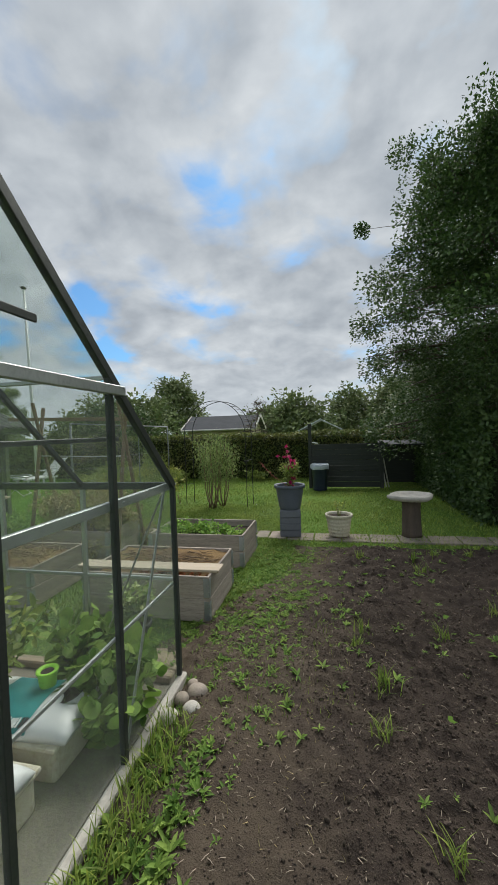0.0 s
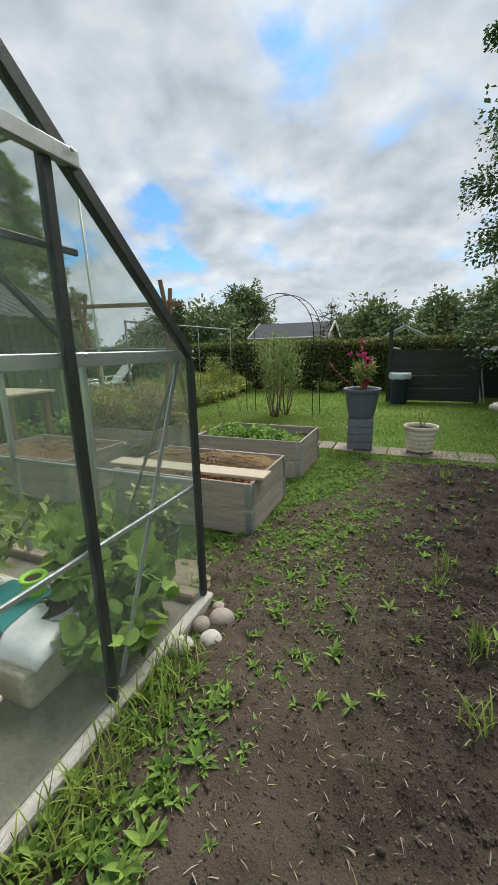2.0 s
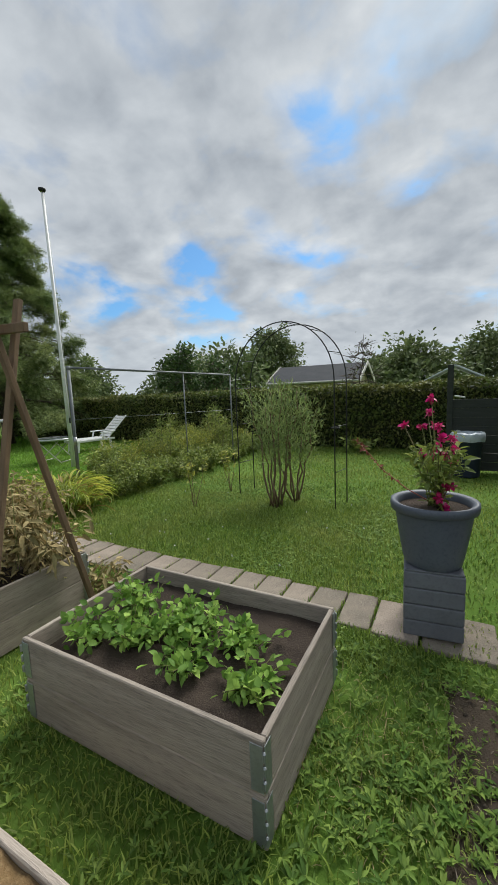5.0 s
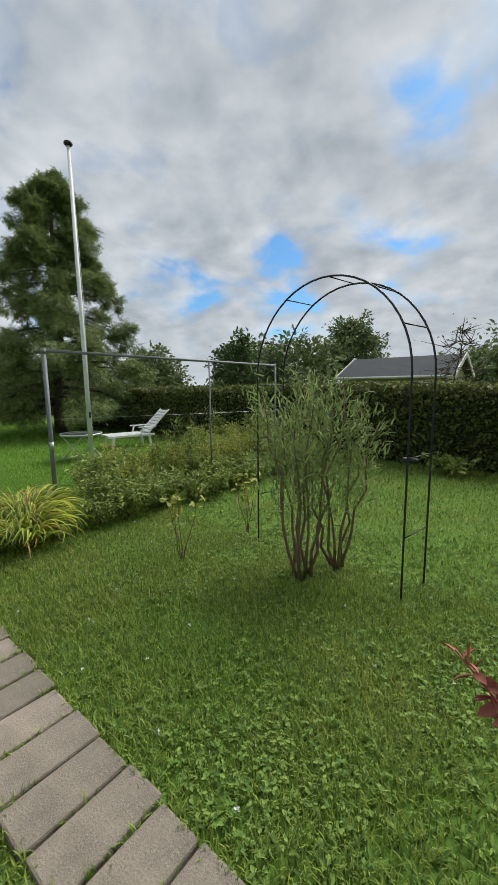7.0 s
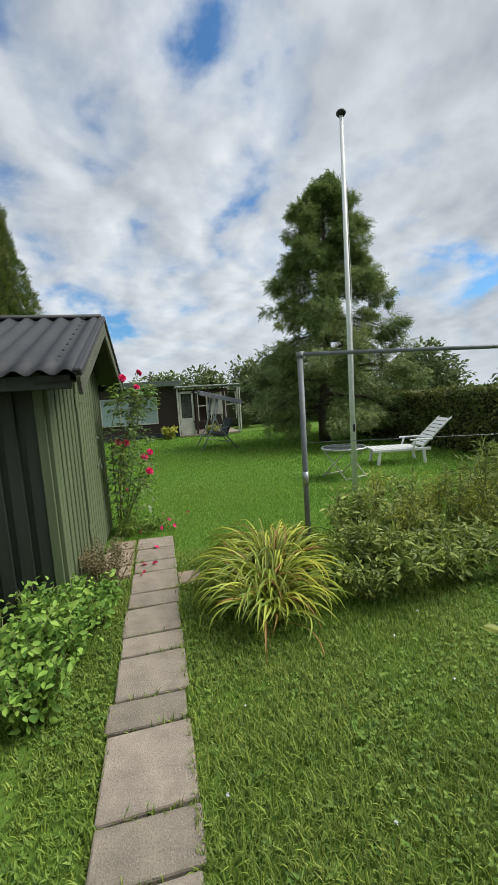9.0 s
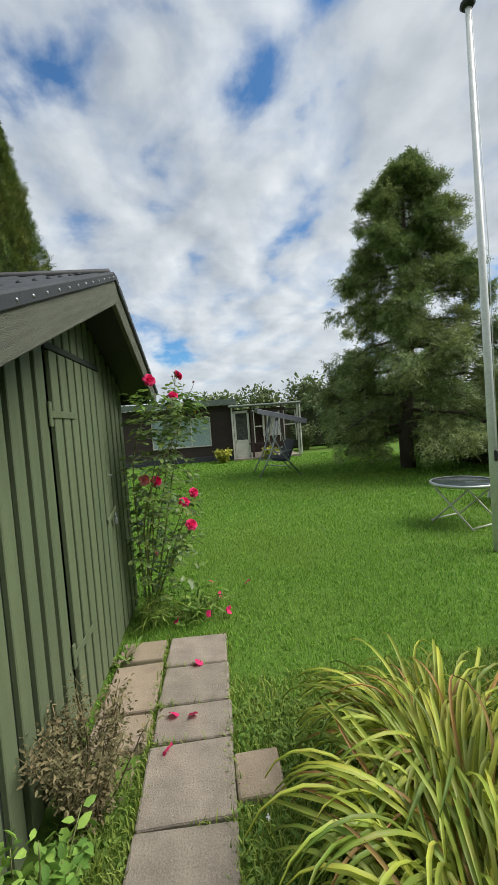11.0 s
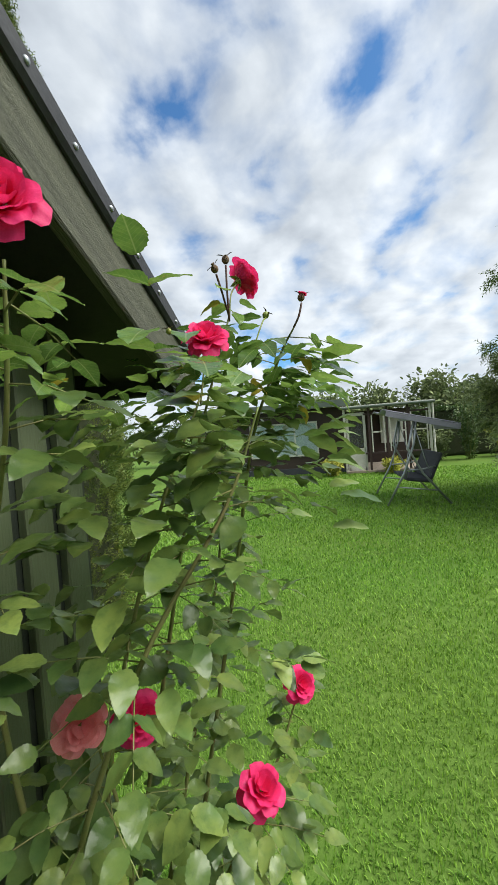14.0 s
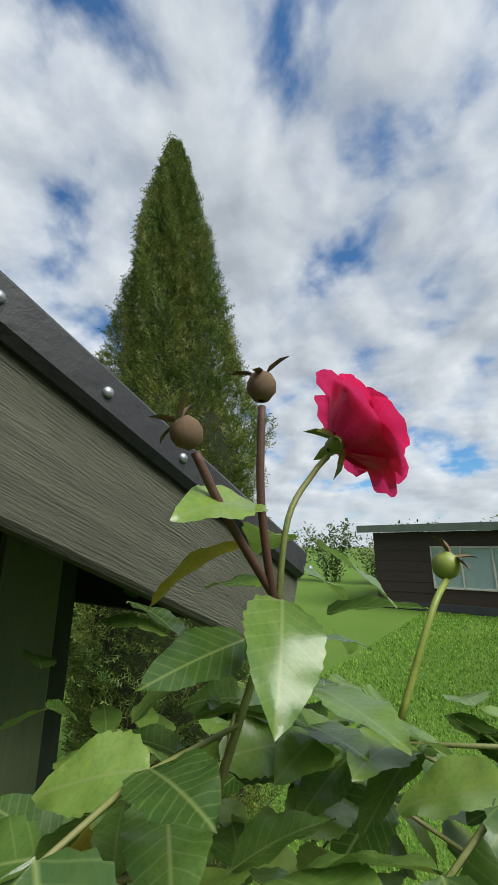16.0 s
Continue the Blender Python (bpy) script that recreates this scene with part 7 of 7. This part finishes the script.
def rose_hip(parent, at, way, size, mat, name="hip", label=""):
    V, F = lathe([(0.0, -0.55), (0.25, -0.5), (0.48, -0.2), (0.5, 0.1), (0.36, 0.4), (0.2, 0.46), (0.0, 0.44)], 14)
    ob = part(name, smooth(fast_mesh(name, V, tri_only(F))), mat, parent, label)
    ob.matrix_basis = Matrix.Translation(at) @ Vector(way).to_track_quat("Z", "Y").to_matrix().to_4x4() @ Matrix.Scale(size, 4)
    for k in range(4):
        p = part("dry_sepal", DRYSEPAL, M_HIP, ob)
        p.matrix_basis = pose(0, 0, 0.38, 0, 0, 90 * k + 20) @ pose(0.1, 0, 0, 0, -40 + 25 * (k % 3), 0) @ Matrix.Diagonal((1.1, 0.45, 0.9, 1))
    return ob


DRYSEPAL = fast_mesh("dry_sepal", leaf_template()[0], leaf_template()[1])
DRYSEPAL.materials.append(M_HIP)


def climbing_rose():
    t = thing("climbing_rose", "climbing rose with crimson blooms against the green shed", "rose bush")
    canes = [
        [(-7.20, 5.36, 0.0), (-7.14, 5.42, 0.6), (-7.10, 5.56, 1.2), (-7.09, 5.66, 1.6), (-7.135, 5.733, 1.86)],
        [(-7.18, 5.38, 0.0), (-7.00, 5.42, 0.5), (-6.95, 5.50, 1.05), (-6.93, 5.62, 1.45), (-6.95, 5.715, 1.68)],
        [(-7.16, 5.36, 0.0), (-6.95, 5.38, 0.7), (-6.82, 5.42, 1.3), (-6.74, 5.55, 1.66), (-6.70, 5.60, 1.81)],
        [(-7.22, 5.40, 0.0), (-7.25, 5.55, 0.7), (-7.30, 5.66, 1.25), (-7.26, 5.74, 1.60), (-7.215, 5.82, 1.775), (-7.165, 5.862, 1.83)],
        [(-7.15, 5.40, 0.0), (-7.06, 5.55, 0.35), (-7.01, 5.70, 0.6), (-6.97, 5.785, 0.745)],
        [(-7.17, 5.42, 0.05), (-7.22, 5.60, 0.5), (-7.30, 5.74, 0.80), (-7.35, 5.795, 0.935)],
        [(-7.17, 5.42, 0.1), (-7.14, 5.58, 0.55), (-7.08, 5.70, 0.82), (-7.067, 5.737, 0.918)],
        [(-7.05, 5.46, 0.55), (-6.98, 5.50, 0.9), (-6.94, 5.48, 1.13)],
        [(-7.2, 5.40, 0.3), (-7.36, 5.52, 0.9), (-7.38, 5.62, 1.4), (-7.30, 5.66, 1.74)],
        [(-7.12, 5.42, 0.2), (-6.90, 5.44, 0.8), (-6.86, 5.60, 1.25), (-6.96, 5.74, 1.5), (-7.0, 5.80, 1.66)],
    ]
    lines = [bezier(c) for c in canes]
    for L in lines:
        tube("cane", L, np.linspace(0.0068, 0.0018, len(L)), M_STEM, t, 8)
    # flower stalks at the top
    stalks = [([(-7.135, 5.733, 1.85), (-7.14, 5.738, 1.90), (-7.165, 5.742, 1.928), (-7.178, 5.746, 1.94)], M_STEM),
              ([(-7.135, 5.733, 1.85), (-7.116, 5.737, 1.905), (-7.114, 5.739, 1.955)], M_BROWNSTEM),
              ([(-7.135, 5.733, 1.86), (-7.097, 5.73, 1.90), (-7.08, 5.726, 1.926)], M_BROWNSTEM),
              ([(-7.165, 5.862, 1.83), (-7.158, 5.874, 1.85), (-7.161, 5.881, 1.876)], M_BROWNSTEM),
              ([(-7.165, 5.78, 1.81), (-7.185, 5.795, 1.855), (-7.205, 5.80, 1.868)], M_GREENHIP),
              ([(-6.95, 5.715, 1.67), (-6.958, 5.722, 1.72), (-6.965, 5.726, 1.755)], M_STEM)]
    for pts, m in stalks:
        tube("flower_stalk", bezier(pts, 6), 0.0021 if m is M_BROWNSTEM else 0.0017, m, t, 8)
    rose_hip(t, (-7.114, 5.739, 1.966), (0.0, 0.0, 1), 0.0155, M_HIP, label="dried brown rose hip")
    rose_hip(t, (-7.075, 5.725, 1.934), (0.6, -0.2, 0.7), 0.0145, M_HIP, label="dried brown rose hip")
    rose_hip(t, (-7.21, 5.80, 1.876), (-0.3, 0.5, 0.8), 0.015, M_GREENHIP, label="green rose hip")
    rose_hip(t, (-7.161, 5.881, 1.887), (0.0, 0.3, 1), 0.015, M_HIP, "bud", "withered half-open bud")
    rose_hip(t, (-6.98, 5.66, 1.80), (0, 0, 1), 0.010, M_GREENHIP, "bud")
    heads = []
    for at, way, size, m, o in (((-7.19, 5.752, 1.952), (-0.5, 0.62, 0.45), 0.042, M_PETAL, 0.5), ((-6.965, 5.728, 1.775), (0.55, 0.2, 0.6), 0.036, M_PETAL, 0.9),
                                ((-6.70, 5.602, 1.868), (0.75, 0.45, 0.3), 0.040, M_PETAL, 0.75), ((-6.925, 5.468, 1.15), (0.7, 0.7, 0.3), 0.042, M_PINK, 1.1),
                                ((-6.98, 5.546, 1.125), (0.6, 0.6, 0.4), 0.042, M_PETAL, 0.9), ((-7.352, 5.80, 0.95), (0.5, 0.5, 0.4), 0.042, M_PETAL, 1.0),
                                ((-7.067, 5.74, 0.931), (0.3, 0.4, 0.9), 0.042, M_PETAL, 1.1), ((-6.969, 5.787, 0.763), (0.5, 0.4, 0.6), 0.045, M_PETAL, 0.8),
                                ((-7.03, 5.50, 0.55), (0.6, 0.5, 0.4), 0.02, M_PINK, 1.0), ((-7.161, 5.882, 1.889), (-0.1, 0.3, 0.9), 0.011, M_PETAL, 0.15)):
        bloom(t, at, way, size, m, o)
        heads.append(Vector(at))
    # compound leaves: a leaf stalk with five leaflets
    near, rest, rachis = [], [], []
    for c, L in enumerate(lines):
        count = {0: 48, 1: 42, 2: 34, 3: 46, 4: 22, 5: 22, 6: 20, 7: 18, 8: 44, 9: 46}[c]
        for k in range(count):
            f = 0.14 + 0.83 * (k + random.random()) / count
            p = L[min(len(L) - 1, int(f * (len(L) - 1)))]
            a = k * 2.4 + c + random.uniform(-0.5, 0.5)
            out = Vector((math.cos(a), math.sin(a) * 0.9 + 0.25, random.uniform(-0.1, 0.45))).normalized()
            length = random.uniform(0.09, 0.14)
            if k % 4 == 1:
                continue
            side = out.cross(Vector((0, 0, 1))).normalized()
            rachis.append((Vector(p), Vector(p) + out * length * 0.5 - Vector((0, 0, 0.0075)), Vector(p) + out * length - Vector((0, 0, 0.03))))
            for u, sd in ((0.45, -1), (0.45, 1), (0.75, -1), (0.75, 1), (1.0, 0)):
                at = Vector(p) + out * length * u + Vector((0, 0, -0.03 * u * u))
                way = (out * (0.9 if sd == 0 else 0.45) + side * sd * 0.85 + Vector((0, 0, random.uniform(-0.5, 0.15)))).normalized()
                nrm = Vector((random.uniform(-0.5, 0.5), random.uniform(-0.3, 0.6), 1)).normalized()
                s = random.uniform(0.042, 0.062) * (1.1 if sd == 0 else 0.9)
                if at.y < SY + 0.03 and at.x > SX0 - 0.02:
                    continue
                (near if at.z > 1.0 else rest).append((at, way, nrm, s))
    # the dense head of the bush
    for k in range(95):
        a, b = random.uniform(0, 6.28), random.uniform(-0.4, 1)
        r = random.uniform(0.55, 1.0) ** 0.5
        p = Vector((-7.10 + 0.25 * r * math.cos(a), 5.66 + 0.20 * r * math.sin(a), 1.55 + 0.27 * b * r))
        out = Vector((math.cos(a), math.sin(a), random.uniform(-0.2, 0.5))).normalized()
        side = out.cross(Vector((0, 0, 1))).normalized()
        for u, sd in ((0.45, -1), (0.45, 1), (1.0, 0)):
            at = p + out * 0.10 * u
            way = (out * (0.9 if sd == 0 else 0.45) + side * sd * 0.85 + Vector((0, 0, random.uniform(-0.5, 0.25)))).normalized()
            nrm = Vector((random.uniform(-0.5, 0.5), random.uniform(-0.3, 0.6), 1)).normalized()
            if at.y > SY + 0.03 or at.x < SX0 - 0.02:
                near.append((at, way, nrm, random.uniform(0.045, 0.068)))
    for k in range(95):
        a, b = random.uniform(0, 6.28), random.uniform(-1, 1)
        p = Vector((-7.12 + 0.19 * math.cos(a), 5.57 + 0.17 * math.sin(a), 0.78 + 0.55 * b))
        out = Vector((math.cos(a), math.sin(a), random.uniform(-0.3, 0.5))).normalized()
        side = out.cross(Vector((0, 0, 1))).normalized()
        for u, sd in ((0.45, -1), (0.45, 1), (1.0, 0)):
            at = p + out * 0.09 * u
            way = (out * (0.9 if sd == 0 else 0.45) + side * sd * 0.85 + Vector((0, 0, random.uniform(-0.5, 0.25)))).normalized()
            if at.y > SY + 0.03:
                rest.append((at, way, Vector((random.uniform(-0.5, 0.5), random.uniform(-0.3, 0.6), 1)).normalized(), random.uniform(0.048, 0.07)))
    # the leafy shoulder under the flower stalks
    for k in range(95):
        a, r = random.uniform(0, 6.28), 0.24 * random.uniform(0.1, 1) ** 0.5
        p = Vector((-7.19 + r * math.cos(a), 5.73 + r * math.sin(a), random.uniform(1.66, 1.80) - 0.25 * r))
        out = Vector((math.cos(a), math.sin(a), random.uniform(-0.3, 0.4))).normalized()
        way = (out + Vector((random.uniform(-0.5, 0.5), random.uniform(-0.5, 0.5), random.uniform(-0.6, 0.15)))).normalized()
        near.append((p, way, Vector((random.uniform(-0.5, 0.5), random.uniform(-0.4, 0.6), 1)).normalized(), random.uniform(0.045, 0.064)))
    random.shuffle(near)
    # keep the air free where the walker's head ends up
    clear = lambda at: min((Vector(at) - Vector(e)).length for e in ((-6.36, 5.9, 1.62), (-6.59, 5.89, 1.68), (-6.72, 5.89, 1.73), (-6.84, 5.88, 1.776), (-6.93, 5.863, 1.847), (-6.96, 5.839, 1.886))) > 0.105
    for k in range(16):
        p = Vector(lines[0][int((0.74 + 0.24 * k / 16) * (len(lines[0]) - 1))])
        a = k * 2.4
        out = Vector((math.cos(a), math.sin(a), random.uniform(0.0, 0.5))).normalized()
        side = out.cross(Vector((0, 0, 1))).normalized()
        for u, sd in ((0.5, -1), (0.5, 1), (1.0, 0)):
            way = (out * (0.9 if sd == 0 else 0.45) + side * sd * 0.85 + Vector((0, 0, random.uniform(-0.5, 0.3)))).normalized()
            near.append((p + out * 0.06 * u, way, Vector((random.uniform(-0.5, 0.5), random.uniform(-0.3, 0.6), 1)).normalized(), random.uniform(0.04, 0.055)))
    # leaves round the foot of the flower stalks
    for k in range(12):
        p = Vector((-7.137, 5.735, 1.83 + 0.007 * k))
        a = 1.1 + k * 2.4
        out = Vector((math.cos(a), math.sin(a), random.uniform(-0.1, 0.35))).normalized()
        way = (out + Vector((0, 0, random.uniform(-0.7, 0.1)))).normalized()
        near.append((p + out * 0.022, way, Vector((random.uniform(-0.5, 0.5), random.uniform(-0.3, 0.6), 1)).normalized(), random.uniform(0.04, 0.058)))
    eyes = [Vector((-6.36, 5.9)), Vector((-6.84, 5.88)), Vector((-6.96, 5.839))]

    def apart(at):
        # sideways distance from the line along which the walker leans in
        gap = 9.0
        for a, b in zip(eyes, eyes[1:]):
            u = max(0.0, min(1.0, (at.xy - a).dot(b - a) / (b - a).length_squared))
            gap = min(gap, (at.xy - a - (b - a) * u).length)
        return gap > 0.05
    near = [q for q in near if clear(q[0]) and clear(q[0] + q[1] * q[3]) and apart(q[0]) and apart(q[0] + q[1] * q[3])]
    # no leaf hangs over an open bloom
    open_air = lambda q: min((q[0] + q[1] * q[3] * 0.5 - h - Vector((0.055, 0.03, 0.01))).length for h in heads) > 0.075
    inside = lambda q: q[0].y < 5.93 or q[0].x < -7.2
    near, rest = [q for q in near if open_air(q) and inside(q)], [q for q in rest if open_air(q) and inside(q)]
    rest = [q for q in rest if apart(q[0]) and apart(q[0] + q[1] * q[3])]
    rachis = [q for q in rachis if all(clear(v) and apart(v) and (v.y > SY + 0.03 or v.x < SX0 - 0.02) for v in q)]
    V, F = joined([tube_arrays([v[:] for v in q], [0.0013, 0.0011, 0.0008], 5) for q in rachis])
    part("leaf_stalk", smooth(fast_mesh("leaf_stalk", V, F)), M_STEM, t)["kind"] = "stuff"
    near.sort(key=lambda q: -q[0].z)
    for k, (at, way, nrm, s) in enumerate(near[:300]):
        x = way; y = nrm.cross(x).normalized(); z = x.cross(y)
        m = Matrix((x, y, z)).transposed().to_4x4()
        ob = part("leaf", ROSE_LEAVES[5 if k % 37 == 3 else k % 5], M_ROSELEAF, t)
        ob.matrix_basis = Matrix.Translation(at) @ m @ Matrix.Scale(s, 4)
    rest += near[300:]
    if rest:
        P = np.array([q[0][:] for q in rest]); A = np.array([q[1][:] for q in rest]); N = np.array([q[2][:] for q in rest]); S = np.array([q[3] for q in rest])
        tv = np.array([v.co[:] for v in ROSE_LEAVES[0].vertices]); tf = np.array([f.vertices[:] for f in ROSE_LEAVES[0].polygons])
        V, F = stamp((tv, tf), frames(A, N), P, S)
        fol = part("foliage", smooth(fast_mesh("rose_foliage", V, F)), M_ROSEFOL, t)
        fol["kind"] = "stuff"


climbing_rose()
leafy("corner_weeds", "green weeds under the climbing rose", "plant", (-7.05, 5.72, 0), 0.16, 0.34, 260, 0.07, M_WEED, 18, wide=0.4)
leafy("corner_weeds", "green weeds at the foot of the shed", "plant", (-6.5, 5.30, 0), 0.07, 0.2, 60, 0.05, M_WEED, 10, wide=0.5)
leafy("long_grass", "long dry grass at the foot of the shed", "grass", (-7.0, 5.45, 0), 0.22, 0.2, 260, 0.14, M_BLADE, 18, template=BLADE, wide=0.05, droop=0.2)


def fallen_petals():
    spots = [(-6.35, 5.84), (-5.95, 5.72), (-5.93, 5.80), (-5.72, 5.68), (-7.0, 6.0), (-6.93, 5.86), (-7.25, 5.98), (-6.95, 6.05), (-7.6, 5.9), (-7.12, 5.75), (-7.5, 6.2), (-6.9, 5.6)]
    for k, (x, y) in enumerate(spots):
        ob = part("fallen_petal", PETALS[M_PETAL.name][k % 4], M_PETAL)
        on_slab = x > -6.7 and y < 6.0
        ob.matrix_basis = pose(x, y, 0.028 if on_slab else 0.03, 78, 0, 50 * k) @ Matrix.Scale(0.052, 4)
        tagged(ob, "fallen pink rose petal on a slab" if on_slab else "fallen pink rose petal on the grass", "petal", "fallen petals")


fallen_petals()


def dandelions():
    n = 26
    x, y = rng.uniform(-5.5, -1.2, n), rng.uniform(6.1, 8.2, n)
    keep = free_of(x, y, 0.05)
    x, y = x[keep], y[keep]
    P = np.repeat(np.stack([x, y, np.full(len(x), 0.06)], 1), 10, axis=0)
    V, F = leaf_cloud(P, 0.011, LEAF, wide=0.6)
    tagged(part("daisy_heads", fast_mesh("daisy_heads", V, F), M_WHITE), "tiny white daisies in the lawn", "flowers", kind="stuff")


dandelions()


# ---- paving, laid last ----
def paving():
    path = thing("pavement", "garden path of worn concrete slabs", "path", kind="structure")
    made = {}
    def slab(x, y, sx, sy, mat, turn=0.0, z=0.0):
        key = (round(sx, 2), round(sy, 2), mat.name)
        if key not in made:
            me = bpy.data.meshes.new("slab")
            bm = box((sx, sy, 0.05), bevel=0.011, seg=2)
            for v in bm.verts:
                v.co.x += 0.004 * noise.noise(v.co * 20 + Vector((len(made), 0, 0)))
                v.co.y += 0.004 * noise.noise(v.co * 20 + Vector((0, len(made), 3)))
            bm.to_mesh(me); bm.free()
            me.materials.append(mat)
            made[key] = me
        ob = part("slab", made[key], mat, path)
        ob.matrix_basis = pose(x, y, z - 0.002, random.uniform(-0.7, 0.7), random.uniform(-0.7, 0.7), turn)
    for a, b in zip(SLABS, SLABS[1:]):
        slab((a + b) / 2, 5.80 + random.uniform(-0.012, 0.012), a - b - 0.014, 0.395, M_SLAB, random.uniform(-1.2, 1.2), -0.018 if a < 2.7 and b > -0.75 else 0.0)
    for x, sx in ((-6.58, 0.22), (-6.22, 0.42), (-5.88, 0.22)):
        slab(x, 5.43 + random.uniform(-0.01, 0.01), sx, 0.30, M_SAND, random.uniform(-1.5, 1.5))
    slab(-5.555, 6.105, 0.22, 0.2, M_SAND, 2)
    slab(-1.14, 2.50, 0.42, 0.26, M_SAND, 8)


paving()


def joint_moss():
    xs, ys = [], []
    for a in SLABS[9:]:
        n = int(rng.integers(10, 60))
        c = rng.uniform(5.62, 5.98)
        xs.append(a + rng.normal(0, 0.004, n)); ys.append(np.clip(c + rng.normal(0, 0.10, n), 5.61, 5.99))
    n = 1800
    xs.append(rng.uniform(-6.7, -0.8, n)); ys.append(np.where(rng.random(n) < 0.5, 5.595, 6.005) + rng.normal(0, 0.016, n))
    n = 60
    xs.append(rng.uniform(-6.68, -5.78, n)); ys.append(5.59 + rng.normal(0, 0.006, n))
    x, y = np.concatenate(xs), np.concatenate(ys)
    V, F = blades(x, y, np.full(len(x), 0.0), 0.045, 0.006, 1.0)
    tagged(part("joint_grass", fast_mesh("joint_grass", V, F), M_BLADE), "tufts of grass in the joints of the slabs", "grass", kind="stuff")


joint_moss()
